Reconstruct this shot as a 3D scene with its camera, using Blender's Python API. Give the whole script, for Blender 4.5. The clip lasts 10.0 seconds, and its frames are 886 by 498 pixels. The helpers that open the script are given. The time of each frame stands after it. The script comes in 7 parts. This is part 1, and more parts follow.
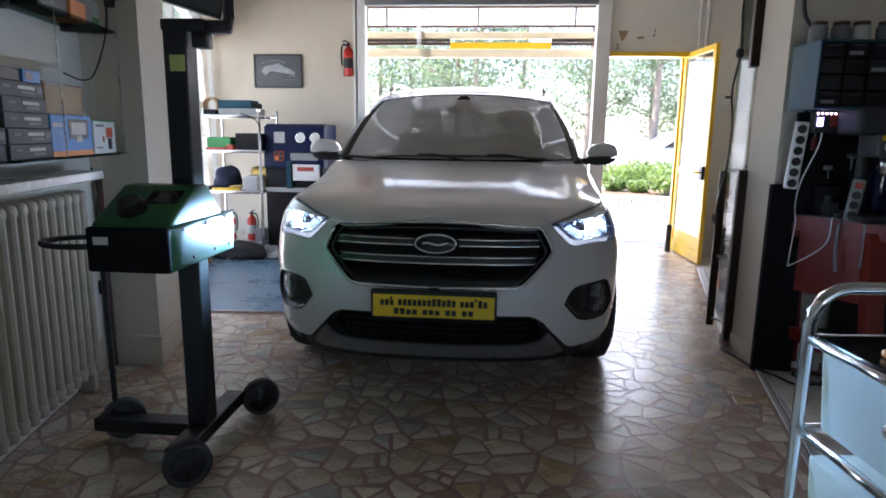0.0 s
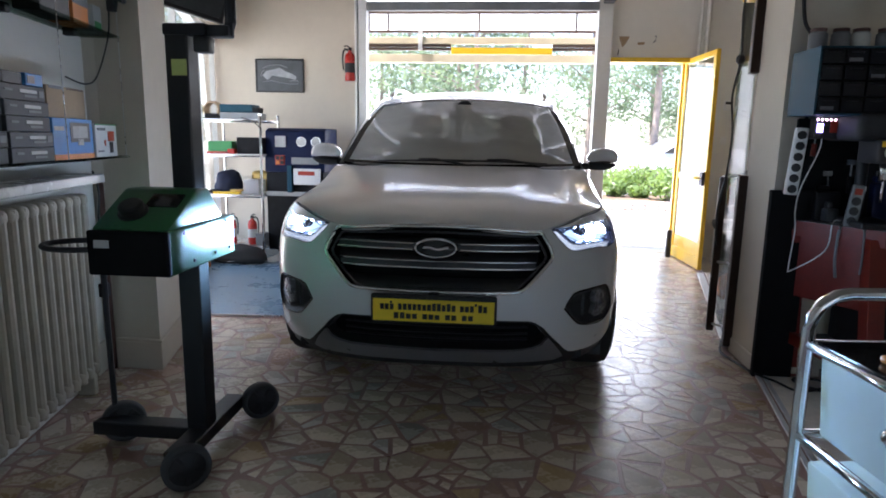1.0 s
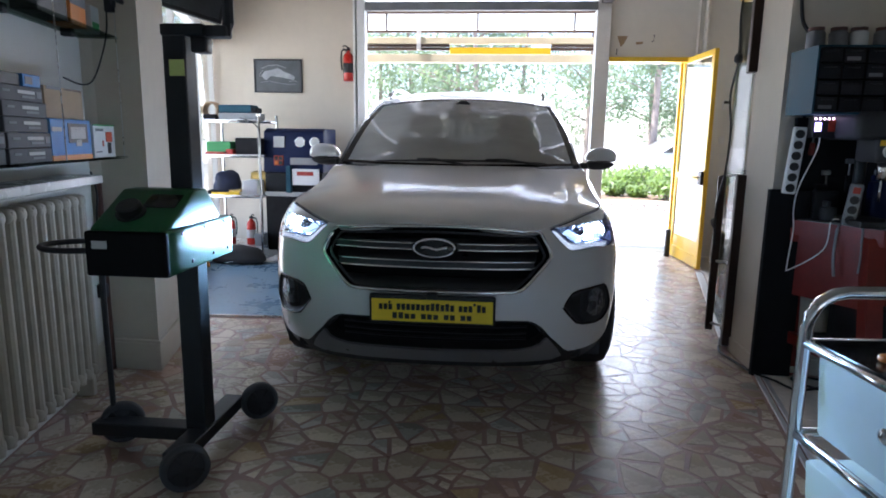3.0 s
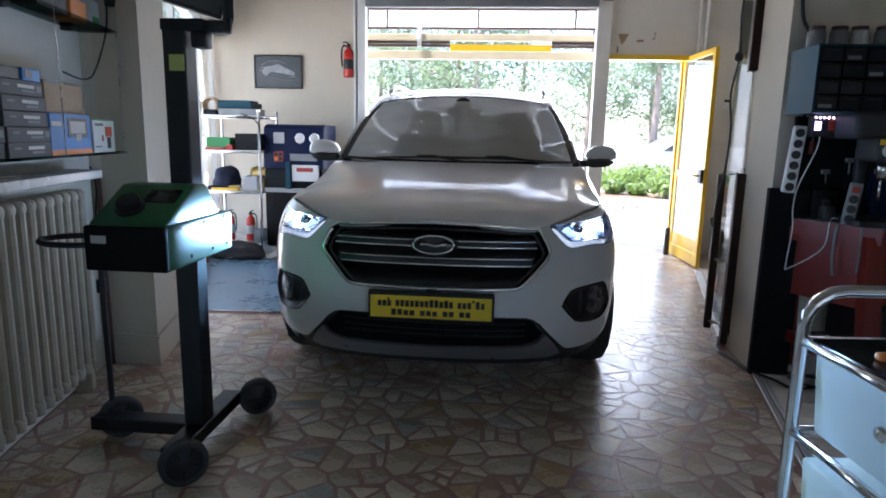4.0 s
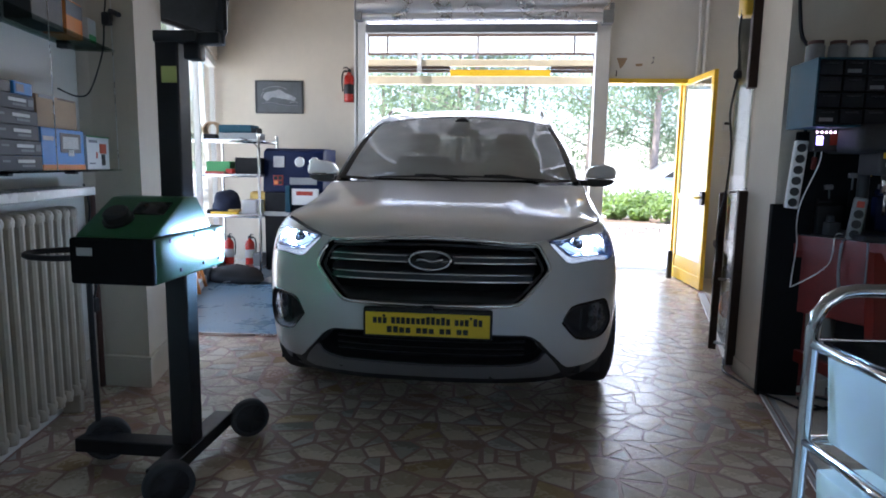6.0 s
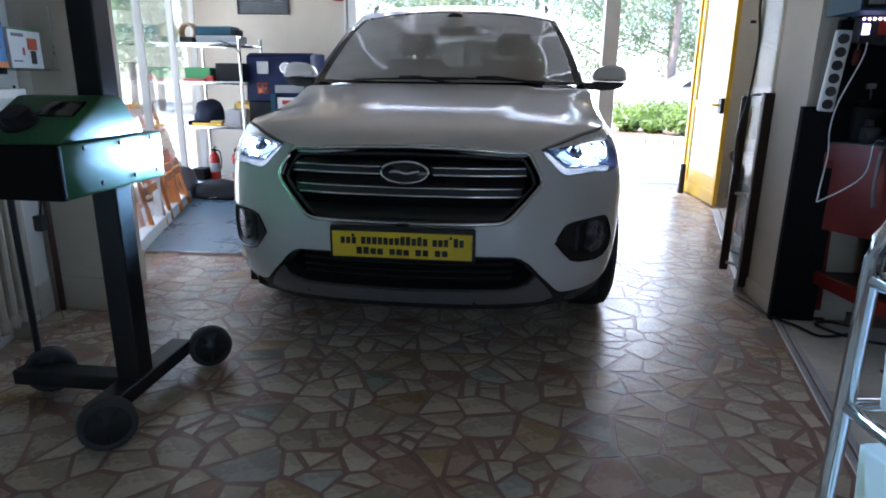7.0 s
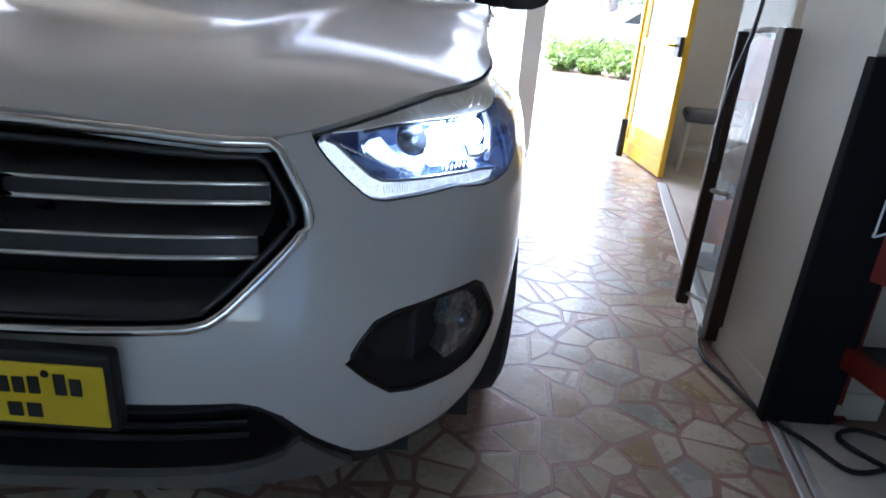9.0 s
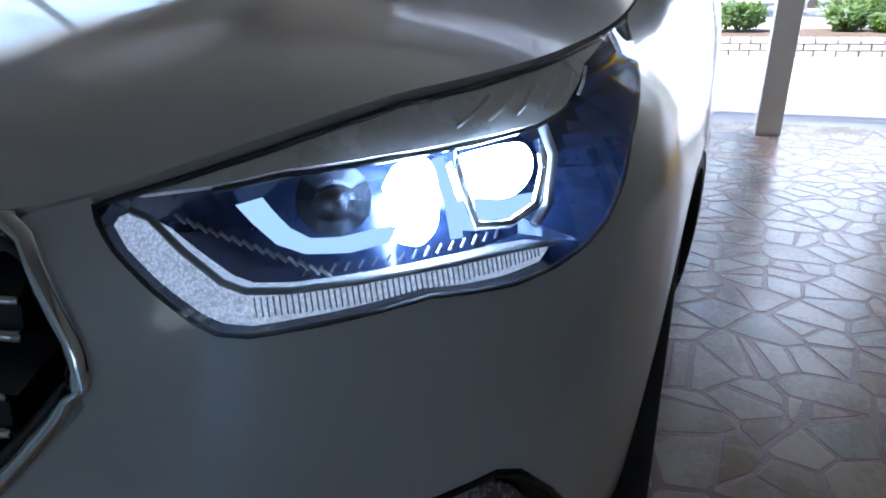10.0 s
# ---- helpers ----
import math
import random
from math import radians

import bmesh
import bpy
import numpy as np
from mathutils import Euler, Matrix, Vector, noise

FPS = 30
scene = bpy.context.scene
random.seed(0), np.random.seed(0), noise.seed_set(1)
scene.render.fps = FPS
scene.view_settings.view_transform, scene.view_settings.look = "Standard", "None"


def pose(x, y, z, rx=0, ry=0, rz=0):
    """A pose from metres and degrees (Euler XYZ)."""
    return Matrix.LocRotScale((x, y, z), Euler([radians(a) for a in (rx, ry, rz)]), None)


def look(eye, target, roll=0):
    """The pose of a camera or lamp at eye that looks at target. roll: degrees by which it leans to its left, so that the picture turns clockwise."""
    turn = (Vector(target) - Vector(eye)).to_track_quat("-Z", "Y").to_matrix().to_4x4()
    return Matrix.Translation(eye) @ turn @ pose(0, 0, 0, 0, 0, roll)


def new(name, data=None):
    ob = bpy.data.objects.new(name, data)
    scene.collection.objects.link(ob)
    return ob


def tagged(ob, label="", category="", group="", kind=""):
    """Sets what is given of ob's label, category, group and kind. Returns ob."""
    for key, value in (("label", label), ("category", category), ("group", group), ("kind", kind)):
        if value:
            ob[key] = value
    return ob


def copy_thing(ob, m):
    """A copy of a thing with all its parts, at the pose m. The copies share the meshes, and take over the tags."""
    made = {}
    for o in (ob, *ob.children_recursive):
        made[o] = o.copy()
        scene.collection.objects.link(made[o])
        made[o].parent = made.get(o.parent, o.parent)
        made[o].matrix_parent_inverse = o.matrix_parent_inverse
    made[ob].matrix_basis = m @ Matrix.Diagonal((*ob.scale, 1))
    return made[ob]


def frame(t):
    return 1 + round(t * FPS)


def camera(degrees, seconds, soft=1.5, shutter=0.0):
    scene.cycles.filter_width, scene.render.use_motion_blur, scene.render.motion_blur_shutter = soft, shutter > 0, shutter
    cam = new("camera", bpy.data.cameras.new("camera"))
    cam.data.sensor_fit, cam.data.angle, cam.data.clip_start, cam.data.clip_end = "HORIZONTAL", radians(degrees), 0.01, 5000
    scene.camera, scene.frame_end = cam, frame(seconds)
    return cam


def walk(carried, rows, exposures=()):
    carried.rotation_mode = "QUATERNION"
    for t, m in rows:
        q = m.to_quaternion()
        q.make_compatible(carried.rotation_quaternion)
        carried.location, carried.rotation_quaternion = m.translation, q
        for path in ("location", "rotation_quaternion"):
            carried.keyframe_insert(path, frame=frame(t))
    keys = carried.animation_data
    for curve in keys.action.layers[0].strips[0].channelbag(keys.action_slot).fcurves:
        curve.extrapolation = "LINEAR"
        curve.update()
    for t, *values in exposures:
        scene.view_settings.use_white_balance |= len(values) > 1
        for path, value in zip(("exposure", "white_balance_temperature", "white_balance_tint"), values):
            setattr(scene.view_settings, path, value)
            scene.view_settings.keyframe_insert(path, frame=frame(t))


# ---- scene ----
cam = camera(71.4, 10.0, 1.8)
walk(cam, [
    (0.0, look((0.259, -2.592, 1.228), (0.086, -0.633, 0.862), 0.8)),
    (0.5, look((0.262, -2.594, 1.222), (0.087, -0.634, 0.870), 0.8)),
    (1.0, look((0.261, -2.595, 1.228), (0.086, -0.635, 0.877), 1.0)),
    (1.5, look((0.262, -2.598, 1.220), (0.089, -0.637, 0.882), 0.8)),
    (2.0, look((0.265, -2.598, 1.218), (0.092, -0.636, 0.886), 0.8)),
    (2.5, look((0.264, -2.594, 1.228), (0.092, -0.630, 0.885), 0.8)),
    (4.0, look((0.266, -2.596, 1.226), (0.095, -0.637, 0.866), 1.2)),
    (4.5, look((0.259, -2.587, 1.226), (0.099, -0.627, 0.859), 1.3)),
    (5.0, look((0.258, -2.594, 1.214), (0.097, -0.634, 0.854), 1.2)),
    (6.3, look((0.325, -2.515, 1.157), (0.118, -0.542, 0.902), 0.6)),
    (6.5, look((0.364, -2.481, 1.169), (0.059, -0.527, 0.870), 0.5)),
    (6.8, look((0.384, -2.367, 1.113), (0.140, -0.433, 0.664), 0.0)),
    (7.0, look((0.383, -2.230, 1.101), (0.176, -0.314, 0.567), 0.7)),
    (7.3, look((0.384, -2.031, 1.083), (0.333, -0.107, 0.540), 1.6)),
    (7.5, look((0.414, -1.924, 1.098), (0.421, -0.004, 0.540), 4.9)),
    (7.8, look((0.472, -1.689, 1.071), (0.559, 0.223, 0.491), 7.4)),
    (8.0, look((0.526, -1.537, 1.045), (0.522, 0.352, 0.388), 5.9)),
    (8.2, look((0.548, -1.371, 1.037), (0.557, 0.489, 0.303), 6.7)),
    (8.5, look((0.586, -1.159, 1.013), (0.562, 0.683, 0.232), 3.5)),
    (8.8, look((0.650, -0.922, 1.042), (0.635, 0.936, 0.303), 5.4)),
    (9.0, look((0.687, -0.785, 1.037), (0.707, 1.075, 0.304), 4.5)),
    (9.2, look((0.741, -0.664, 1.017), (0.659, 1.186, 0.261), 2.6)),
    (9.5, look((0.815, -0.422, 1.012), (0.410, 1.373, 0.229), 4.4)),
    (9.7, look((0.858, -0.292, 0.996), (0.296, 1.469, 0.233), 0.9)),
    (10.0, look((0.887, -0.184, 0.987), (0.168, 1.501, 0.184), -2.1)),
], exposures=[(0.0, 2.08, 6150, 21), (2.0, 2.08, 6150, 21), (2.6, 2.1, 5950, 20), (6.5, 2.0, 5800, 19), (7.5, 2.35, 5700, 18), (8.5, 2.65, 5650, 18), (9.0, 2.62, 5650, 18), (9.5, 1.85, 5550, 17), (10.0, 1.38, 5450, 17)])

# ---- light ----
world = bpy.data.worlds.new("world")
scene.world = world
world.use_nodes = True
wn = world.node_tree
sky = wn.nodes.new("ShaderNodeTexSky")
sky.sky_type, sky.sun_disc = "NISHITA", False
sky.sun_elevation, sky.sun_rotation = radians(63), radians(-105)
wn.nodes["Background"].inputs["Strength"].default_value = 0.15
wn.links.new(sky.outputs["Color"], wn.nodes["Background"].inputs["Color"])
sun_data = bpy.data.lights.new("sun", "SUN")
sun_data.energy, sun_data.angle, sun_data.color = 5.0, radians(0.5), (1.0, 0.95, 0.86)
sun = new("sun", sun_data)
sun.matrix_world = look((-6.2, -1.6, 13), (0, 0, 0))


def daylight(name, m, w, h, watts, tint=(0.93, 0.97, 1.0)):
    """The sky's light through an opening."""
    d = bpy.data.lights.new(name, "AREA")
    d.shape, d.size, d.size_y, d.energy, d.color = "RECTANGLE", w, h, watts, tint
    ob = new(name, d)
    ob.matrix_world = m
    return ob


daylight("door_daylight", look((0.0, 4.75, 1.3), (0, 0, 0.9)), 2.3, 2.2, 16)
daylight("side_door_daylight", look((1.78, 4.75, 1.1), (1.4, 0, 0.8)), 0.75, 1.9, 7.5)
daylight("glass_wall_daylight", look((-2.95, 2.6, 1.3), (0, 2.2, 0.8)), 2.6, 2.2, 6)
# fill lamp at the added, unseen window behind the camera
daylight("added_window_daylight", look((1.8, -4.75, 1.02), (1.2, 0, 0.9)), 2.2, 0.7, 0.4)


def headlamp(name, x):
    d = bpy.data.lights.new(name, "SPOT")
    d.energy, d.color, d.spot_size, d.spot_blend, d.shadow_soft_size = 44, (0.38, 0.70, 1.0), radians(72), 0.8, 0.02
    ob = new(name, d)
    ob.matrix_world = look((x * 0.92, 0.12, 0.82), (x * 0.55, -2.0, 0.68)) @ Matrix.Diagonal((1.9, 0.8, 1, 1))  # a wide, low beam


headlamp("headlamp_beam", 0.76)
headlamp("headlamp_beam", -0.76)

# ---- materials ----


def mat(name, color, rough=0.5, metal=0.0, var=0.12, scale=6.0, bump=0.0, bscale=60.0, coat=0.0, emit=None, glow=0.0, second=None, random_obj=0.0, spec=0.5, rvar=0.1):
    """A surface with colour variation at two scales, uneven gloss and fine relief."""
    m = bpy.data.materials.new(name)
    m.use_nodes = True
    nt = m.node_tree
    b = nt.nodes["Principled BSDF"]
    b.inputs["Metallic"].default_value = metal
    b.inputs["Coat Weight"].default_value = coat
    b.inputs["Coat Roughness"].default_value = 0.05
    b.inputs["Specular IOR Level"].default_value = spec
    tc = nt.nodes.new("ShaderNodeTexCoord")

    def noise_tex(sc, detail):
        n = nt.nodes.new("ShaderNodeTexNoise")
        n.inputs["Scale"].default_value, n.inputs["Detail"].default_value = sc, detail
        nt.links.new(tc.outputs["Object"], n.inputs["Vector"])
        return n
    big, small = noise_tex(scale, 4), noise_tex(scale * 9, 3)
    add = nt.nodes.new("ShaderNodeMath")
    add.operation = "MULTIPLY_ADD"
    nt.links.new(small.outputs["Fac"], add.inputs[0])
    add.inputs[1].default_value = 0.5
    nt.links.new(big.outputs["Fac"], add.inputs[2])
    ramp = nt.nodes.new("ShaderNodeMapRange")
    ramp.inputs["From Min"].default_value, ramp.inputs["From Max"].default_value = 0.45, 1.05
    nt.links.new(add.outputs[0], ramp.inputs["Value"])
    mix = nt.nodes.new("ShaderNodeMix")
    mix.data_type = "RGBA"
    lo = tuple(c * (1 - var) for c in color)
    hi = second or tuple(min(c * (1 + var), 1) for c in color)
    mix.inputs["A"].default_value, mix.inputs["B"].default_value = (*lo, 1), (*hi, 1)
    nt.links.new(ramp.outputs[0], mix.inputs["Factor"])
    out = mix.outputs["Result"]
    if random_obj:
        info = nt.nodes.new("ShaderNodeObjectInfo")
        hsv = nt.nodes.new("ShaderNodeHueSaturation")
        mr = nt.nodes.new("ShaderNodeMapRange")
        mr.inputs["To Min"].default_value, mr.inputs["To Max"].default_value = 1 - random_obj, 1 + random_obj
        nt.links.new(info.outputs["Random"], mr.inputs["Value"])
        nt.links.new(mr.outputs[0], hsv.inputs["Value"])
        nt.links.new(out, hsv.inputs["Color"])
        out = hsv.outputs["Color"]
    nt.links.new(out, b.inputs["Base Color"])
    rr = nt.nodes.new("ShaderNodeMapRange")
    rr.inputs["To Min"].default_value, rr.inputs["To Max"].default_value = max(rough - rvar, 0.02), min(rough + rvar, 1)
    nt.links.new(add.outputs[0], rr.inputs["Value"])
    rr.inputs["From Min"].default_value, rr.inputs["From Max"].default_value = 0.45, 1.05
    nt.links.new(rr.outputs[0], b.inputs["Roughness"])
    if bump:
        bn = noise_tex(bscale, 4)
        bp = nt.nodes.new("ShaderNodeBump")
        bp.inputs["Strength"].default_value, bp.inputs["Distance"].default_value = bump, 0.01
        nt.links.new(bn.outputs["Fac"], bp.inputs["Height"])
        nt.links.new(bp.outputs[0], b.inputs["Normal"])
    if emit:
        b.inputs["Emission Color"].default_value, b.inputs["Emission Strength"].default_value = (*emit, 1), glow
    return m


def clear_glass(name, tint=(0.95, 0.98, 0.97), gloss=1.0, rough=0.02, veil=0.0):
    """Thin glass: lets light straight through and mirrors at a slant."""
    m = bpy.data.materials.new(name)
    m.use_nodes = True
    nt = m.node_tree
    nt.nodes.remove(nt.nodes["Principled BSDF"])
    tr = nt.nodes.new("ShaderNodeBsdfTransparent")
    tr.inputs["Color"].default_value = (*tint, 1)
    gl = nt.nodes.new("ShaderNodeBsdfGlossy")
    gl.inputs["Roughness"].default_value = rough
    gl.inputs["Color"].default_value = (gloss, gloss, gloss, 1)
    lw = nt.nodes.new("ShaderNodeLayerWeight")
    lw.inputs["Blend"].default_value = 0.5
    pw = nt.nodes.new("ShaderNodeMath")
    pw.operation, pw.inputs[1].default_value = "POWER", 5.0
    nt.links.new(lw.outputs["Facing"], pw.inputs[0])
    fr = nt.nodes.new("ShaderNodeMath")
    fr.operation, fr.inputs[1].default_value, fr.inputs[2].default_value = "MULTIPLY_ADD", 0.95, 0.045
    nt.links.new(pw.outputs[0], fr.inputs[0])
    mx = nt.nodes.new("ShaderNodeMixShader")
    nt.links.new(fr.outputs[0], mx.inputs[0])
    nt.links.new(tr.outputs[0], mx.inputs[1])
    nt.links.new(gl.outputs[0], mx.inputs[2])
    last = mx
    # grey diffuse layer of uneven strength mixed over the glass
    if veil:
        df = nt.nodes.new("ShaderNodeBsdfDiffuse")
        df.inputs["Color"].default_value = (0.62, 0.61, 0.58, 1)
        ns = nt.nodes.new("ShaderNodeTexNoise")
        ns.inputs["Scale"].default_value, ns.inputs["Detail"].default_value = 3.0, 6
        mr = nt.nodes.new("ShaderNodeMapRange")
        mr.inputs["To Min"].default_value, mr.inputs["To Max"].default_value = veil * 0.7, veil * 1.3
        nt.links.new(ns.outputs["Fac"], mr.inputs["Value"])
        last = nt.nodes.new("ShaderNodeMixShader")
        nt.links.new(mr.outputs[0], last.inputs[0])
        nt.links.new(mx.outputs[0], last.inputs[1])
        nt.links.new(df.outputs[0], last.inputs[2])
    nt.links.new(last.outputs[0], nt.nodes["Material Output"].inputs["Surface"])
    return m


def glow_mat(name, color, strength):
    m = bpy.data.materials.new(name)
    m.use_nodes = True
    nt = m.node_tree
    nt.nodes.remove(nt.nodes["Principled BSDF"])
    e = nt.nodes.new("ShaderNodeEmission")
    e.inputs["Color"].default_value, e.inputs["Strength"].default_value = (*color, 1), strength
    nt.links.new(e.outputs[0], nt.nodes["Material Output"].inputs["Surface"])
    return m


def leaf_mat(name, a, b, scale, share=0.45):
    """Leaves: sunlight shines through them in part."""
    m = mat(name, a, 0.5, var=0.3, scale=scale, second=b)
    nt = m.node_tree
    p = nt.nodes["Principled BSDF"]
    tl = nt.nodes.new("ShaderNodeBsdfTranslucent")
    tl.inputs["Color"].default_value = (b[0] * 1.6, b[1] * 1.6, b[2], 1)
    mx = nt.nodes.new("ShaderNodeMixShader")
    mx.inputs[0].default_value = share
    nt.links.new(p.outputs[0], mx.inputs[1])
    nt.links.new(tl.outputs[0], mx.inputs[2])
    nt.links.new(mx.outputs[0], nt.nodes["Material Output"].inputs["Surface"])
    return m


M_WALL = mat("cream_plaster", (0.58, 0.52, 0.43), 0.8, var=0.06, scale=1.5, bump=0.12, bscale=90)
M_WALLW = mat("white_plaster", (0.72, 0.70, 0.65), 0.8, var=0.05, scale=1.5, bump=0.12, bscale=90)
# ceiling colour kept dark so that less light bounces down from it
M_CEIL = mat("dark_ceiling_paint", (0.34, 0.31, 0.27), 0.85, var=0.04, scale=1.0)
M_TRIMW = mat("white_frame_paint", (0.74, 0.74, 0.72), 0.45, var=0.05)
M_MORTAR = mat("rose_mortar", (0.31, 0.18, 0.145), 0.34, var=0.25, scale=5, bump=0.2, bscale=150)
STONES = [mat("marble_" + n, c, 0.27, var=0.13, scale=6, second=c2, random_obj=0.16, bump=0.03, bscale=10, spec=0.5, rvar=0.12) for n, c, c2 in (
    ("cream", (0.57, 0.48, 0.37), (0.71, 0.62, 0.50)), ("beige", (0.48, 0.39, 0.29), (0.61, 0.51, 0.39)), ("rose", (0.42, 0.27, 0.21), (0.55, 0.40, 0.32)),
    ("grey", (0.43, 0.40, 0.36), (0.58, 0.55, 0.50)), ("green_grey", (0.33, 0.325, 0.28), (0.47, 0.45, 0.39)), ("ochre", (0.46, 0.32, 0.18), (0.58, 0.45, 0.28)))]
M_MAT = mat("blue_grey_vinyl", (0.15, 0.25, 0.34), 0.3, var=0.2, scale=2.5)
M_LAMINATE = mat("pale_laminate", (0.72, 0.67, 0.59), 0.4, var=0.15, scale=4, random_obj=0.12)
M_ALU = mat("brushed_aluminium", (0.62, 0.62, 0.62), 0.3, 1.0, var=0.08)
M_CHROME = mat("chrome", (0.82, 0.83, 0.85), 0.08, 1.0, var=0.03, rvar=0.04)
M_PAINT = mat("white_car_paint", (0.66, 0.66, 0.66), 0.30, var=0.015, scale=2, coat=1.0, rvar=0.0)
M_PAINT.node_tree.nodes["Principled BSDF"].inputs["Coat Roughness"].default_value = 0.08
M_SATIN = mat("satin_silver_plastic", (0.27, 0.27, 0.28), 0.35, 0.6, var=0.06)
M_GRILLE_BACK = mat("black_grille_mesh", (0.008, 0.008, 0.009), 0.85, var=0.3, spec=0.1)
M_BOWL = mat("smoky_reflector", (0.22, 0.25, 0.32), 0.22, 0.85, var=0.3, scale=40)
M_STRIP = mat("worn_aluminium_strip", (0.60, 0.60, 0.60), 0.45, 0.35, var=0.12)
M_DARKTOOL = mat("oily_dark_steel", (0.035, 0.037, 0.042), 0.45, 0.3, var=0.3)
M_BENCHRED = mat("scuffed_red_paint", (0.175, 0.012, 0.006), 0.45, var=0.25, scale=6)
M_GRILLE = mat("grey_grille_bar", (0.075, 0.075, 0.08), 0.35, 0.55, var=0.06)
M_BLACK = mat("black_plastic", (0.013, 0.013, 0.015), 0.5, var=0.25, scale=20, bump=0.1, bscale=300)
M_GLOSSBLACK = mat("gloss_black", (0.008, 0.008, 0.01), 0.15, var=0.2)
M_MATTBLACK = mat("matt_black_board", (0.010, 0.010, 0.011), 0.85, var=0.3, scale=5, spec=0.1)
M_RUBBER = mat("black_rubber", (0.02, 0.02, 0.021), 0.75, var=0.3, scale=12)
M_BLACKPAINT = mat("black_powder_coat", (0.010, 0.011, 0.014), 0.42, var=0.25, scale=8)
M_GREEN = mat("green_moulded_plastic", (0.012, 0.115, 0.036), 0.42, var=0.15, scale=5, bump=0.15, bscale=250)
M_YELLOW = mat("yellow_gloss_paint", (0.80, 0.50, 0.02), 0.35, var=0.08, scale=4)
M_PLATE = mat("yellow_plate", (0.80, 0.58, 0.02), 0.35, var=0.04)
M_INK = mat("black_ink", (0.02, 0.02, 0.02), 0.5, var=0.1)
M_RED = mat("red_paint", (0.36, 0.028, 0.012), 0.4, var=0.18, scale=5)
M_BAGRED = mat("faded_red_cloth", (0.52, 0.10, 0.05), 0.8, var=0.2, scale=8)
M_REDEXT = mat("extinguisher_red", (0.48, 0.025, 0.015), 0.3, var=0.08)
M_RADIATOR = mat("cream_radiator_paint", (0.42, 0.37, 0.29), 0.45, var=0.12, scale=5)
M_MARBLE = mat("white_marble", (0.68, 0.66, 0.62), 0.25, var=0.08, scale=4)
M_WOOD = mat("varnished_beech", (0.56, 0.20, 0.05), 0.35, var=0.3, scale=8, random_obj=0.1)
M_NAVY = mat("navy_machine_paint", (0.007, 0.014, 0.055), 0.5, var=0.15, spec=0.15)
M_WHITEPL = mat("white_plastic", (0.70, 0.70, 0.69), 0.4, var=0.05)
M_DRAWER = leaf_mat("frosted_white_plastic", (0.78, 0.80, 0.81), (0.62, 0.62, 0.80), 3)
M_GREYBOX = mat("grey_carton", (0.05, 0.053, 0.06), 0.6, var=0.2, random_obj=0.2)
M_BLUEBOX = mat("blue_carton", (0.03, 0.19, 0.50), 0.5, var=0.12)
M_BROWNBOX = mat("brown_carton", (0.36, 0.25, 0.15), 0.7, var=0.15)
M_ORANGE = mat("orange_print", (0.72, 0.22, 0.04), 0.5, var=0.1)
M_PALE = mat("pale_print", (0.50, 0.51, 0.50), 0.5, var=0.1)
M_GREYPRINT = mat("grey_print", (0.17, 0.175, 0.19), 0.55, var=0.2)
M_TEALBOX = mat("blue_steel_cabinet", (0.020, 0.072, 0.105), 0.6, var=0.2, spec=0.15)
M_GREYSTEEL = mat("grey_painted_steel", (0.20, 0.21, 0.22), 0.4, 0.3, var=0.15)
M_DARKWALL = mat("dark_tool_board", (0.010, 0.011, 0.013), 0.75, var=0.3, scale=4, spec=0.1)
M_TOOLBLACK = mat("greasy_black_plastic", (0.012, 0.012, 0.014), 0.6, var=0.35, scale=18, spec=0.15)
M_FABRIC = mat("dark_blue_cloth", (0.015, 0.02, 0.045), 0.9, var=0.3, scale=14, bump=0.5, bscale=60)
M_GREYCUSH = mat("grey_vinyl_cushion", (0.13, 0.14, 0.16), 0.5, var=0.15)
M_GREENCASE = mat("green_tool_case", (0.02, 0.24, 0.06), 0.45, var=0.1)
M_PIPE = mat("rust_red_pipe", (0.09, 0.04, 0.03), 0.6, var=0.25)
M_PAVE = mat("concrete_paving", (0.52, 0.50, 0.46), 0.85, var=0.15, scale=0.6, bump=0.2, bscale=20)
M_LEAF = leaf_mat("green_leaves", (0.10, 0.15, 0.10), (0.16, 0.22, 0.17), 1.5)
M_SOIL = mat("dry_earth", (0.16, 0.11, 0.07), 0.95, var=0.3, scale=5, bump=0.5, bscale=30)
M_AWNING = leaf_mat("white_awning_fabric", (0.78, 0.78, 0.77), (0.56, 0.56, 0.90), 2, 0.85)

# over half of the light passes straight through, to pale the awning's shadow
_nt = M_AWNING.node_tree
_out = _nt.nodes["Material Output"]
_cloth = _out.inputs["Surface"].links[0].from_socket
_clear, _mix = _nt.nodes.new("ShaderNodeBsdfTransparent"), _nt.nodes.new("ShaderNodeMixShader")
_mix.inputs[0].default_value = 0.55
_nt.links.new(_cloth, _mix.inputs[1])
_nt.links.new(_clear.outputs[0], _mix.inputs[2])
_nt.links.new(_mix.outputs[0], _out.inputs["Surface"])
M_SCALE = mat("pale_green_label", (0.50, 0.60, 0.20), 0.5, var=0.1)
M_CASEGREY = mat("dusty_grey_casting", (0.045, 0.045, 0.048), 0.55, var=0.2, scale=9, spec=0.25)
M_BUSH = leaf_mat("bush_leaves", (0.09, 0.16, 0.05), (0.19, 0.28, 0.09), 4)
M_BARK = mat("bark", (0.24, 0.20, 0.17), 0.9, var=0.3, scale=6, bump=0.6, bscale=25)
# brick colour lifted towards the blown-out white of full sun
M_BRICK = mat("pale_terracotta_brick", (0.64, 0.55, 0.48), 0.8, var=0.15, random_obj=0.2)
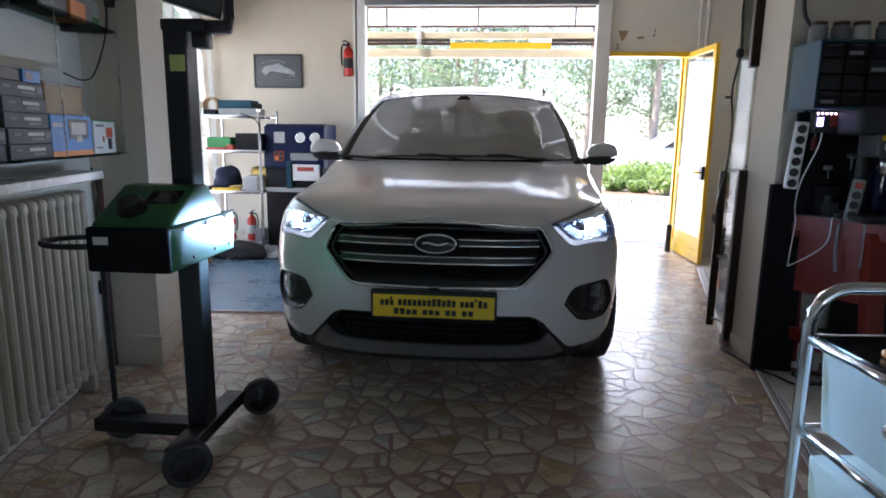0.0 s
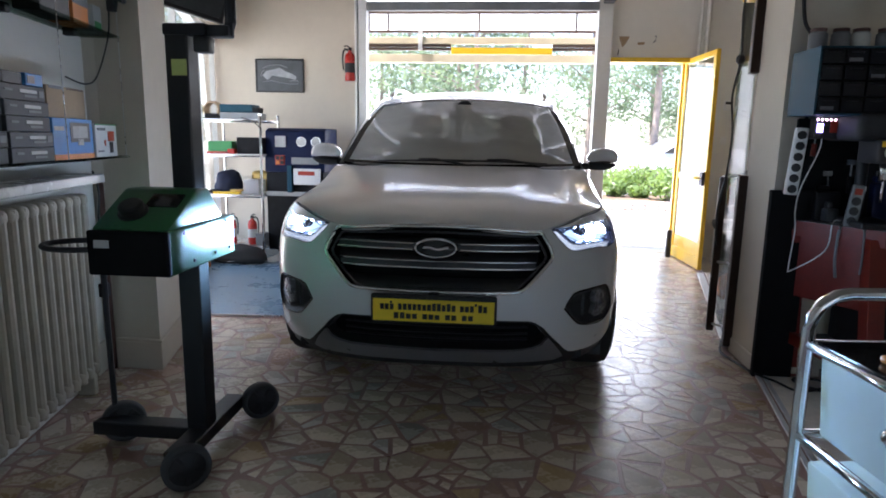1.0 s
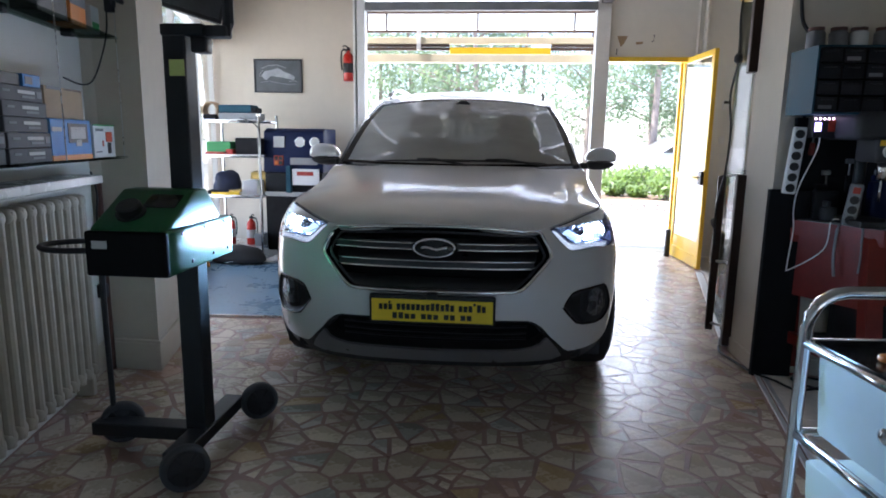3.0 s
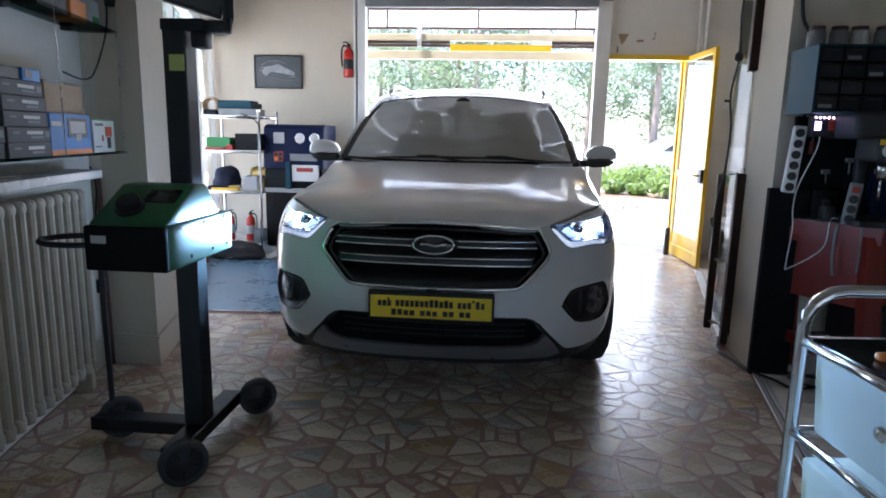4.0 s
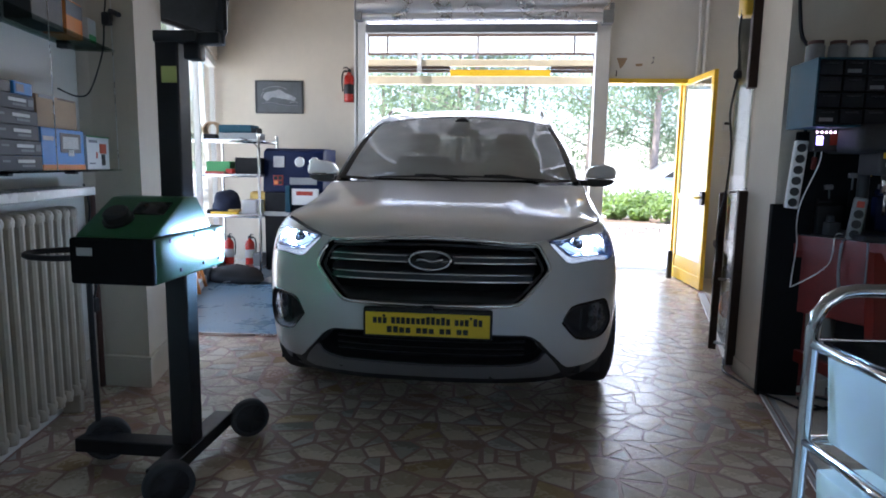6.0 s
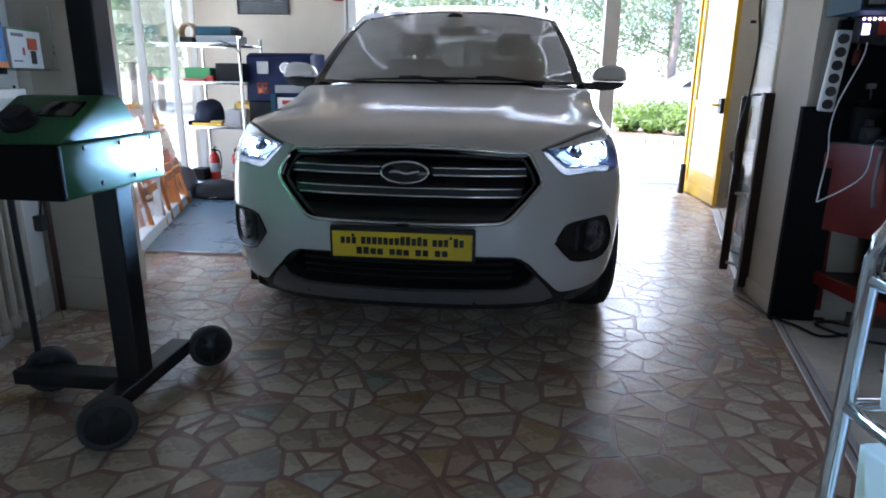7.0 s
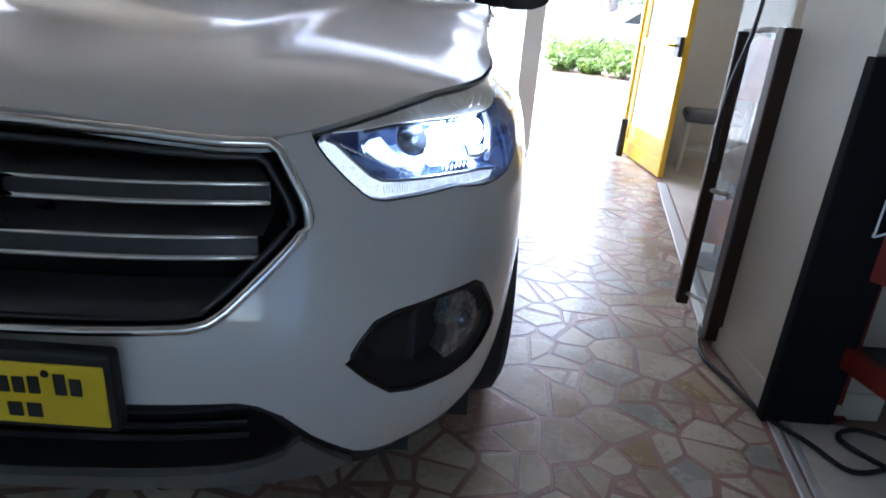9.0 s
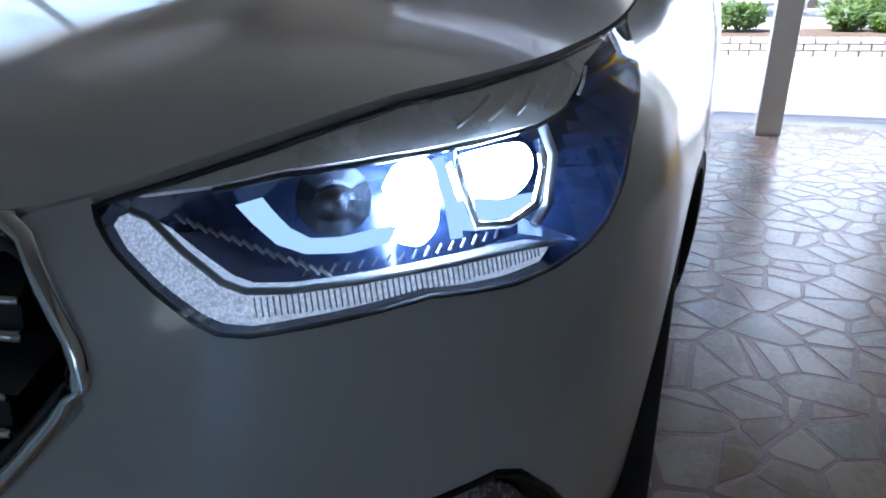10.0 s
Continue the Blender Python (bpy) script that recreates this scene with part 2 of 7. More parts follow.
M_BEAM = mat("cream_beam_paint", (0.62, 0.55, 0.38), 0.6, var=0.1)
M_BROWN = mat("brown_slat_paint", (0.10, 0.06, 0.04), 0.6, var=0.2)
M_PICTURE = mat("dark_photo_print", (0.035, 0.04, 0.045), 0.35, var=0.4, scale=9)
M_SILVERPRINT = mat("silver_photo_print", (0.25, 0.26, 0.27), 0.4, var=0.4, scale=15)
M_SKIN = mat("grey_seat_cloth", (0.06, 0.06, 0.065), 0.85, var=0.2, scale=20)
M_BRASS = mat("worn_brass", (0.5, 0.35, 0.12), 0.35, 1.0, var=0.1)
M_BROW = mat("satin_pale_reflector", (0.84, 0.80, 0.74), 0.3, 0.1, var=0.04)
M_LAMPHOUSE = mat("navy_lamp_housing", (0.010, 0.017, 0.042), 0.2, 0.4, var=0.5, scale=60)
M_DARKWOOD = mat("dark_stained_wood", (0.035, 0.018, 0.012), 0.6, var=0.3, scale=12, spec=0.2)
M_TREAD = mat("dark_grey_rubber_tread", (0.05, 0.05, 0.053), 0.7, var=0.2)
G_CLEAR = clear_glass("clear_glass")
G_GREEN = clear_glass("greenish_glass", (0.86, 0.94, 0.91), 0.02)
G_DOOR = clear_glass("door_glass", (0.93, 0.98, 0.96), 0.1)
G_LENS = clear_glass("lamp_lens", (0.97, 0.98, 1.0))
G_WIND = clear_glass("grey_windscreen", (0.20, 0.21, 0.22), 0.5, 0.12, 0.50)
G_DARK = clear_glass("tinted_window", (0.16, 0.17, 0.18), 1.0, 0.02)
M_FOGREF = mat("bright_fog_reflector", (0.30, 0.30, 0.31), 0.25, 0.6, var=0.25, scale=30, bump=0.12, bscale=120)
E_LAMP = glow_mat("headlamp_glow", (0.58, 0.79, 1.0), 40.0)
E_DRL = mat("running_light_prism", (0.36, 0.37, 0.39), 0.22, 0.5, var=0.5, scale=90, emit=(0.74, 0.87, 1.0), glow=0.26, bump=0.5, bscale=500)

# the running light glows through small prisms, bright and dim by turns
_nt = E_DRL.node_tree
_vor, _map = _nt.nodes.new("ShaderNodeTexVoronoi"), _nt.nodes.new("ShaderNodeMapRange")
_vor.inputs["Scale"].default_value = 420
_nt.links.new(_nt.nodes["Texture Coordinate"].outputs["Object"], _vor.inputs["Vector"])
_map.inputs["From Max"].default_value, _map.inputs["To Min"].default_value, _map.inputs["To Max"].default_value = 0.75, 0.30, 0.14
_nt.links.new(_vor.outputs["Distance"], _map.inputs["Value"])
_nt.links.new(_map.outputs[0], _nt.nodes["Principled BSDF"].inputs["Emission Strength"])
E_INNER = glow_mat("lamp_inner_glow", (0.48, 0.72, 1.0), 0.42)
E_LED = glow_mat("violet_led", (0.40, 0.33, 1.0), 2.4)
E_LEDW = glow_mat("pink_white_led", (1.0, 0.75, 0.9), 1.8)

# ---- building helpers ----


def mesh_ob(name, bm, m, parent=None, smooth=False, label=""):
    me = bpy.data.meshes.new(name)
    bm.normal_update()
    bm.to_mesh(me)
    bm.free()
    if smooth:
        me.shade_smooth()
        if smooth == "auto":
            me.set_sharp_from_angle(angle=radians(35))
    me.materials.append(m)
    ob = new(name, me)
    if parent:
        ob.parent = parent
    if label:
        ob["label"] = label
    return ob


def part(name, bm, m, parent, label="", smooth=False):
    return mesh_ob(name, bm, m, parent, smooth, label)


def empty(name, label, category, m=None, group="", kind=""):
    ob = new(name)
    ob.empty_display_size = 0.05
    if m:
        ob.matrix_world = m
    return tagged(ob, label, category, group, kind)


def B(*shapes):
    """A bmesh holding the shapes given."""
    bm = bmesh.new()
    for s in shapes:
        s(bm)
    return bm


def box(lo, hi, bev=0.0, seg=2, m=None):
    def f(bm):
        t = bmesh.new()
        bmesh.ops.create_cube(t, size=1)
        for v in t.verts:
            v.co = Vector([lo[i] + (v.co[i] + 0.5) * (hi[i] - lo[i]) for i in range(3)])
        if bev:
            bmesh.ops.bevel(t, geom=t.edges[:], offset=bev, segments=seg, affect="EDGES", profile=0.5)
        join(bm, t, m)
    return f


def join(bm, t, m=None):
    if m:
        t.transform(m)
    me = bpy.data.meshes.new("tmp")
    t.to_mesh(me)
    t.free()
    bm.from_mesh(me)
    bpy.data.meshes.remove(me)


def prism(pts, depth, axis="y", at=0.0, bev=0.0, m=None):
    """A polygon (two coordinates a point) drawn out along an axis from at to at + depth."""
    def f(bm):
        t = bmesh.new()
        put = {"x": lambda p, d: (d, p[0], p[1]), "y": lambda p, d: (p[0], d, p[1]), "z": lambda p, d: (p[0], p[1], d)}[axis]
        a = [t.verts.new(put(p, at)) for p in pts]
        b = [t.verts.new(put(p, at + depth)) for p in pts]
        n = len(pts)
        t.faces.new(a)
        t.faces.new(b[::-1])
        for i in range(n):
            t.faces.new((a[i], b[i], b[(i + 1) % n], a[(i + 1) % n]))
        bmesh.ops.recalc_face_normals(t, faces=t.faces[:])
        if bev:
            bmesh.ops.bevel(t, geom=t.edges[:], offset=bev, segments=2, affect="EDGES", profile=0.5)
        join(bm, t, m)
    return f


def tube(path, r, n=10, closed=False, r2=None):
    """A round bar along a path."""
    def f(bm):
        pts = [Vector(p) for p in path]
        rings = []
        cnt = len(pts)
        up = Vector((0.31, 0.21, 0.93))
        for i, p in enumerate(pts):
            a = pts[i - 1] if (i or closed) else p
            b = pts[(i + 1) % cnt] if (i < cnt - 1 or closed) else p
            d = (b - a).normalized()
            u = d.cross(up).normalized() if abs(d.dot(up)) < 0.98 else d.cross(Vector((1, 0, 0))).normalized()
            w = d.cross(u)
            rr = r if r2 is None else r + (r2 - r) * i / max(cnt - 1, 1)
            rings.append([bm.verts.new(p + (u * math.cos(2 * math.pi * k / n) + w * math.sin(2 * math.pi * k / n)) * rr) for k in range(n)])
        for i in range(cnt if closed else cnt - 1):
            a, b = rings[i], rings[(i + 1) % cnt]
            for k in range(n):
                bm.faces.new((a[k], a[(k + 1) % n], b[(k + 1) % n], b[k]))
        if not closed:
            bm.faces.new(rings[0][::-1])
            bm.faces.new(rings[-1])
    return f


def lathe(profile, n=24, m=None):
    """A profile of (radius, height) turned about z."""
    def f(bm):
        t = bmesh.new()
        rings = []
        for r, z in profile:
            rings.append([t.verts.new((r * math.cos(2 * math.pi * k / n), r * math.sin(2 * math.pi * k / n), z)) for k in range(n)])
        for a, b in zip(rings, rings[1:]):
            for k in range(n):
                t.faces.new((a[k], a[(k + 1) % n], b[(k + 1) % n], b[k]))
        if profile[0][0] > 1e-6:
            t.faces.new(rings[0][::-1])
        if profile[-1][0] > 1e-6:
            t.faces.new(rings[-1])
        bmesh.ops.remove_doubles(t, verts=t.verts[:], dist=1e-5)
        join(bm, t, m)
    return f


def grid(fn, nu, nv):
    """A sheet of nu by nv faces through fn(u, v), u and v from 0 to 1."""
    def f(bm):
        vs = [[bm.verts.new(fn(i / nu, j / nv)) for j in range(nv + 1)] for i in range(nu + 1)]
        for i in range(nu):
            for j in range(nv):
                bm.faces.new((vs[i][j], vs[i + 1][j], vs[i + 1][j + 1], vs[i][j + 1]))
    return f


def thicken(ob, t, offset=-1):
    s = ob.modifiers.new("thickness", "SOLIDIFY")
    s.thickness, s.offset = t, offset
    return ob


def structure(ob, label, category=""):
    return tagged(ob, label, category or "structure", kind="structure")

# ---- the setting ----
LEFT = pose(-1.56, -0.335, 0, 0, 0, 12.5)     # along the left wall: x into the room, y along it
RIGHT = pose(1.667, 0.709, 0, 0, 0, -11.2)    # along the floor strip
CEIL = 3.05
BACK = 4.25

ground = structure(mesh_ob("ground", B(box((-90, 4.45, -0.30), (90, 160, -0.012)), box((-90, -60, -0.30), (-3.4, 4.45, -0.012)), box((3.6, -60, -0.30), (90, 4.45, -0.012)), box((-3.4, -60, -0.30), (3.6, -5.2, -0.012))), M_PAVE), "sunlit pale concrete paving outside the garage", "ground")
floor = structure(mesh_ob("floor", B(box((-3.4, -5.2, -0.2), (3.6, 4.45, -0.0008))), M_MORTAR), "polished crazy paving of marble offcuts in rose mortar", "floor")
# carried out to x = -4.9 as an unseen eave that blocks the sun
ceiling = structure(mesh_ob("ceiling", B(box((-4.9, -5.4, CEIL), (3.8, 4.46, CEIL + 0.2))), M_CEIL), "plain dark painted ceiling with an unseen eave added against the sun", "ceiling")

# walls
wall_back = structure(mesh_ob("wall_back", B(box((-3.05, BACK, 0), (-1.29, BACK + 0.2, CEIL)), box((-1.29, BACK, 2.78), (1.225, BACK + 0.2, CEIL)), box((1.225, BACK, 2.78), (1.371, BACK + 0.2, CEIL))), M_WALL), "cream plastered rear wall with a wide garage opening", "wall")
wall_lintel = structure(mesh_ob("wall_lintel", B(box((1.371, BACK, 2.10), (2.19, BACK + 0.2, CEIL)), box((2.19, BACK, 0), (3.6, BACK + 0.2, CEIL))), M_WALLW), "pale plastered wall over and beside the side door", "wall")
scars = structure(empty("trim_scars", "bare patches and an old hook on the plaster over the side door", "trim", pose(1.62, BACK, 2.22)), "bare patches and an old hook on the plaster over the side door", "trim")
part("patch", B(prism([(-0.17, 0.09), (-0.06, 0.09), (-0.10, 0.01), (-0.13, -0.02)], 0.004, "y", -0.003)), M_BROWNBOX, scars, "triangular stain")
part("patch", B(prism([(0.02, 0.03), (0.10, 0.035), (0.09, 0.01), (0.03, 0.005)], 0.004, "y", -0.003)), M_BROWNBOX, scars)
part("hook", B(tube([(0.20, 0.0, 0.10), (0.20, -0.03, 0.09), (0.195, -0.035, 0.04), (0.18, -0.02, 0.03)], 0.006, 6)), M_GREYSTEEL, scars, "", True)
part("hook", B(tube([(-0.17, 0.0, -0.04), (-0.17, -0.03, -0.05), (-0.175, -0.035, -0.10)], 0.005, 6)), M_BLACK, scars, "", True)
wall_left = structure(mesh_ob("wall_left", B(box((-0.30, -1.25, 0), (-0.07, 0.72, CEIL))), M_WALLW), "pale plastered side wall behind the radiator", "wall")
wall_left.matrix_world = LEFT
wall_left_near = structure(mesh_ob("wall_left_near", B(box((-1.75, -5.2, 0), (-1.36, -1.56, CEIL))), M_WALL), "plain cream side wall", "wall")
wall_front = structure(mesh_ob("wall_front", B(box((-1.8, -5.2, 0), (3.6, -5.0, 0.62)), box((-1.8, -5.2, 1.42), (3.6, -5.0, CEIL)), box((-1.8, -5.2, 0.62), (0.65, -5.0, 1.42)), box((2.95, -5.2, 0.62), (3.6, -5.0, 1.42))), M_WALL), "plain cream front wall with an opening for the added window", "wall")
# unseen window, added to throw low light on the car's front
window_1 = structure(empty("window_1", "unseen white-framed window added to light the car's front", "window", pose(1.80, -5.1, 1.02)), "unseen white-framed window added to light the car's front", "window")
part("window_frame", B(box((-1.15, -0.04, -0.40), (1.15, 0.04, -0.345)), box((-1.15, -0.04, 0.345), (1.15, 0.04, 0.40)), box((-1.15, -0.04, -0.345), (-1.085, 0.04, 0.345)), box((1.085, -0.04, -0.345), (1.15, 0.04, 0.345)), box((-0.03, -0.04, -0.345), (0.03, 0.04, 0.345))), M_TRIMW, window_1)
for x0, x1 in ((-1.085, -0.03), (0.03, 1.085)):
    p = part("pane", B(box((x0, -0.004, -0.345), (x1, 0.004, 0.345))), G_CLEAR, window_1)
    p.visible_shadow = False
wall_right = structure(mesh_ob("wall_right", B(box((3.4, -5.2, 0), (3.6, 4.25, CEIL))), M_WALL), "plain cream side wall", "wall")
wall_bench = structure(mesh_ob("wall_bench", B(box((2.0, 0.86, 0), (3.4, 0.98, CEIL))), M_WALL), "cream partition wall behind the workbench", "wall")
# pillars
pillar_left = structure(mesh_ob("pillar_left", B(prism([(-1.487, 0.363), (-1.614, 0.832), (-2.05, 0.74), (-1.95, 0.32), (-1.736, 0.377)], CEIL, "z")), M_WALL), "cream plastered pillar with a moulded base", "pillar")
pillar_base_left = structure(mesh_ob("baseboard", B(prism([(-1.472, 0.350), (-1.606, 0.843), (-1.64, 0.84), (-1.64, 0.40), (-1.74, 0.363)], 0.15, "z", 0, 0.006), prism([(-1.464, 0.342), (-1.602, 0.850), (-1.64, 0.84), (-1.64, 0.40), (-1.74, 0.355)], 0.016, "z", 0.151, 0.005)), M_WALL), "cream moulded plinth round the pillar", "baseboard")
pillar_right = structure(mesh_ob("pillar_right", B(box((1.675, 0.735, 0), (2.0, 1.106, CEIL))), M_WALL), "cream plastered pillar", "pillar")
pillar_base_right = structure(mesh_ob("baseboard", B(box((1.667, 0.727, 0), (2.008, 1.114, 0.09), 0.005)), M_WALL), "painted plinth round the pillar", "baseboard")

# left glass wall between the pillar and the rear corner
GW = Matrix.Translation((-1.80, 0.86, 0)) @ pose(0, 0, 0, 0, 0, 18.8)
glass_wall = structure(empty("window_2", "glazed side wall in a white frame", "window", GW), "glazed side wall in white frames", "window")
gl = 3.55
for y in (0.0, 1.15, 2.3, gl - 0.07):
    part("mullion", B(box((-0.03, y + 0.018, 0), (0.02, y + 0.052, 2.5), 0.004)), M_TRIMW, glass_wall)
part("sill", B(box((-0.05, 0.0, 0.0), (0.035, gl, 0.09), 0.004)), M_TRIMW, glass_wall)
part("head", B(box((-0.05, 0.0, 2.2), (0.035, gl, 2.28), 0.004)), M_TRIMW, glass_wall)
for y0, y1 in ((0.052, 1.168), (1.202, 2.318), (2.352, gl - 0.052)):
    p = part("pane", B(box((-0.012, y0, 0.09), (-0.006, y1, 2.2))), G_CLEAR, glass_wall)
    p.visible_shadow = False
part("bulkhead", B(box((-0.1, -0.15, 2.28), (0.06, gl + 0.1, CEIL))), M_WALL, glass_wall)

# blue-grey vinyl area with a metal edge
mat_floor = structure(mesh_ob("floor_mat", B(prism([(-1.05, 1.40), (-1.05, 4.24), (-2.93, 4.24), (-2.02, 1.34)], 0.010, "z", 0.0)), M_MAT), "worn glossy blue-grey vinyl floor area", "floor")
mat_edge = structure(mesh_ob("trim", B(prism([(-1.05, 1.385), (-1.05, 1.402), (-2.03, 1.342), (-2.03, 1.325)], 0.014, "z", 0.0)), M_ALU), "thin metal edge strip of the vinyl floor", "trim")

# laminate area beside the paving with its aluminium strip
lam = structure(empty("floor_laminate", "pale worn laminate floor beside the paving", "floor", RIGHT), "pale worn laminate floor beside the paving", "floor")
rnd = random.Random(4)
for k in range(9):
    y1 = 0.02 - k * 0.19
    part("plank", B(box((0.06, y1 - 0.188, 0.0), (2.2, y1, 0.006 + rnd.random() * 0.001), 0.001, 1)), M_LAMINATE, lam)
part("plank", B(box((0.06, -4.2, 0.0), (2.2, -1.70, 0.006))), M_LAMINATE, lam)
strip = structure(empty("trim_strip", "double aluminium floor strip", "trim", RIGHT), "double aluminium floor strip", "trim")
for x in (0.0, 0.034):
    part("rail", B(box((x, -4.0, 0.0), (x + 0.024, 0.0, 0.009), 0.003)), M_STRIP, strip)

# side room behind the glass partition
track = structure(mesh_ob("floor_track", B(box((-0.03, 0, 0), (0.03, 2.25, 0.012), 0.003)), M_TRIMW), "white floor track of the glass partition", "trim")
track.matrix_world = pose(1.690, 1.18, 0, 0, 0, -13.1)
side_floor = structure(mesh_ob("floor_side", B(prism([(1.74, 1.15), (2.25, 3.40), (2.25, 4.24), (3.39, 4.24), (3.39, 1.0), (2.01, 1.0), (2.01, 1.12)], 0.006, "z", 0)), M_LAMINATE), "pale floor of the side room", "floor")

# garage opening: posts, roller shutter, transom
door_1 = structure(empty("door_1", "garage opening with a rolled-up steel shutter", "door"), "garage opening with a rolled-up steel shutter", "door")
part("post", B(box((1.225, 4.19, 0), (1.371, 4.33, 2.78), 0.006)), M_TRIMW, door_1)
part("post", B(box((-1.29, 4.17, 0), (-1.205, 4.30, CEIL), 0.006), box((-1.33, 4.16, 0), (-1.305, 4.245, CEIL), 0.004)), M_TRIMW, door_1)
part("roller", B(tube([(-1.27, 4.12, 2.72), (1.32, 4.12, 2.70)], 0.055, 20), tube([(-1.27, 4.14, 2.84), (1.32, 4.14, 2.84)], 0.13, 20)), M_ALU, door_1, "rolled steel shutter", "auto")
part("bottom_bar", B(box((-1.20, 4.15, 2.55), (1.225, 4.21, 2.64), 0.01)), M_GREYSTEEL, door_1)
part("bracket", B(box((1.26, 4.05, 2.62), (1.37, 4.185, 2.82), 0.01)), M_GREYSTEEL, door_1)
part("bracket", B(box((-1.30, 4.05, 2.66), (-1.22, 4.165, 2.86), 0.01)), M_GREYSTEEL, door_1)

transom = structure(empty("transom", "outer transom of yellow and cream beams", "trim"), "outer transom of yellow and cream beams", "trim")
TY = 4.62
MULL = (-1.27, -1.05, -0.02, 1.05, 1.30)
for x in MULL:
    part("mullion", B(box((x - 0.009, TY, 2.43), (x + 0.009, TY + 0.03, 2.61))), M_BROWN, transom)
for a, b in zip(MULL, MULL[1:]):
    part("pane", B(box((a + 0.010, TY + 0.010, 2.43), (b - 0.010, TY + 0.018, 2.61))), G_CLEAR, transom, "clear transom pane").visible_shadow = False
part("top_bar", B(box((-1.4, TY - 0.01, 2.612), (1.5, TY + 0.05, 2.67))), M_BROWN, transom)
part("sill_bar", B(box((-1.4, TY - 0.005, 2.405), (1.5, TY + 0.035, 2.428))), M_BROWN, transom)
part("beam", B(box((-1.4, TY - 0.01, 2.285), (1.5, TY + 0.06, 2.355), 0.004)), M_BEAM, transom)
for x0, x1 in ((-1.4, -0.33), (0.80, 1.5)):
    part("slat", B(box((x0, TY + 0.004, 2.215), (x1, TY + 0.05, 2.245), 0.003)), M_BROWN, transom, "dark brown slat")
    part("slat", B(box((x0, TY + 0.004, 2.252), (x1, TY + 0.05, 2.280), 0.003)), M_BROWN, transom, "dark brown slat")
part("slat", B(box((-0.328, TY - 0.004, 2.175), (0.798, TY + 0.05, 2.245), 0.003)), M_YELLOW, transom, "yellow board")
part("beam", B(box((-1.4, TY - 0.01, 2.08), (1.5, TY + 0.06, 2.172), 0.004)), M_BEAM, transom, "pale yellow beam")
part("stile", B(box((-0.70, TY - 0.04, 2.215), (-0.655, TY - 0.012, 2.43))), M_TRIMW, transom)

# sunlit white awning over the garage opening, added so the transom shows bright white
awning = structure(empty("awning", "white fabric awning added to fill the transom panes with bright white", "awning"), "white fabric awning added to fill the transom panes with bright white", "awning")
for k in range(6):
    x0 = -1.62 + k * 0.54
    part("fabric", B(grid(lambda u, v, x0=x0: Vector((x0 + 0.538 * u, 4.66 + 0.72 * v, 2.80 - 0.24 * v - 0.012 * math.sin(math.pi * u))), 4, 6)), M_AWNING, awning)
part("front_bar", B(tube([(-1.64, 5.385, 2.555), (1.64, 5.385, 2.555)], 0.016, 8)), M_TRIMW, awning)
for x in (-1.63, 1.63):
    part("arm", B(tube([(x, 4.47, 2.86), (x, 5.385, 2.555)], 0.014, 8)), M_TRIMW, awning)

# side doorway and its open yellow door
frame_2 = structure(mesh_ob("door_frame", B(box((1.371, 4.22, 2.05), (2.19, 4.40, 2.098)), box((2.15, 4.36, 0), (2.19, 4.40, 2.05))), M_YELLOW), "yellow painted steel door frame", "door frame")
tagged(mesh_ob("door_wedge", B(box((2.09, 4.20, 0.0), (2.14, 4.25, 0.30), 0.008)), M_BLACK), "dark upright rubber block by the side door", "doorstop")
door_2 = structure(empty("door_2", "open yellow steel door with glass panes", "door", Matrix.Translation((2.188, 4.345, 0)) @ pose(0, 0, 0, 0, 0, -87.0)), "open yellow steel door with glass panes", "door")
W = 0.84
part("stile", B(box((0, -0.02, 0.012), (0.052, 0.02, 2.09), 0.003)), M_YELLOW, door_2)
for x in (0.0545, W - 0.0665):
    part("glazing_bead", B(box((x, -0.016, 0.2605), (x + 0.012, -0.005, 0.8595)), box((x, -0.016, 0.9205), (x + 0.012, -0.005, 2.0345))), M_YELLOW, door_2)
part("stile", B(box((W - 0.052, -0.02, 0.012), (W, 0.02, 2.09), 0.003)), M_YELLOW, door_2)
for z0, z1 in ((0.012, 0.13), (0.86, 0.92), (2.035, 2.09)):
    part("rail", B(box((0.0525, -0.018, z0), (W - 0.0525, 0.018, z1), 0.003)), M_YELLOW, door_2)
part("kick_panel", B(box((0.0525, -0.008, 0.1305), (W - 0.0525, 0.008, 0.26))), M_YELLOW, door_2)
# opaque white stands in for the bright light through the lower glass
low_pane = part("pane", B(box((0.0525, -0.004, 0.2605), (W - 0.0525, 0.004, 0.8595))), M_WHITEPL, door_2, "pane painted white for the bright outdoors behind its glass")
pane = part("pane", B(box((0.0525, -0.003, 0.9205), (W - 0.0525, 0.003, 2.0345))), G_CLEAR, door_2)
pane.visible_shadow = False
lock = part("lock", B(box((W - 0.09, -0.05, 0.83), (W - 0.01, -0.021, 0.96), 0.004)), M_BLACK, door_2)
part("handle", B(tube([(W - 0.05, -0.05, 0.90), (W - 0.05, -0.09, 0.90), (W - 0.17, -0.09, 0.90)], 0.009)), M_YELLOW, lock, "yellow lever handle", True)

# glass partition with tall bar handles
GP = pose(1.690, 1.18, 0, 0, 0, -13.1)
glass_door = structure(empty("door_3", "frameless greenish glass door with tall dark bar handles", "door", GP), "frameless greenish glass door with tall dark bar handles", "door")
p = part("pane", B(box((-0.005, 0.02, 0.014), (0.005, 0.80, 2.4), 0.002)), G_DOOR, glass_door)
p.visible_shadow = False
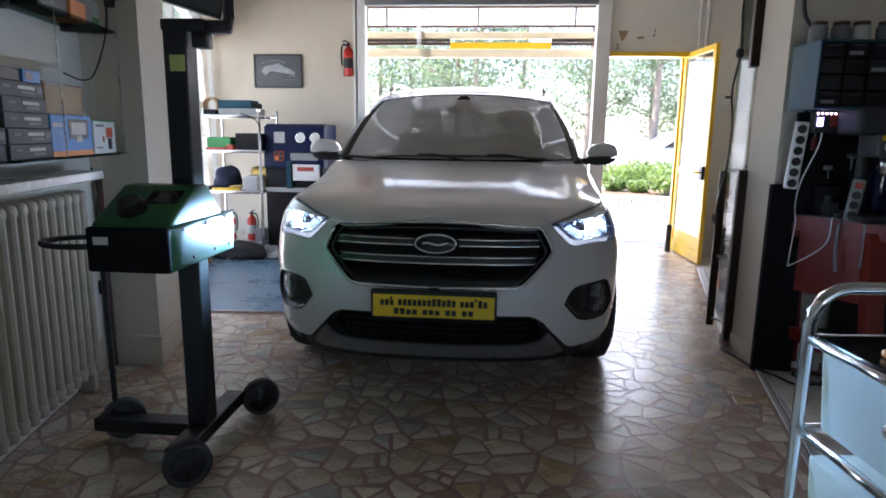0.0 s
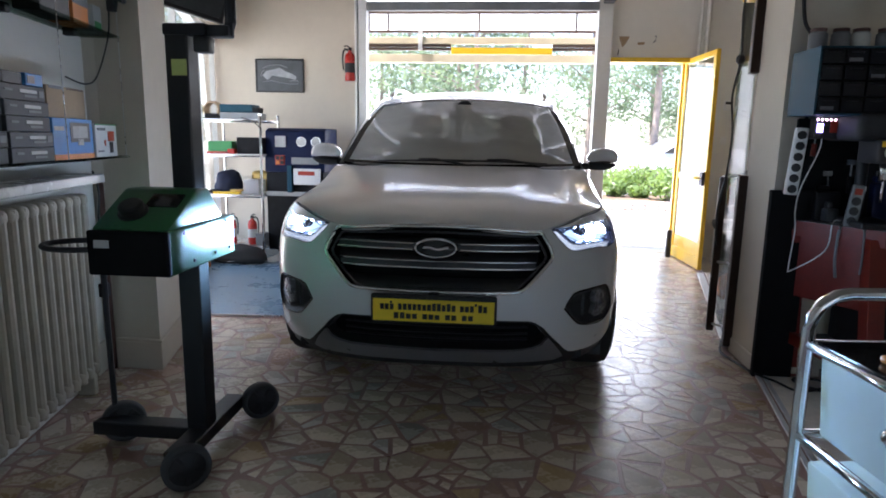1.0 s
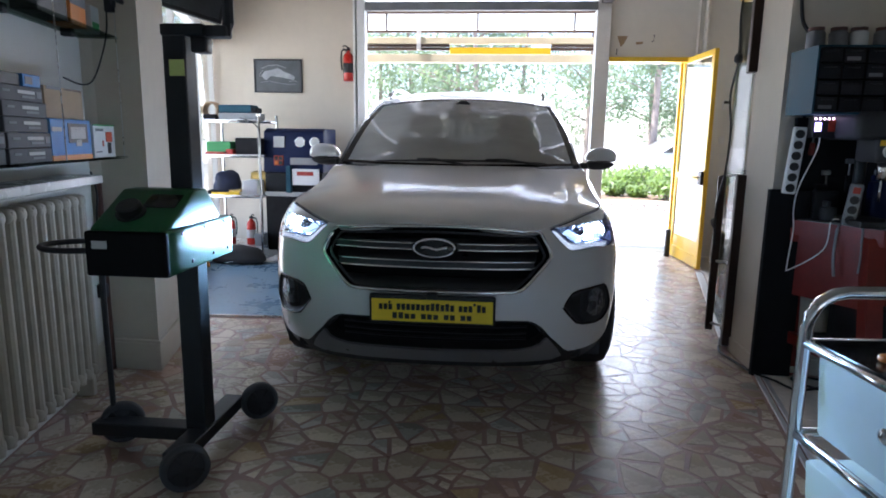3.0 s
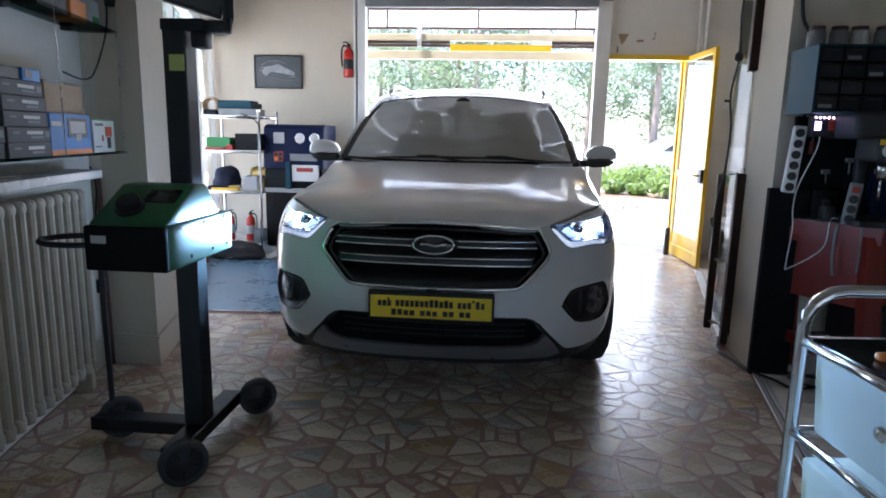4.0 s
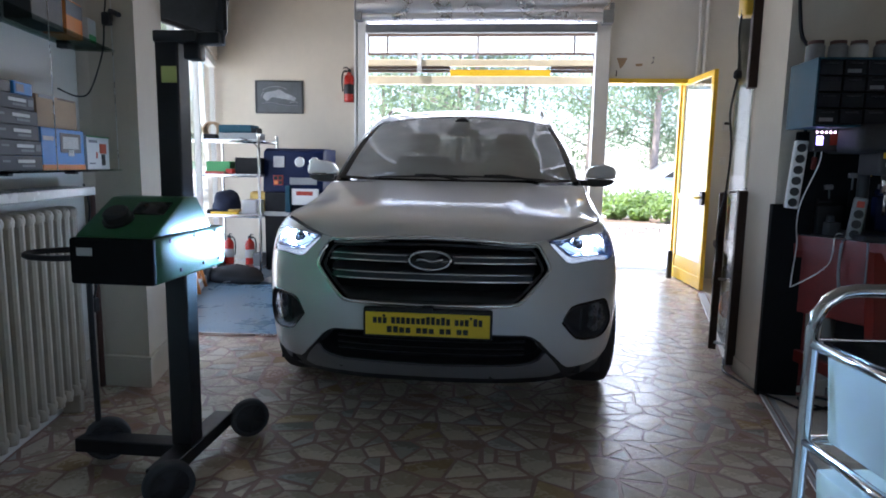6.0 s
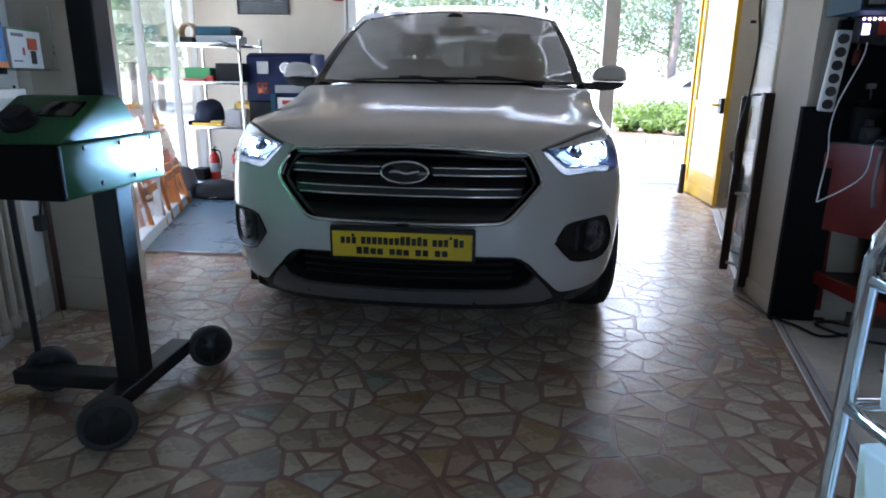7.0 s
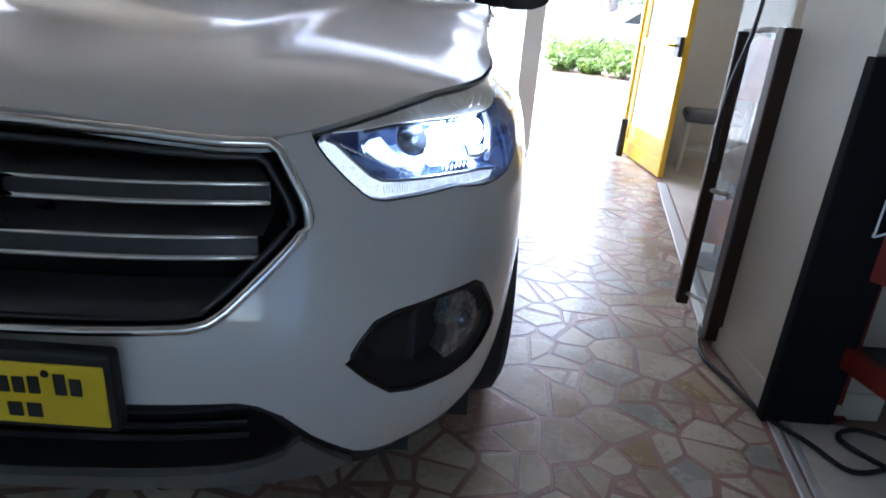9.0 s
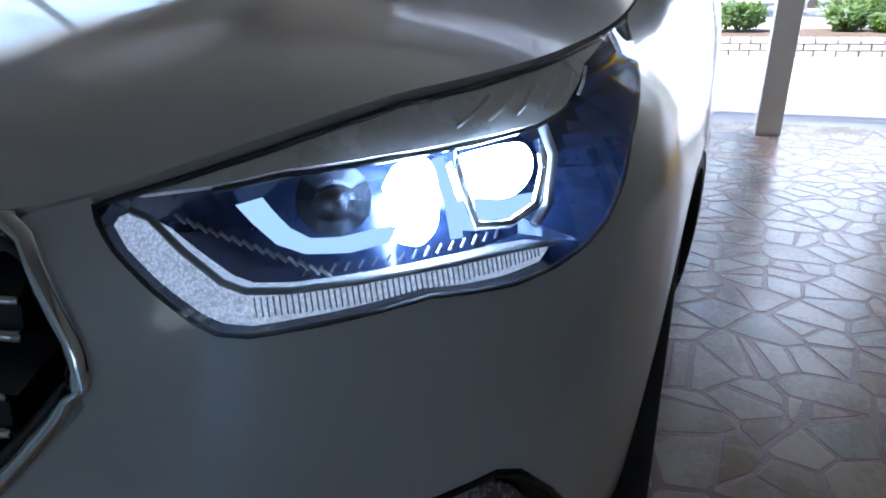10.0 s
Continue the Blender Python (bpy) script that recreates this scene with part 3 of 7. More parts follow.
for x, y, lo, hi in ((-0.096, 0.15, 0.055, 1.03), (-0.006, -0.050, 0.03, 1.05), (-0.006, -0.050, 1.62, 2.45)):
    k, k2 = (0.034, 0.046) if y < 0 else (0.022, 0.022)
    h = part("bar_handle", B(box((x - k, y - k2, lo), (x + k, y + k2, hi), 0.006)), M_DARKWOOD, glass_door, "dark bar handle")
for z in (0.10, 0.50, 1.03):
    part("clamp", B(tube([(-0.096, 0.15, z), (-0.035, 0.05, z + 0.012), (-0.006, -0.03, z)], 0.009, 8), box((-0.022, -0.03, z - 0.012), (0.008, 0.02, z + 0.022), 0.004)), M_ALU, glass_door)
part("foot", B(lathe([(0.03, 0.012), (0.03, 0.05), (0.015, 0.06), (0.0, 0.06)], 16, pose(-0.02, -0.02, 0)), lathe([(0.03, 0.012), (0.03, 0.045), (0.012, 0.06), (0.0, 0.06)], 16, pose(0.055, -0.04, 0))), M_GREYSTEEL, glass_door)

# ---- the car ----


def spline(pts, n):
    out = []
    m = len(pts)
    for i in range(m - 1):
        p0, p1, p2, p3 = pts[max(i - 1, 0)], pts[i], pts[i + 1], pts[min(i + 2, m - 1)]
        for k in range(n):
            t = k / n
            out.append(tuple(0.5 * (2 * b + (c - a) * t + (2 * a - 5 * b + 4 * c - d) * t * t + (3 * b - a - 3 * c + d) * t ** 3) for a, b, c, d in zip(p0, p1, p2, p3)))
    out.append(tuple(pts[-1]))
    return out
def table(v, rows):
    if v <= rows[0][0]:
        return rows[0][1]
    for (a, fa), (b, fb) in zip(rows, rows[1:]):
        if v <= b:
            t = (v - a) / (b - a)
            return fa + (fb - fa) * t
    return rows[-1][1]

def smooth(v, a, b):
    t = min(max((v - a) / (b - a), 0.0), 1.0)
    return t * t * (3 - 2 * t)

def curve_table(rows, n=8):
    return spline(rows, n)

PLAN = spline([(-0.15, -0.052), (0.0, -0.056), (0.15, -0.052), (0.30, -0.040), (0.45, -0.008), (0.561, 0.038), (0.68, 0.125), (0.77, 0.235), (0.828, 0.36), (0.870, 0.54), (0.894, 0.76), (0.906, 1.0), (0.916, 1.6), (0.919, 2.6), (0.912, 3.5), (0.885, 4.0), (0.82, 4.26), (0.62, 4.40), (0.3, 4.44), (0.0, 4.44)], 16)[16:]
ARC = [0.0]
for a, b in zip(PLAN, PLAN[1:]):
    ARC.append(ARC[-1] + math.hypot(b[0] - a[0], b[1] - a[1]))

def plan(s):
    s = min(max(s, 0.0), ARC[-1] - 1e-6)
    lo, hi = 0, len(ARC) - 1
    while hi - lo > 1:
        mid = (lo + hi) // 2
        lo, hi = (mid, hi) if ARC[mid] <= s else (lo, mid)
    t = (s - ARC[lo]) / (ARC[hi] - ARC[lo])
    a, b = PLAN[lo], PLAN[hi]
    return a[0] + (b[0] - a[0]) * t, a[1] + (b[1] - a[1]) * t

FRONT_IN = curve_table([(0.15, 0.17), (0.22, 0.10), (0.28, 0.045), (0.34, 0.012), (0.42, 0.002), (0.50, 0.0), (0.575, 0.004), (0.62, 0.018), (0.68, 0.036), (0.74, 0.050), (0.80, 0.068), (0.84, 0.088), (0.87, 0.115), (0.90, 0.16), (0.94, 0.24)])
SIDE_IN = curve_table([(0.15, 0.10), (0.25, 0.05), (0.35, 0.015), (0.5, 0.0), (0.65, 0.0), (0.75, 0.010), (0.82, 0.028), (0.87, 0.052), (0.91, 0.085), (0.95, 0.125), (1.0, 0.165)])
REAR_IN = curve_table([(0.15, 0.08), (0.25, 0.04), (0.35, 0.015), (0.5, 0.0), (0.75, 0.0), (0.88, 0.018), (0.97, 0.050), (1.03, 0.09), (1.08, 0.135), (1.16, 0.18)])

def body(s, z):
    """A point of the car's outer skin: s metres round the plan from the nose (minus: the other side), z up."""
    a = abs(s)
    x, y = plan(a)
    x1, y1 = plan(a + 0.004)
    x0, y0 = plan(max(a - 0.004, 0))
    tx, ty = x1 - x0, y1 - y0
    d = math.hypot(tx, ty) or 1.0
    nx, ny = -ty / d, tx / d
    w = smooth(a, 0.40, 1.05)
    r = smooth(a, 1.35, 2.3)
    inn = table(z, FRONT_IN) * (1 - w) + table(z, SIDE_IN) * w
    inn = inn * (1 - r) + table(z, REAR_IN) * r
    x, y = x + nx * inn, y + ny * inn
    return (math.copysign(x, s) if s else 0.0, y, z)


def normal(s, z, e=0.003):
    a, b = Vector(body(s - e, z)), Vector(body(s + e, z))
    c, d = Vector(body(s, z - e)), Vector(body(s, z + e))
    return (b - a).cross(d - c).normalized()


def skin(s, z, out=0.0):
    p = Vector(body(s, z))
    return p + normal(s, z) * out if out else p


def inside(p, poly):
    x, y = p
    hit = False
    for (x0, y0), (x1, y1) in zip(poly, poly[1:] + poly[:1]):
        if (y0 > y) != (y1 > y) and x < (x1 - x0) * (y - y0) / (y1 - y0) + x0:
            hit = not hit
    return hit


def edge_gap(p, poly):
    best = 9.0
    for (x0, y0), (x1, y1) in zip(poly, poly[1:] + poly[:1]):
        dx, dy = x1 - x0, y1 - y0
        t = min(max(((p[0] - x0) * dx + (p[1] - y0) * dy) / (dx * dx + dy * dy + 1e-12), 0), 1)
        best = min(best, math.hypot(p[0] - x0 - t * dx, p[1] - y0 - t * dy))
    return best


def fine(poly, step, closed=True):
    out = []
    for a, b in zip(poly, poly[1:] + (poly[:1] if closed else [])):
        n = max(1, math.ceil(math.hypot(b[0] - a[0], b[1] - a[1]) / step))
        out += [(a[0] + (b[0] - a[0]) * k / n, a[1] + (b[1] - a[1]) * k / n) for k in range(n)]
    return out if closed else out + [poly[-1]]


def mirrored(half):
    """A closed outline from its right half, given from the middle line up and round to it again."""
    left = [(-x, y) for x, y in reversed(half) if x > 1e-6]
    return list(half) + left


def sheet(outline, place, holes=(), step=0.03, rim=0.0, rim_to=None, cell=None):
    """Triangles that fill an outline in a plane, set in space by place(a, b); rim: how deep its edges fold in."""
    from mathutils import geometry
    cell = cell or step
    loops = [fine(outline, step)] + [fine(h, step) for h in holes]
    pts, edges = [], []
    for lp in loops:
        n0 = len(pts)
        pts += lp
        edges += [(n0 + i, n0 + (i + 1) % len(lp)) for i in range(len(lp))]
    xs, ys = [p[0] for p in outline], [p[1] for p in outline]
    nx, ny = int((max(xs) - min(xs)) / cell) + 1, int((max(ys) - min(ys)) / cell) + 1
    for i in range(nx + 1):
        for j in range(ny + 1):
            p = (min(xs) + (i + (0.5 if j % 2 else 0)) * cell, min(ys) + j * cell)
            if inside(p, loops[0]) and not any(inside(p, h) for h in loops[1:]) and min(edge_gap(p, lp) for lp in ([outline] + list(holes))) > cell * 0.45:
                pts.append(p)
    v, e, fcs, *_ = geometry.delaunay_2d_cdt([Vector(p) for p in pts], edges, [], 0, 1e-5)
    bm = bmesh.new()
    vs = [bm.verts.new(place(p[0], p[1])) for p in v]
    for t in fcs:
        c = (sum(v[i][0] for i in t) / 3, sum(v[i][1] for i in t) / 3)
        if inside(c, loops[0]) and not any(inside(c, h) for h in loops[1:]):
            bm.faces.new([vs[i] for i in t])
    bmesh.ops.delete(bm, geom=[q for q in bm.verts if not q.link_faces], context="VERTS")
    if rim or rim_to:
        for lp in loops:
            a = [bm.verts.new(place(*p)) for p in lp]
            b = [bm.verts.new(rim_to(*p)) for p in lp] if rim_to else [bm.verts.new(place(*p) - normal(*p) * rim) for p in lp]
            for i in range(len(lp)):
                j = (i + 1) % len(lp)
                bm.faces.new((a[i], a[j], b[j], b[i]))
    return bm


def turned(bm, when):
    if when:
        bmesh.ops.reverse_faces(bm, faces=bm.faces[:])
    return bm


def ribbon(path, place, width, out, n=8, closed=False):
    """A moulding of half-round section that follows a path on the skin."""
    return tube([place(a, b, out) for a, b in path], width, n, closed)


car = empty("suv_car", "white compact crossover car with lit headlamps and a greyed windscreen", "car")
SMAX = ARC[-1] - 0.002
HOODLINE = spline([(0.0, 0.860), (0.14, 0.858), (0.27, 0.852), (0.40, 0.843), (0.47, 0.842), (0.55, 0.853), (0.65, 0.873), (0.72, 0.886), (0.82, 0.902), (0.95, 0.912), (1.1, 0.920), (1.3, 0.931), (1.45, 0.945), (1.7, 0.985), (1.9, 1.03), (2.05, 1.052), (2.6, 1.065), (3.6, 1.085), (4.6, 1.11), (SMAX, 1.13)], 4)
LAMP_LOW = [(0.545, 0.848), (0.549, 0.838), (0.562, 0.820), (0.590, 0.791), (0.617, 0.767), (0.632, 0.758), (0.655, 0.754), (0.72, 0.757), (0.80, 0.762), (0.84, 0.757), (0.88, 0.753), (0.93, 0.755), (0.98, 0.762), (1.02, 0.774), (1.07, 0.800), (1.11, 0.829), (1.2, 0.872), (1.30, 0.918), (1.33, 0.928)]
LAMP_TOP = [(1.325, 0.930), (1.1, 0.917), (0.95, 0.908), (0.82, 0.898), (0.72, 0.882), (0.65, 0.869), (0.58, 0.855)]
GRILLE = [(0.0, 0.583), (0.20, 0.584), (0.345, 0.588), (0.375, 0.594), (0.40, 0.610), (0.46, 0.663), (0.515, 0.715), (0.527, 0.738), (0.522, 0.760), (0.487, 0.828), (0.470, 0.838)]
GRILLE_TOP = [(0.40, 0.838), (0.27, 0.847), (0.14, 0.852), (0.0, 0.854)]
AXLE, AXLE2, WR = 1.495, 4.185, 0.345
arch1 = [(AXLE + 0.375 * math.cos(radians(a)), 0.34 + 0.375 * math.sin(radians(a))) for a in range(178, -4, -10)]
arch2 = [(AXLE2 + 0.375 * math.cos(radians(a)), 0.34 + 0.375 * math.sin(radians(a))) for a in range(178, -4, -10)]
WHITE_LOW = [(0.0, 0.468), (0.25, 0.468), (0.41, 0.464), (0.44, 0.455), (0.475, 0.432), (0.52, 0.385), (0.60, 0.318), (0.635, 0.299), (0.67, 0.294), (0.78, 0.292), (0.865, 0.296), (0.97, 0.312), (1.08, 0.330)]
low = WHITE_LOW + arch1 + [(AXLE + 0.40, 0.33), (AXLE2 - 0.40, 0.33)] + arch2 + [(4.65, 0.40), (SMAX, 0.42)]
up = GRILLE + [(0.50, 0.8475), (0.543, 0.853)] + LAMP_LOW[1:] + [p for p in HOODLINE if p[0] > 1.34]
FOG = [(0.575, 0.510), (0.600, 0.546), (0.622, 0.570), (0.66, 0.580), (0.76, 0.585), (0.845, 0.584), (0.872, 0.570), (0.915, 0.520), (0.942, 0.482), (0.938, 0.460), (0.90, 0.434), (0.86, 0.418), (0.80, 0.414), (0.70, 0.422), (0.655, 0.434), (0.615, 0.468)]
FOGL = [(-a, b) for a, b in FOG]
half = [(0.0, 0.468)] + low[1:] + list(reversed(up))
# the skin is made as two halves that meet on the middle line
for side in (1, -1):
    ol = [(side * a, b) for a, b in half]
    bm = sheet(ol, lambda a, b: skin(a, b), [FOG if side > 0 else FOGL], 0.035, 0.02)
    part("body", bm, M_PAINT, car, "", "auto")

# bonnet
KX = [Vector(body(s, z)) for s, z in HOODLINE if s <= 2.06]


def hood_edge(y):
    for a, b in zip(KX, KX[1:]):
        if y <= b.y:
            t = max((y - a.y) / (b.y - a.y + 1e-9), 0)
            return a.x + (b.x - a.x) * t, a.z + (b.z - a.z) * t
    return KX[-1].x, KX[-1].z


HOOD_MID = curve_table([(0.0, 0.845), (0.035, 0.860), (0.07, 0.880), (0.12, 0.902), (0.22, 0.929), (0.40, 0.962), (0.70, 1.004), (1.0, 1.042), (1.2, 1.064), (1.5, 1.09)])


def hood(x, y):
    xe, ze = hood_edge(y)
    t = min(abs(x) / max(xe, 1e-4), 1.0)
    zc = table(y, HOOD_MID)
    z = zc + (ze - zc) * (t ** 3.0 if y > 0.15 else t ** (1.6 + 1.4 * max(y - 0.04, 0) / 0.11))
    xr = 0.25 + 0.17 * y
    rise = 0.011 * smooth(y, 0.06, 0.45)
    z += rise * (1 - smooth(abs(x), xr - 0.012, xr + 0.06)) * (1 - t ** 6)
    return z


COWL = [(0.0, 1.150), (0.25, 1.165), (0.45, 1.205), (0.62, 1.27), (0.72, 1.335)]
hood_half = [(0.0, KX[0].y)] + [(k.x, k.y) for k in KX[1:] if k.y < 1.345] + list(reversed(COWL))
hood_ol = mirrored([(0.0, KX[0].y + 0.004)] + [(max(x - 0.004, 0.002), y + 0.003) for x, y in hood_half[1:]])
bm = sheet(hood_ol, lambda a, b: Vector((a, b, hood(a, b))), (), 0.03, rim_to=lambda a, b: Vector((a * 0.99, b + 0.01, hood(a, b) - 0.025)))
part("bonnet", bm, M_PAINT, car, "", "auto")

# black inner shell, underside and cladding
part("underbody", B(box((-0.78, 0.35, 0.20), (0.78, 4.2, 0.40)), box((-0.66, 0.16, 0.25), (0.66, 1.2, 0.70)), box((-0.60, 0.35, 0.70), (0.60, 1.2, 0.84))), M_BLACK, car)
clad_half = [(0.0, 0.215), (0.50, 0.215), (0.75, 0.225), (0.93, 0.25), (1.09, 0.30)] + [(a - 0.002, b) for a, b in reversed(WHITE_LOW)]
INTAKE = mirrored([(0.0, 0.328), (0.38, 0.334), (0.44, 0.345), (0.478, 0.372), (0.490, 0.392), (0.455, 0.432), (0.425, 0.450), (0.40, 0.456), (0.25, 0.459), (0.0, 0.459)])
part("cladding", sheet(mirrored(clad_half), lambda a, b: skin(a, b, -0.006), [INTAKE], 0.035, 0.05), M_BLACK, car, "", "auto")
intake = part("lower_intake", sheet(INTAKE, lambda a, b: skin(a, b, -0.055), (), 0.05), M_GRILLE_BACK, car)
for z in (0.36, 0.39, 0.42):
    part("louvre", B(ribbon([(-0.42 + 0.07 * i, z) for i in range(13)], skin, 0.006, -0.045, 6)), M_BLACK, intake)
SKID = mirrored([(0.0, 0.262), (0.30, 0.262), (0.56, 0.266), (0.606, 0.282), (0.574, 0.314), (0.516, 0.370), (0.502, 0.383), (0.490, 0.376), (0.474, 0.354), (0.44, 0.339), (0.38, 0.328), (0.0, 0.322)])
part("skid_plate", sheet(SKID, lambda a, b: skin(a, b, 0.006), (), 0.03, 0.02), M_SATIN, car, "satin silver lower trim", "auto")
for side in (1, -1):
    for ax in (AXLE, AXLE2):
        ring = [(side * (ax + r * math.cos(radians(a))), 0.34 + r * math.sin(radians(a))) for r, seq in ((0.378, range(180, -1, -9)), (0.348, range(0, 181, 9))) for a in seq]
        part("wheel_arch", sheet(ring, lambda a, b: skin(a, b, -0.003), (), 0.05, 0.08), M_BLACK, car, "", "auto")
    sill = [(side * a, b) for a, b in ((AXLE + 0.36, 0.22), (AXLE2 - 0.36, 0.22), (AXLE2 - 0.40, 0.335), (AXLE + 0.40, 0.335))]
    part("sill", sheet(sill, lambda a, b: skin(a, b, 0.004), (), 0.12, 0.05), M_BLACK, car, "", "auto")

# grille
grille = part("grille", sheet(mirrored(GRILLE + GRILLE_TOP), lambda a, b: skin(a, b, -0.075), (), 0.04, rim_to=lambda a, b: skin(a, b, 0.0)), M_GRILLE_BACK, car, "dark grille with silver bars")
gpath = fine(mirrored(GRILLE + GRILLE_TOP), 0.02)
part("surround", B(ribbon(gpath, skin, 0.0085, 0.001, 10, True)), M_CHROME, grille, "chrome surround", True)
inner = [(a * 0.955, 0.716 + (b - 0.716) * 0.90) for a, b in gpath]
part("inner_surround", B(ribbon(inner, skin, 0.006, -0.022, 10, True)), M_GRILLE, grille, "", True)
for z0, z1, h0, h1 in ((0.786, 0.830, 0.468, 0.445), (0.712, 0.756, 0.455, 0.478), (0.603, 0.650, 0.365, 0.425)):
    slope = [(-h0, z0), (h0, z0), (h1, z1), (-h1, z1)]
    part("bar", sheet(slope, lambda a, b, z0=z0, z1=z1: skin(a, b, -0.012 - 0.052 * max((b - z0) / (z1 - z0), 0.0) ** 1.3), (), 0.03, cell=0.015), M_GRILLE, grille, "satin grey sloping grille bar", True)
for zc, hw, gap in ((0.772, 0.468, 0.013), (0.697, 0.455, 0.014)):
    for sx in ((-1, 1) if zc > 0.75 else (0,)):
        x0 = sx * 0.095 if sx else -hw + 0.008
        x1 = sx * hw if sx else hw - 0.008
        face = [(x0, zc - gap), (x1, zc - gap), (x1, zc + gap), (x0, zc + gap)]
        part("bar_face", sheet(face, lambda a, b: skin(a, b, -0.012), (), 0.03, 0.03, cell=0.02), M_DARKTOOL, grille, "", "auto")
        xs = [x0 + (x1 - x0) * k / 20 for k in range(21)]
        part("trim_line", B(ribbon([(x, zc - gap) for x in xs], skin, 0.0052, -0.010, 8)), M_CHROME, grille, "chrome line", True)
        part("trim_line", B(ribbon([(x, zc + gap) for x in xs], skin, 0.0040, -0.010, 6)), M_CHROME, grille, "chrome line", True)
badge = part("badge", B(lathe([(0.0, 0.012), (0.9, 0.012), (0.98, 0.009), (1.0, 0.0), (1.0, -0.03)], 40, Matrix.Translation((0, -0.012, 0.769)) @ pose(0, 0, 0, 78, 0, 0) @ Matrix.Diagonal((0.088, 0.038, 1, 1)))), M_GLOSSBLACK, grille, "dark oval badge", "auto")
part("badge_rim", B(tube([(0.088 * math.cos(a), -0.020 - 0.006 * math.sin(a) * -1.0, 0.769 + 0.038 * math.sin(a)) for a in [2 * math.pi * k / 40 for k in range(40)]], 0.0055, 8, True)), M_CHROME, badge, "chrome rim", True)
part("badge_mark", B(tube([(-0.055 + 0.011 * i, -0.0285, 0.769 + 0.004 * math.sin(i * 0.8)) for i in range(11)], 0.0065, 8)), M_CHROME, badge, "plain chrome raised bar", True)

# number plate with plain bars for its writing
plate = part("number_plate", B(box((-0.268, -0.092, 0.452), (0.268, -0.062, 0.578), 0.008), box((-0.022, -0.097, 0.562), (0.022, -0.06, 0.588), 0.003)), M_BLACK, car, "black plate holder")
part("plate_face", B(box((-0.258, -0.0945, 0.463), (0.258, -0.088, 0.560), 0.002)), M_PLATE, plate, "yellow plate")
rr = random.Random(2)


def plate_row(z, x0, x1, groups, h):
    """One row of small upright bars, a bar a character, with gaps between the groups."""
    n = sum(groups) + 0.7 * (len(groups) - 1)
    pitch = (x1 - x0) / n
    x = x0
    for g in groups:
        for k in range(g):
            hk = h * rr.choice((0.74, 0.80, 0.80, 0.96))
            part("plate_bar", B(box((x + pitch * 0.10, -0.0965, z - h / 2), (x + pitch * 0.86, -0.0925, z - h / 2 + hk), 0.001, 1)), M_INK, plate)
            x += pitch
        x += 0.7 * pitch


plate_row(0.530, -0.228, 0.230, (3, 12, 3, 2), 0.034)
plate_row(0.489, -0.170, 0.172, (4, 3, 2, 2), 0.028)
for x in (-0.18, 0.18):
    part("screw", B(lathe([(0.006, 0), (0.004, 0.003), (0, 0.003)], 10, Matrix.Translation((x, -0.0945, 0.545)) @ pose(0, 0, 0, 90))), M_BLACK, plate)

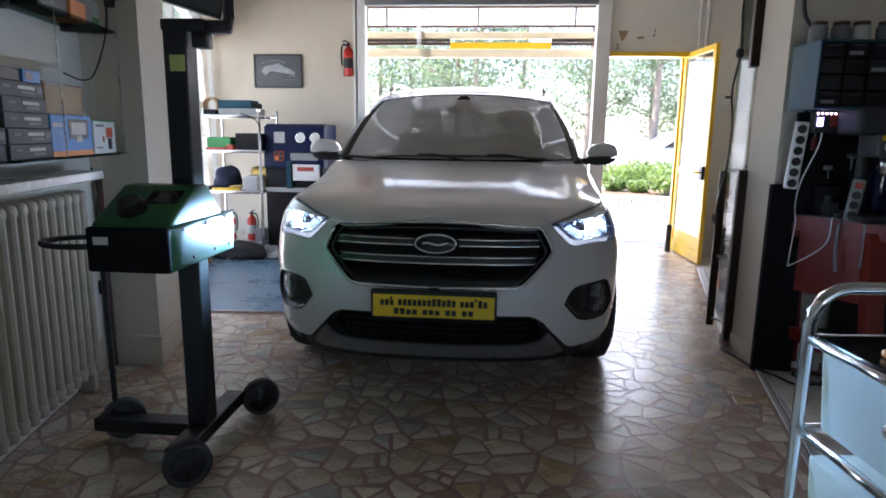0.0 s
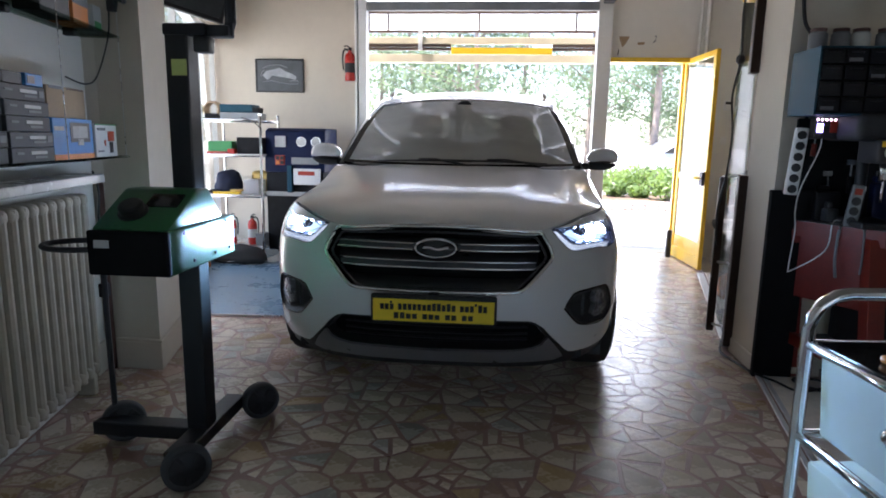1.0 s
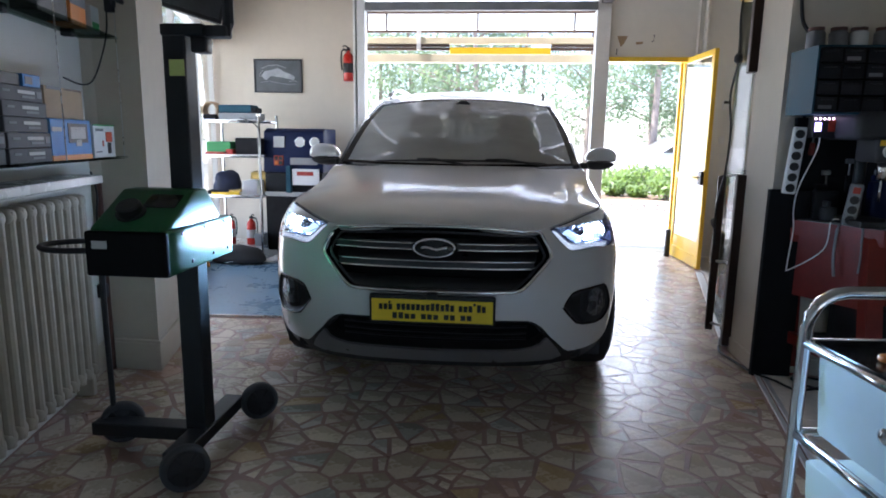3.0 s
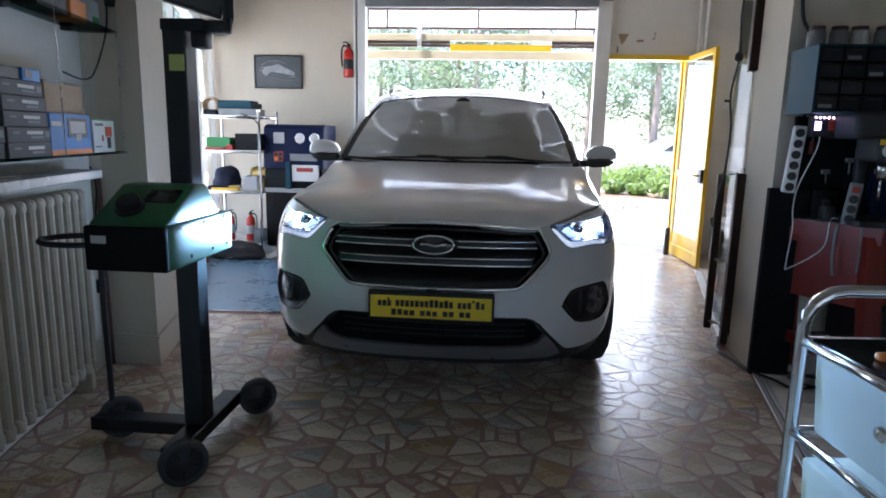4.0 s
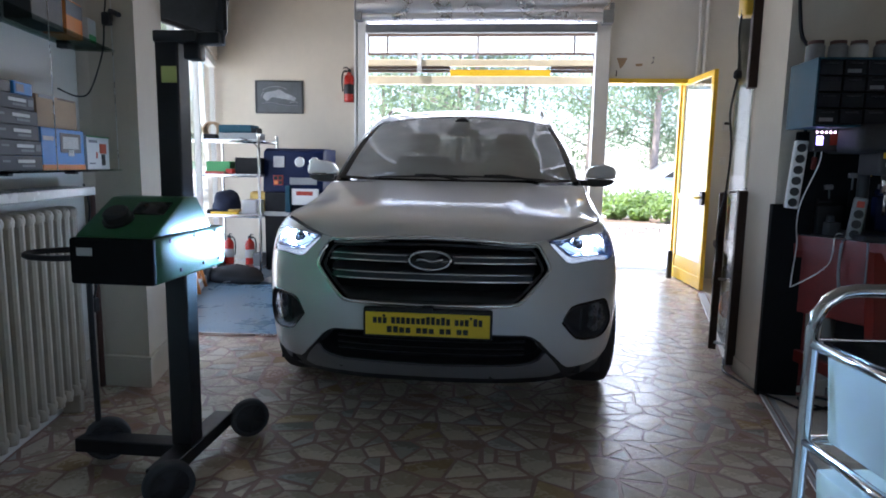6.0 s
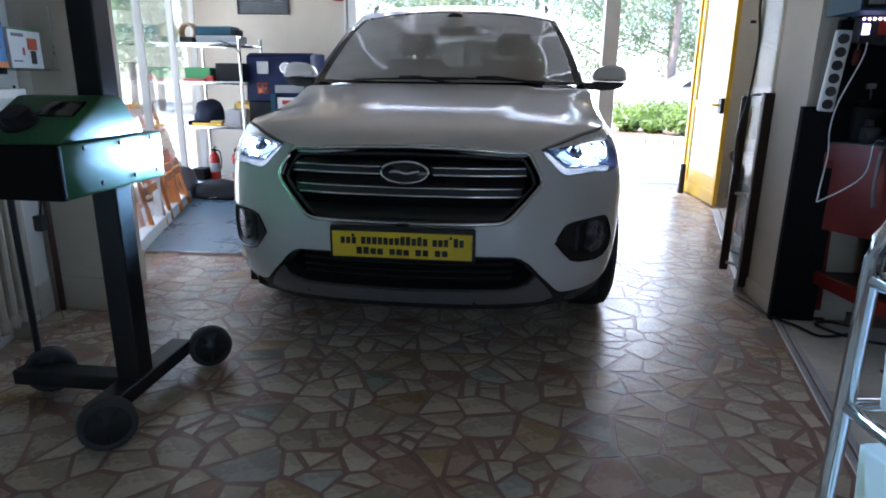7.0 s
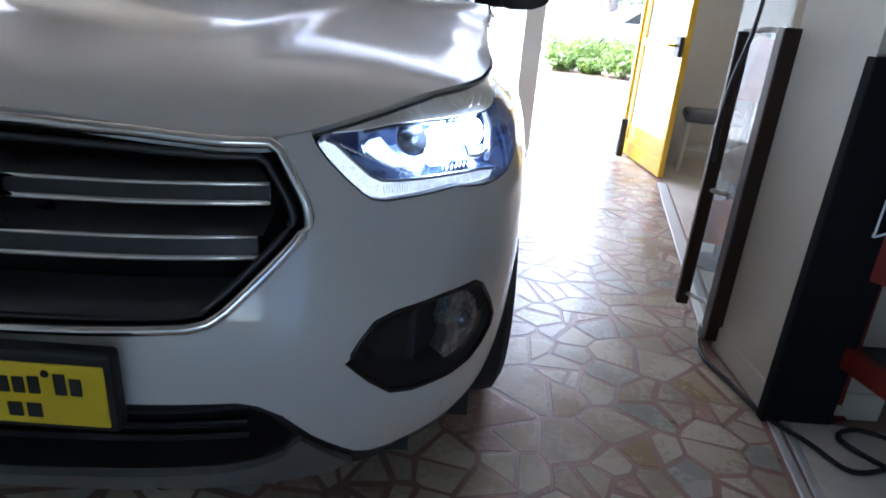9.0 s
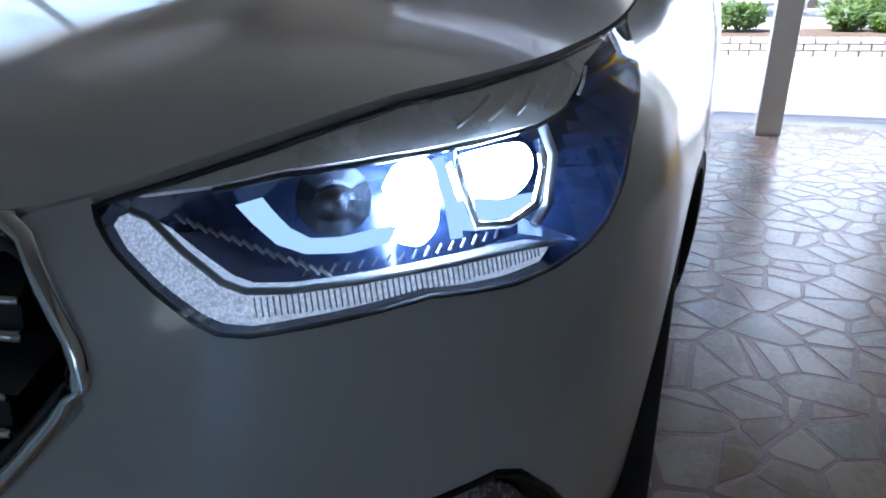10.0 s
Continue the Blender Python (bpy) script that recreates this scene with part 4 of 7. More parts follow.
# lamps
for side in (1, -1):
    def P(a, b, out=0.0, side=side):
        return skin(side * a, b, out)

    lamp = part("headlight", sheet([(a, b) for a, b in LAMP_LOW + LAMP_TOP], lambda a, b: P(a, b, -0.075 * smooth(edge_gap((a, b), LAMP_LOW + LAMP_TOP), 0.0, 0.012) - 0.002), (), 0.022, cell=0.018), M_LAMPHOUSE, car, "lit headlamp in a dark housing", "auto")
    brow = [(0.578, 0.8545), (0.64, 0.858), (0.70, 0.865), (0.79, 0.868), (0.875, 0.870), (0.96, 0.872), (1.0, 0.877), (1.06, 0.893), (1.10, 0.906), (1.22, 0.9235), (1.1, 0.9175), (0.95, 0.9085), (0.82, 0.8985), (0.72, 0.8825), (0.65, 0.8695)]
    part("brow", sheet(brow, lambda a, b: P(a, b, -0.004), (), 0.03, rim_to=lambda a, b: P(a, b, -0.010)), M_BROW, lamp, "pale reflector panel", "auto")
    part("brow_lip", B(ribbon([(0.64, 0.857), (0.70, 0.864), (0.79, 0.867), (0.875, 0.869), (0.96, 0.871), (1.0, 0.876), (1.06, 0.892)], P, 0.0032, -0.010, 6)), M_GLOSSBLACK, lamp, "", True)
    for k in range(6):
        a0 = 0.865 + 0.036 * k
        part("slot", B(ribbon([(a0, 0.8795 + 0.001 * k), (a0 + 0.022, 0.8865 + 0.001 * k), (a0 + 0.052, 0.898 + 0.001 * k)], P, 0.0018, -0.0040, 6)), M_BROW, lamp, "", True)
    drl_out = [(0.551, 0.842), (0.564, 0.822), (0.592, 0.793), (0.619, 0.770), (0.634, 0.762), (0.656, 0.758), (0.72, 0.761), (0.80, 0.766), (0.84, 0.761), (0.88, 0.758), (0.925, 0.759)]
    drl_in = [(0.945, 0.772), (0.90, 0.778), (0.83, 0.781), (0.745, 0.782), (0.69, 0.782), (0.655, 0.785), (0.638, 0.793), (0.61, 0.818), (0.586, 0.842), (0.570, 0.8475)]
    drl = part("running_light", sheet(drl_out + drl_in, lambda a, b: P(a, b, -0.016), (), 0.02, rim_to=lambda a, b: P(a, b, -0.05), cell=0.012), E_DRL, lamp, "lit white running light")
    part("running_light_rim", B(ribbon(list(reversed(drl_in)), P, 0.003, -0.013, 6)), M_SATIN, lamp, "", True)
    for k in range(54):
        q = 0.66 + 0.005 * k
        part("prism_rib", B(ribbon([(q, 0.764), (q, 0.779)], P, 0.0009, -0.0157, 4)), M_CHROME, drl)
    guide = [(0.652, 0.851), (0.664, 0.836), (0.682, 0.817), (0.705, 0.807), (0.745, 0.803), (0.780, 0.806), (0.792, 0.818), (0.778, 0.819), (0.742, 0.8165), (0.712, 0.819), (0.696, 0.829), (0.682, 0.846), (0.676, 0.8555)]
    part("light_guide", sheet(guide, lambda a, b: P(a, b, -0.028), (), 0.02, rim_to=lambda a, b: P(a, b, -0.06)), E_INNER, lamp, "pale blue light guide")
    nrm = normal(side * 0.72, 0.83)
    turn = nrm.to_track_quat("Z", "Y").to_matrix().to_4x4()
    part("reflector", B(lathe([(0.029, -0.022), (0.026, -0.03), (0.016, -0.050), (0.006, -0.056), (0.006, -0.045), (0.0, -0.043)], 24, Matrix.Translation(P(0.738, 0.845)) @ turn)), M_BOWL, lamp, "smoky reflector bowl", True)
    chamber_a = [(0.796, 0.862), (0.806, 0.868), (0.834, 0.869), (0.840, 0.858), (0.836, 0.834), (0.828, 0.812), (0.812, 0.800), (0.800, 0.802), (0.797, 0.822), (0.798, 0.842)]
    chamber_b = [(0.868, 0.866), (0.900, 0.868), (0.935, 0.867), (0.955, 0.862), (0.958, 0.848), (0.945, 0.832), (0.920, 0.822), (0.895, 0.823), (0.876, 0.834), (0.868, 0.850)]
    for q in range(5):
        rq, zq = 0.0275 - 0.0045 * q, -0.0255 - 0.0055 * q
        ringm = Matrix.Translation(P(0.738, 0.845)) @ turn
        part("flute", B(tube([ringm @ Vector((rq * math.cos(t), rq * math.sin(t), zq)) for t in [2 * math.pi * i / 24 for i in range(24)]], 0.0009, 4, True)), M_SATIN, lamp, "", True)
    for q in range(16):
        a0 = 0.700 + 0.0125 * q
        part("rib", B(ribbon([(a0, 0.789), (a0 + 0.006, 0.796)], P, 0.0011, -0.030, 4)), M_SATIN, lamp)
    for ch in (chamber_a, chamber_b):
        pj = part("projector", sheet(spline(ch + ch[:1], 3)[:-1], lambda a, b: P(a, b, -0.026), (), 0.01, rim_to=lambda a, b: P(a, b, -0.06), cell=0.012), E_LAMP, lamp, "glowing projector lens")
    part("bezel", B(ribbon([(0.862, 0.868), (0.860, 0.84), (0.864, 0.806), (0.90, 0.800), (0.938, 0.808), (0.962, 0.838), (0.968, 0.862)], P, 0.0042, -0.020, 6)), M_CHROME, lamp, "bright bezel", True)
    part("bezel", B(ribbon([(0.985, 0.872), (0.982, 0.845), (0.955, 0.805), (0.93, 0.792)], P, 0.005, -0.020, 6)), M_SATIN, lamp, "", True)
    # step and divider glow, standing in for the projectors' light on them
    part("lamp_step", sheet([(0.868, 0.800), (0.90, 0.796), (0.935, 0.802), (0.950, 0.818), (0.92, 0.818), (0.875, 0.828)], lambda a, b: P(a, b, -0.030), (), 0.02, rim_to=lambda a, b: P(a, b, -0.06)), E_INNER, lamp, "lower step that glows blue in place of lamplight on it")
    part("divider", B(ribbon([(0.848, 0.868), (0.848, 0.83), (0.846, 0.798)], P, 0.0055, -0.028, 6)), E_INNER, lamp, "", True)
    for k in range(14):
        q = 0.60 + 0.009 * k
        part("rib", B(ribbon([(q, 0.848 - 0.0042 * k), (q + 0.008, 0.840 - 0.0042 * k)], P, 0.0016, -0.03, 4)), M_SATIN, lamp)
    lens = part("lens", turned(sheet([(a, b) for a, b in LAMP_LOW + LAMP_TOP], lambda a, b: P(a, b, 0.001), (), 0.03), side < 0), G_LENS, lamp, "clear outer lens", True)
    lens.visible_shadow = False
    part("gasket", B(ribbon(fine(LAMP_LOW + LAMP_TOP, 0.02), P, 0.0026, -0.002, 6, True)), M_BLACK, lamp, "black seal", True)
    # fog lamp
    fog = part("fog_lamp", sheet(FOG, lambda a, b: P(a, b, -0.045 * smooth(edge_gap((a, b), FOG), 0.0, 0.035) - 0.002), (), 0.025, cell=0.018), M_BLACK, car, "fog lamp in a black bezel", "auto")
    part("bezel", B(ribbon(fine(FOG, 0.02), P, 0.005, -0.002, 6, True)), M_GLOSSBLACK, fog, "", True)
    fl = [(0.80, 0.435), (0.86, 0.440), (0.90, 0.468), (0.905, 0.500), (0.875, 0.540), (0.84, 0.565), (0.80, 0.560), (0.785, 0.52), (0.80, 0.49), (0.785, 0.455)]
    part("fog_lens", sheet(fl, lambda a, b: P(a, b, -0.018), (), 0.02, rim_to=lambda a, b: P(a, b, -0.045), cell=0.015), M_FOGREF, fog, "faceted fog reflector", "auto")
    fp = part("fog_glass", turned(sheet(fl, lambda a, b: P(a, b, -0.010), (), 0.03), side < 0), G_LENS, fog, "clear fog lens", True)
    fp.visible_shadow = False
    part("fog_bulb", B(lathe([(0.0, 0.012), (0.014, 0.008), (0.02, 0.0), (0.02, -0.02)], 16, Matrix.Translation(P(0.85, 0.50, -0.018)) @ normal(side * 0.85, 0.5).to_track_quat("Z", "Y").to_matrix().to_4x4())), M_BOWL, fog, "", True)
    part("sensor", B(lathe([(0.011, 0.0), (0.009, 0.003), (0, 0.004)], 14, Matrix.Translation(P(0.80, 0.345, 0.0005)) @ normal(side * 0.80, 0.345).to_track_quat("Z", "Y").to_matrix().to_4x4())), M_PAINT, car)

# windscreen, roof and side glass


def lerp3(a, b, t):
    return Vector(a) * (1 - t) + Vector(b) * t


def wind(u, v, out=0.0):
    q = 2 * u - 1
    lo = Vector((0.765 * q, 1.150 + 0.245 * abs(q) ** 2.2, 1.062 + 0.012 * q * q))
    hi = Vector((0.625 * q, 1.93 + 0.13 * q * q, 1.510 - 0.045 * abs(q) ** 2.4))
    p = lerp3(lo, hi, v)
    bulge = math.sin(math.pi * v) * 0.035
    return p + Vector((0, -0.45 * bulge, 0.9 * bulge)) + Vector((0, -0.5, 0.85)) * out


ws = part("windscreen", B(grid(lambda u, v: wind(0.03 + 0.94 * u, 0.02 + 0.94 * v), 30, 16)), G_WIND, car, "greyed windscreen", True)
ws.visible_shadow = False
part("windscreen_band", B(grid(lambda u, v: wind(u, 0.955 + 0.045 * v, 0.002), 30, 2), grid(lambda u, v: wind(u, 0.03 * v, 0.002), 30, 2), grid(lambda u, v: wind(0.03 * u, v, 0.002), 2, 16), grid(lambda u, v: wind(0.97 + 0.03 * u, v, 0.002), 2, 16)), M_GLOSSBLACK, car, "black glass border", True)
part("cowl", B(grid(lambda u, v: Vector((1.46 * (u - 0.5), 1.12 + 0.23 * abs(2 * u - 1) ** 2.2 + 0.06 * v, 1.045 + 0.012 * v)), 24, 3)), M_BLACK, car, "", True)
ROOF = curve_table([(1.90, 1.508), (2.1, 1.555), (2.5, 1.600), (3.0, 1.612), (3.6, 1.585), (4.05, 1.530), (4.25, 1.470)])


def roof(u, v):
    q = 2 * u - 1
    y0 = 1.93 + 0.13 * q * q
    y = y0 + (4.22 - y0) * v
    z = table(y, ROOF) - 0.045 * abs(q) ** 2.4
    xw = 0.625 - 0.03 * smooth(v, 0.5, 1.0)
    return Vector((xw * q, y, z))


part("roof", B(grid(roof, 24, 24)), M_PAINT, car, "", "auto")
for side in (1, -1):
    def belt(y):
        return Vector((side * table(y, [(1.38, 0.775), (1.7, 0.785), (2.6, 0.79), (3.6, 0.77), (4.2, 0.70)]), y, table(y, [(1.38, 1.06), (2.6, 1.072), (3.6, 1.09), (4.3, 1.12)])))

    def sidewall(u, v, out=0.0, side=side):
        lo = belt(1.38 + (4.25 - 1.38) * u)
        hi = roof(1.0 if side > 0 else 0.0, u)
        p = lerp3(lo, hi, v)
        return p + Vector((side * (0.03 * math.sin(math.pi * v) + out), 0, 0))
    part("side_window", turned(B(grid(lambda u, v: sidewall(0.03 + 0.94 * u, 0.04 + 0.88 * v), 30, 8)), side < 0), G_DARK, car, "tinted side glass", True)
    part("roof_edge", B(grid(lambda u, v: sidewall(u, 0.90 + 0.10 * v, 0.004), 30, 2)), M_PAINT, car, "", True)
    part("belt_trim", B(grid(lambda u, v: sidewall(u, -0.02 + 0.075 * v, 0.006), 30, 2)), M_CHROME, car, "", True)
    for u0, u1, m in ((0.0, 0.045, M_PAINT), (0.36, 0.40, M_GLOSSBLACK), (0.66, 0.70, M_GLOSSBLACK), (0.90, 1.0, M_PAINT)):
        part("pillar", B(grid(lambda u, v, u0=u0, u1=u1: sidewall(u0 + (u1 - u0) * u, v, 0.005), 3, 8)), m, car, "", True)
    rail = [roof(0.5 + side * 0.46, 0.05 + 0.80 * k / 14) + Vector((0, 0, 0.012 + 0.034 * min(1, math.sin(math.pi * k / 14) * 2.2))) for k in range(15)]
    part("roof_rail", B(tube(rail, 0.014, 8)), M_CHROME, car, "silver roof rail", True)
    # door mirror
    cap = [(0.832, 1.100), (0.845, 1.150), (0.880, 1.176), (0.935, 1.188), (0.995, 1.182), (1.028, 1.158), (1.036, 1.120), (1.030, 1.092)]
    mir = part("door_mirror", B(prism([(side * a, b) for a, b in cap], 0.115, "y", 1.575, 0.022)), M_PAINT, car, "white door mirror", True)
    under = [(0.845, 1.094), (1.028, 1.089), (1.012, 1.062), (0.960, 1.044), (0.885, 1.040), (0.850, 1.052)]
    part("mirror_base", B(prism([(side * a, b) for a, b in under], 0.105, "y", 1.585, 0.012), prism([(1.60, 1.045), (1.69, 1.045), (1.67, 1.085), (1.61, 1.085)], side * 0.12, "x", side * 0.755, 0.005)), M_BLACK, mir, "black lower shell", "auto")
    part("mirror_glass", B(prism([(side * (0.86 + 0.15 * q), 1.075 + 0.085 * w) for q, w in ((0, 0), (1, 0.05), (1, 0.85), (0.5, 1), (0, 0.9))], 0.004, "y", 1.692)), M_CHROME, mir, "mirror glass")
    part("repeater", B(tube([(side * (0.90 + 0.014 * k), 1.572 + 0.0004 * k * k, 1.098) for k in range(9)], 0.004, 6)), M_BLACK, mir)
for u0, u1, v0, v1 in ((0.17, 0.56, 0.020, 0.045), (0.42, 0.86, 0.055, 0.018)):
    blade = [wind(u0 + (u1 - u0) * k / 10, v0 + (v1 - v0) * k / 10 + 0.012 * math.sin(math.pi * k / 10), 0.012) for k in range(11)]
    wp = part("wiper", B(tube(blade, 0.0055, 6)), M_BLACK, car, "black wiper", True)
    part("wiper_arm", B(tube([wind(u1 - 0.01, 0.0, 0.012), wind((u0 + u1) / 2 + 0.05, (v0 + v1) / 2 + 0.012, 0.024), wind((u0 + u1) / 2 - 0.02, (v0 + v1) / 2 + 0.014, 0.020)], 0.007, 6)), M_BLACK, wp, "", True)
# sheet added for the pale rectangle reflected in the windscreen
paper = part("dash_paper", B(box((-0.10, 1.58, 1.048), (0.16, 1.76, 1.054), 0.002)), M_WHITEPL, car, "pale sheet standing in for the rectangle reflected in the windscreen")
part("rear_screen", turned(B(grid(lambda u, v: lerp3((1.36 * (u - 0.5), 4.44 - 0.3 * (2 * u - 1) ** 2 * 0.3, 1.13), (1.17 * (u - 0.5), 4.24, 1.462 - 0.045 * abs(2 * u - 1) ** 2.4), v), 16, 6)), True), G_DARK, car, "", True)
# cabin
part("dashboard", B(box((-0.70, 1.42, 0.80), (0.70, 1.80, 1.045), 0.05, 3), box((-0.12, 1.62, 1.03), (0.12, 1.66, 1.17), 0.01)), M_BLACK, car)
for x in (-0.37, 0.37):
    seat = part("seat", B(box((x - 0.24, 2.15, 0.50), (x + 0.24, 2.70, 0.68), 0.06, 3), box((x - 0.23, 2.62, 0.62), (x + 0.23, 2.76, 1.24), 0.06, 3, Matrix.Translation((0, 0.0, 0)))), M_SKIN, car, "", "auto")
    part("headrest", B(box((x - 0.13, 2.66, 1.27), (x + 0.13, 2.76, 1.43), 0.04, 3), tube([(x - 0.05, 2.71, 1.2), (x - 0.05, 2.71, 1.3)], 0.008, 6), tube([(x + 0.05, 2.71, 1.2), (x + 0.05, 2.71, 1.3)], 0.008, 6)), M_SKIN, seat, "", "auto")
part("rear_seat", B(box((-0.62, 3.35, 0.55), (0.62, 3.55, 1.20), 0.06, 3)), M_SKIN, car, "", "auto")
sw = Matrix.Translation((0.37, 1.93, 0.98)) @ pose(0, 0, 0, 65, 0, 0)
part("steering_wheel", B(tube([sw @ Vector((0.18 * math.cos(t), 0.18 * math.sin(t), 0)) for t in [2 * math.pi * k / 24 for k in range(24)]], 0.016, 8, True), tube([sw @ Vector((-0.17, 0, 0)), sw @ Vector((0.17, 0, 0))], 0.02, 8)), M_BLACK, car, "", True)
part("inner_mirror", B(box((-0.12, 1.98, 1.37), (0.12, 2.01, 1.43), 0.012)), M_BLACK, car)
part("sensor_housing", B(lathe([(0.0, 0.0), (0.055, 0.0), (0.06, 0.012), (0.05, 0.02)], 20, Matrix.Translation(wind(0.5, 0.87, -0.03)) @ pose(0, 0, 0, 60))), M_BLACK, car)
# wheels
for side in (1, -1):
    for y in (0.85, 3.54):
        wm = Matrix.Translation((side * 0.768, y, WR)) @ pose(0, 0, 0, 0, side * 90, 0)
        wheel = part("wheel", B(lathe([(0.225, -0.10), (0.235, 0.04), (0.245, 0.10)], 32, wm)), M_SATIN, car, "", True)
        part("tyre", B(lathe([(0.225, -0.11), (0.30, -0.115), (0.335, -0.095), (WR, -0.06), (WR, 0.06), (0.335, 0.095), (0.30, 0.115), (0.235, 0.11), (0.225, 0.09)], 40, wm)), M_RUBBER, wheel, "black tyre", "auto")
        spokes = []
        for k in range(5):
            r = wm @ pose(0, 0, 0, 0, 0, 72 * k)
            spokes += [box((0.03, -0.022, 0.055), (0.235, 0.022, 0.088), 0.008, 2, r), box((0.10, -0.05, 0.05), (0.235, -0.03, 0.075), 0.006, 2, r)]
        part("rim", B(*spokes, lathe([(0.06, 0.05), (0.06, 0.095), (0.0, 0.10)], 20, wm)), M_SATIN, wheel, "silver alloy rim", "auto")
        part("brake_disc", B(lathe([(0.15, -0.01), (0.15, 0.01), (0.0, 0.01)], 24, wm)), M_GREYSTEEL, wheel)

# ---- things by the left wall ----


SHELVES = LEFT @ Matrix.Translation((0, 0.345, 0))


def radiator():
    r = empty("radiator", "cream painted cast-iron column radiator", "radiator", SHELVES)
    n = 20
    for k in range(n):
        y = -1.335 + k * 0.0725
        prof = []
        for x in (0.012, -0.045):
            prof += [tube([(x, y, 0.10), (x, y, 0.13), (x, y, 0.90), (x, y, 0.945)], 0.022, 10)]
        part("section", B(*prof, box((-0.070, y - 0.034, 0.10), (0.033, y + 0.034, 0.160), 0.022, 3), box((-0.070, y - 0.034, 0.895), (0.033, y + 0.034, 0.955), 0.024, 3)), M_RADIATOR, r, "", "auto")
    for y in (-1.20, 0.02):
        part("foot", B(box((-0.06, y - 0.02, 0.0), (0.02, y + 0.02, 0.11), 0.006)), M_RADIATOR, r)
    return r


radiator()
ledge = tagged(mesh_ob("wall_ledge", B(box((-0.07, -1.25, 1.003), (0.095, 0.110, 1.042), 0.006)), M_MARBLE), "white marble ledge over the radiator", "ledge")
ledge.matrix_world = SHELVES
pipe = tagged(mesh_ob("heating_pipe", B(tube([(-1.742, 0.352, 0.0), (-1.742, 0.352, 1.0)], 0.014, 10)), M_PIPE, None, True), "rusty brown heating pipe beside the pillar", "pipe")
skirting = structure(mesh_ob("baseboard", B(box((-0.07, 0.58, 0), (-0.058, 0.70, 0.16), 0.004)), M_WALL), "painted skirting", "baseboard")
skirting.matrix_world = LEFT


def cord(name, pts, r, label, m=M_BLACK, category="cable"):
    return tagged(mesh_ob(name, B(tube(spline(pts, 6), r, 6)), m, None, True), label, category)


wall_cord = empty("wall_cable", "thin black cable hanging with a small plug", "cable")
part("wire", B(tube(spline([(-1.66, 0.18, 1.05), (-1.63, 0.17, 0.95), (-1.655, 0.19, 0.80), (-1.635, 0.20, 0.62), (-1.66, 0.20, 0.48)], 6), 0.005, 6)), M_BLACK, wall_cord, "", True)
part("plug", B(box((-1.685, 0.185, 0.43), (-1.645, 0.225, 0.50), 0.006)), M_BLACK, wall_cord)
cord("lead", [(-1.66, 0.05, 1.47), (-1.66, 0.18, 1.45), (-1.70, 0.33, 1.50), (-1.64, 0.345, 1.68), (-1.62, 0.34, 1.83), (-1.60, 0.345, 2.0)], 0.004, "thin grey lead clipped to the wall")


def glass_shelf(z, x1, label):
    sh = empty("glass_shelf", label, "shelf", SHELVES @ Matrix.Translation((0, 0, z)), "glass wall shelves")
    pane = part("pane", B(box((-0.065, -1.2, -0.004), (x1, 0.36, 0.004), 0.002)), G_GREEN, sh, "clear glass shelf")
    for y in (-0.9, -0.35, 0.2):
        part("bracket", B(box((-0.069, y - 0.018, -0.02), (-0.02, y + 0.018, 0.016), 0.004)), M_BLACK, sh)
    return sh


def shelf_wires(sh, drop):
    for y in (-0.95, -0.27, 0.345):
        part("wire", B(tube([(0.112, y, 0.30), (0.112, y, -drop)], 0.0022, 6)), M_ALU, sh, "thin steel hanging wire", True)


glass_shelf(1.115, 0.13, "clear glass wall shelf full of boxes")
shelf_wires(glass_shelf(1.685, 0.12, "clear glass wall shelf with small goods"), 0.566)

def carton(name, lo, hi, m, label, prints=(), category="box", group=""):
    """A carton in the left wall's frame; prints: rectangles (face, a0, b0, a1, b1, material) as shares of a face."""
    w, d, h = (hi[i] - lo[i] for i in range(3))
    c = empty(name, label, category, SHELVES @ Matrix.Translation(lo), group)
    part("body", B(box((0, 0, 0), (w, d, h), 0.003)), m, c)
    for face, a0, b0, a1, b1, pm in prints:
        if face == "front":   # towards the room
            part("print", B(box((w - 0.001, a0 * d, b0 * h), (w + 0.0015, a1 * d, b1 * h))), pm, c)
        else:                 # towards the camera's end
            part("print", B(box((a0 * w, -0.0015, b0 * h), (a1 * w, 0.001, b1 * h))), pm, c)
    return c


rb = random.Random(11)
S1 = 1.1195
for y0, y1, rows in ((-1.25, -0.965, 8), (-0.96, -0.670, 8), (-0.665, -0.365, 5)):
    for k in range(rows):
        j = rb.uniform(-0.010, 0.010)
        lines = [("front", 0.42, 0.52, 0.80, 0.74, M_PALE), ("front", 0.50, 0.24, 0.80, 0.40, M_GREYPRINT), ("front", 0.10, 0.55, 0.26, 0.70, M_GREYPRINT), ("end", 0.15, 0.3, 0.6, 0.6, M_GREYPRINT)]
        if k % 3 == 1:
            lines += [("front", 0.84, 0.3, 0.96, 0.75, M_GREYPRINT)]
        carton("parts_carton", (-0.04, y0 + j * 0.3, S1 + k * 0.0545), (0.095 + j, y1, S1 + k * 0.0545 + 0.0535), M_GREYBOX, "small dark grey parts carton with pale print", lines, group="grey cartons")
carton("carton", (-0.03, -0.63, S1 + 0.273), (0.08, -0.50, S1 + 0.315), M_BLACK, "flat black carton on top of grey ones")
carton("carton", (-0.03, -0.495, S1 + 0.273), (0.088, -0.372, S1 + 0.318), M_BLUEBOX, "flat blue carton on top of grey ones", (("front", 0.1, 0.2, 0.5, 0.8, M_GREYPRINT),))
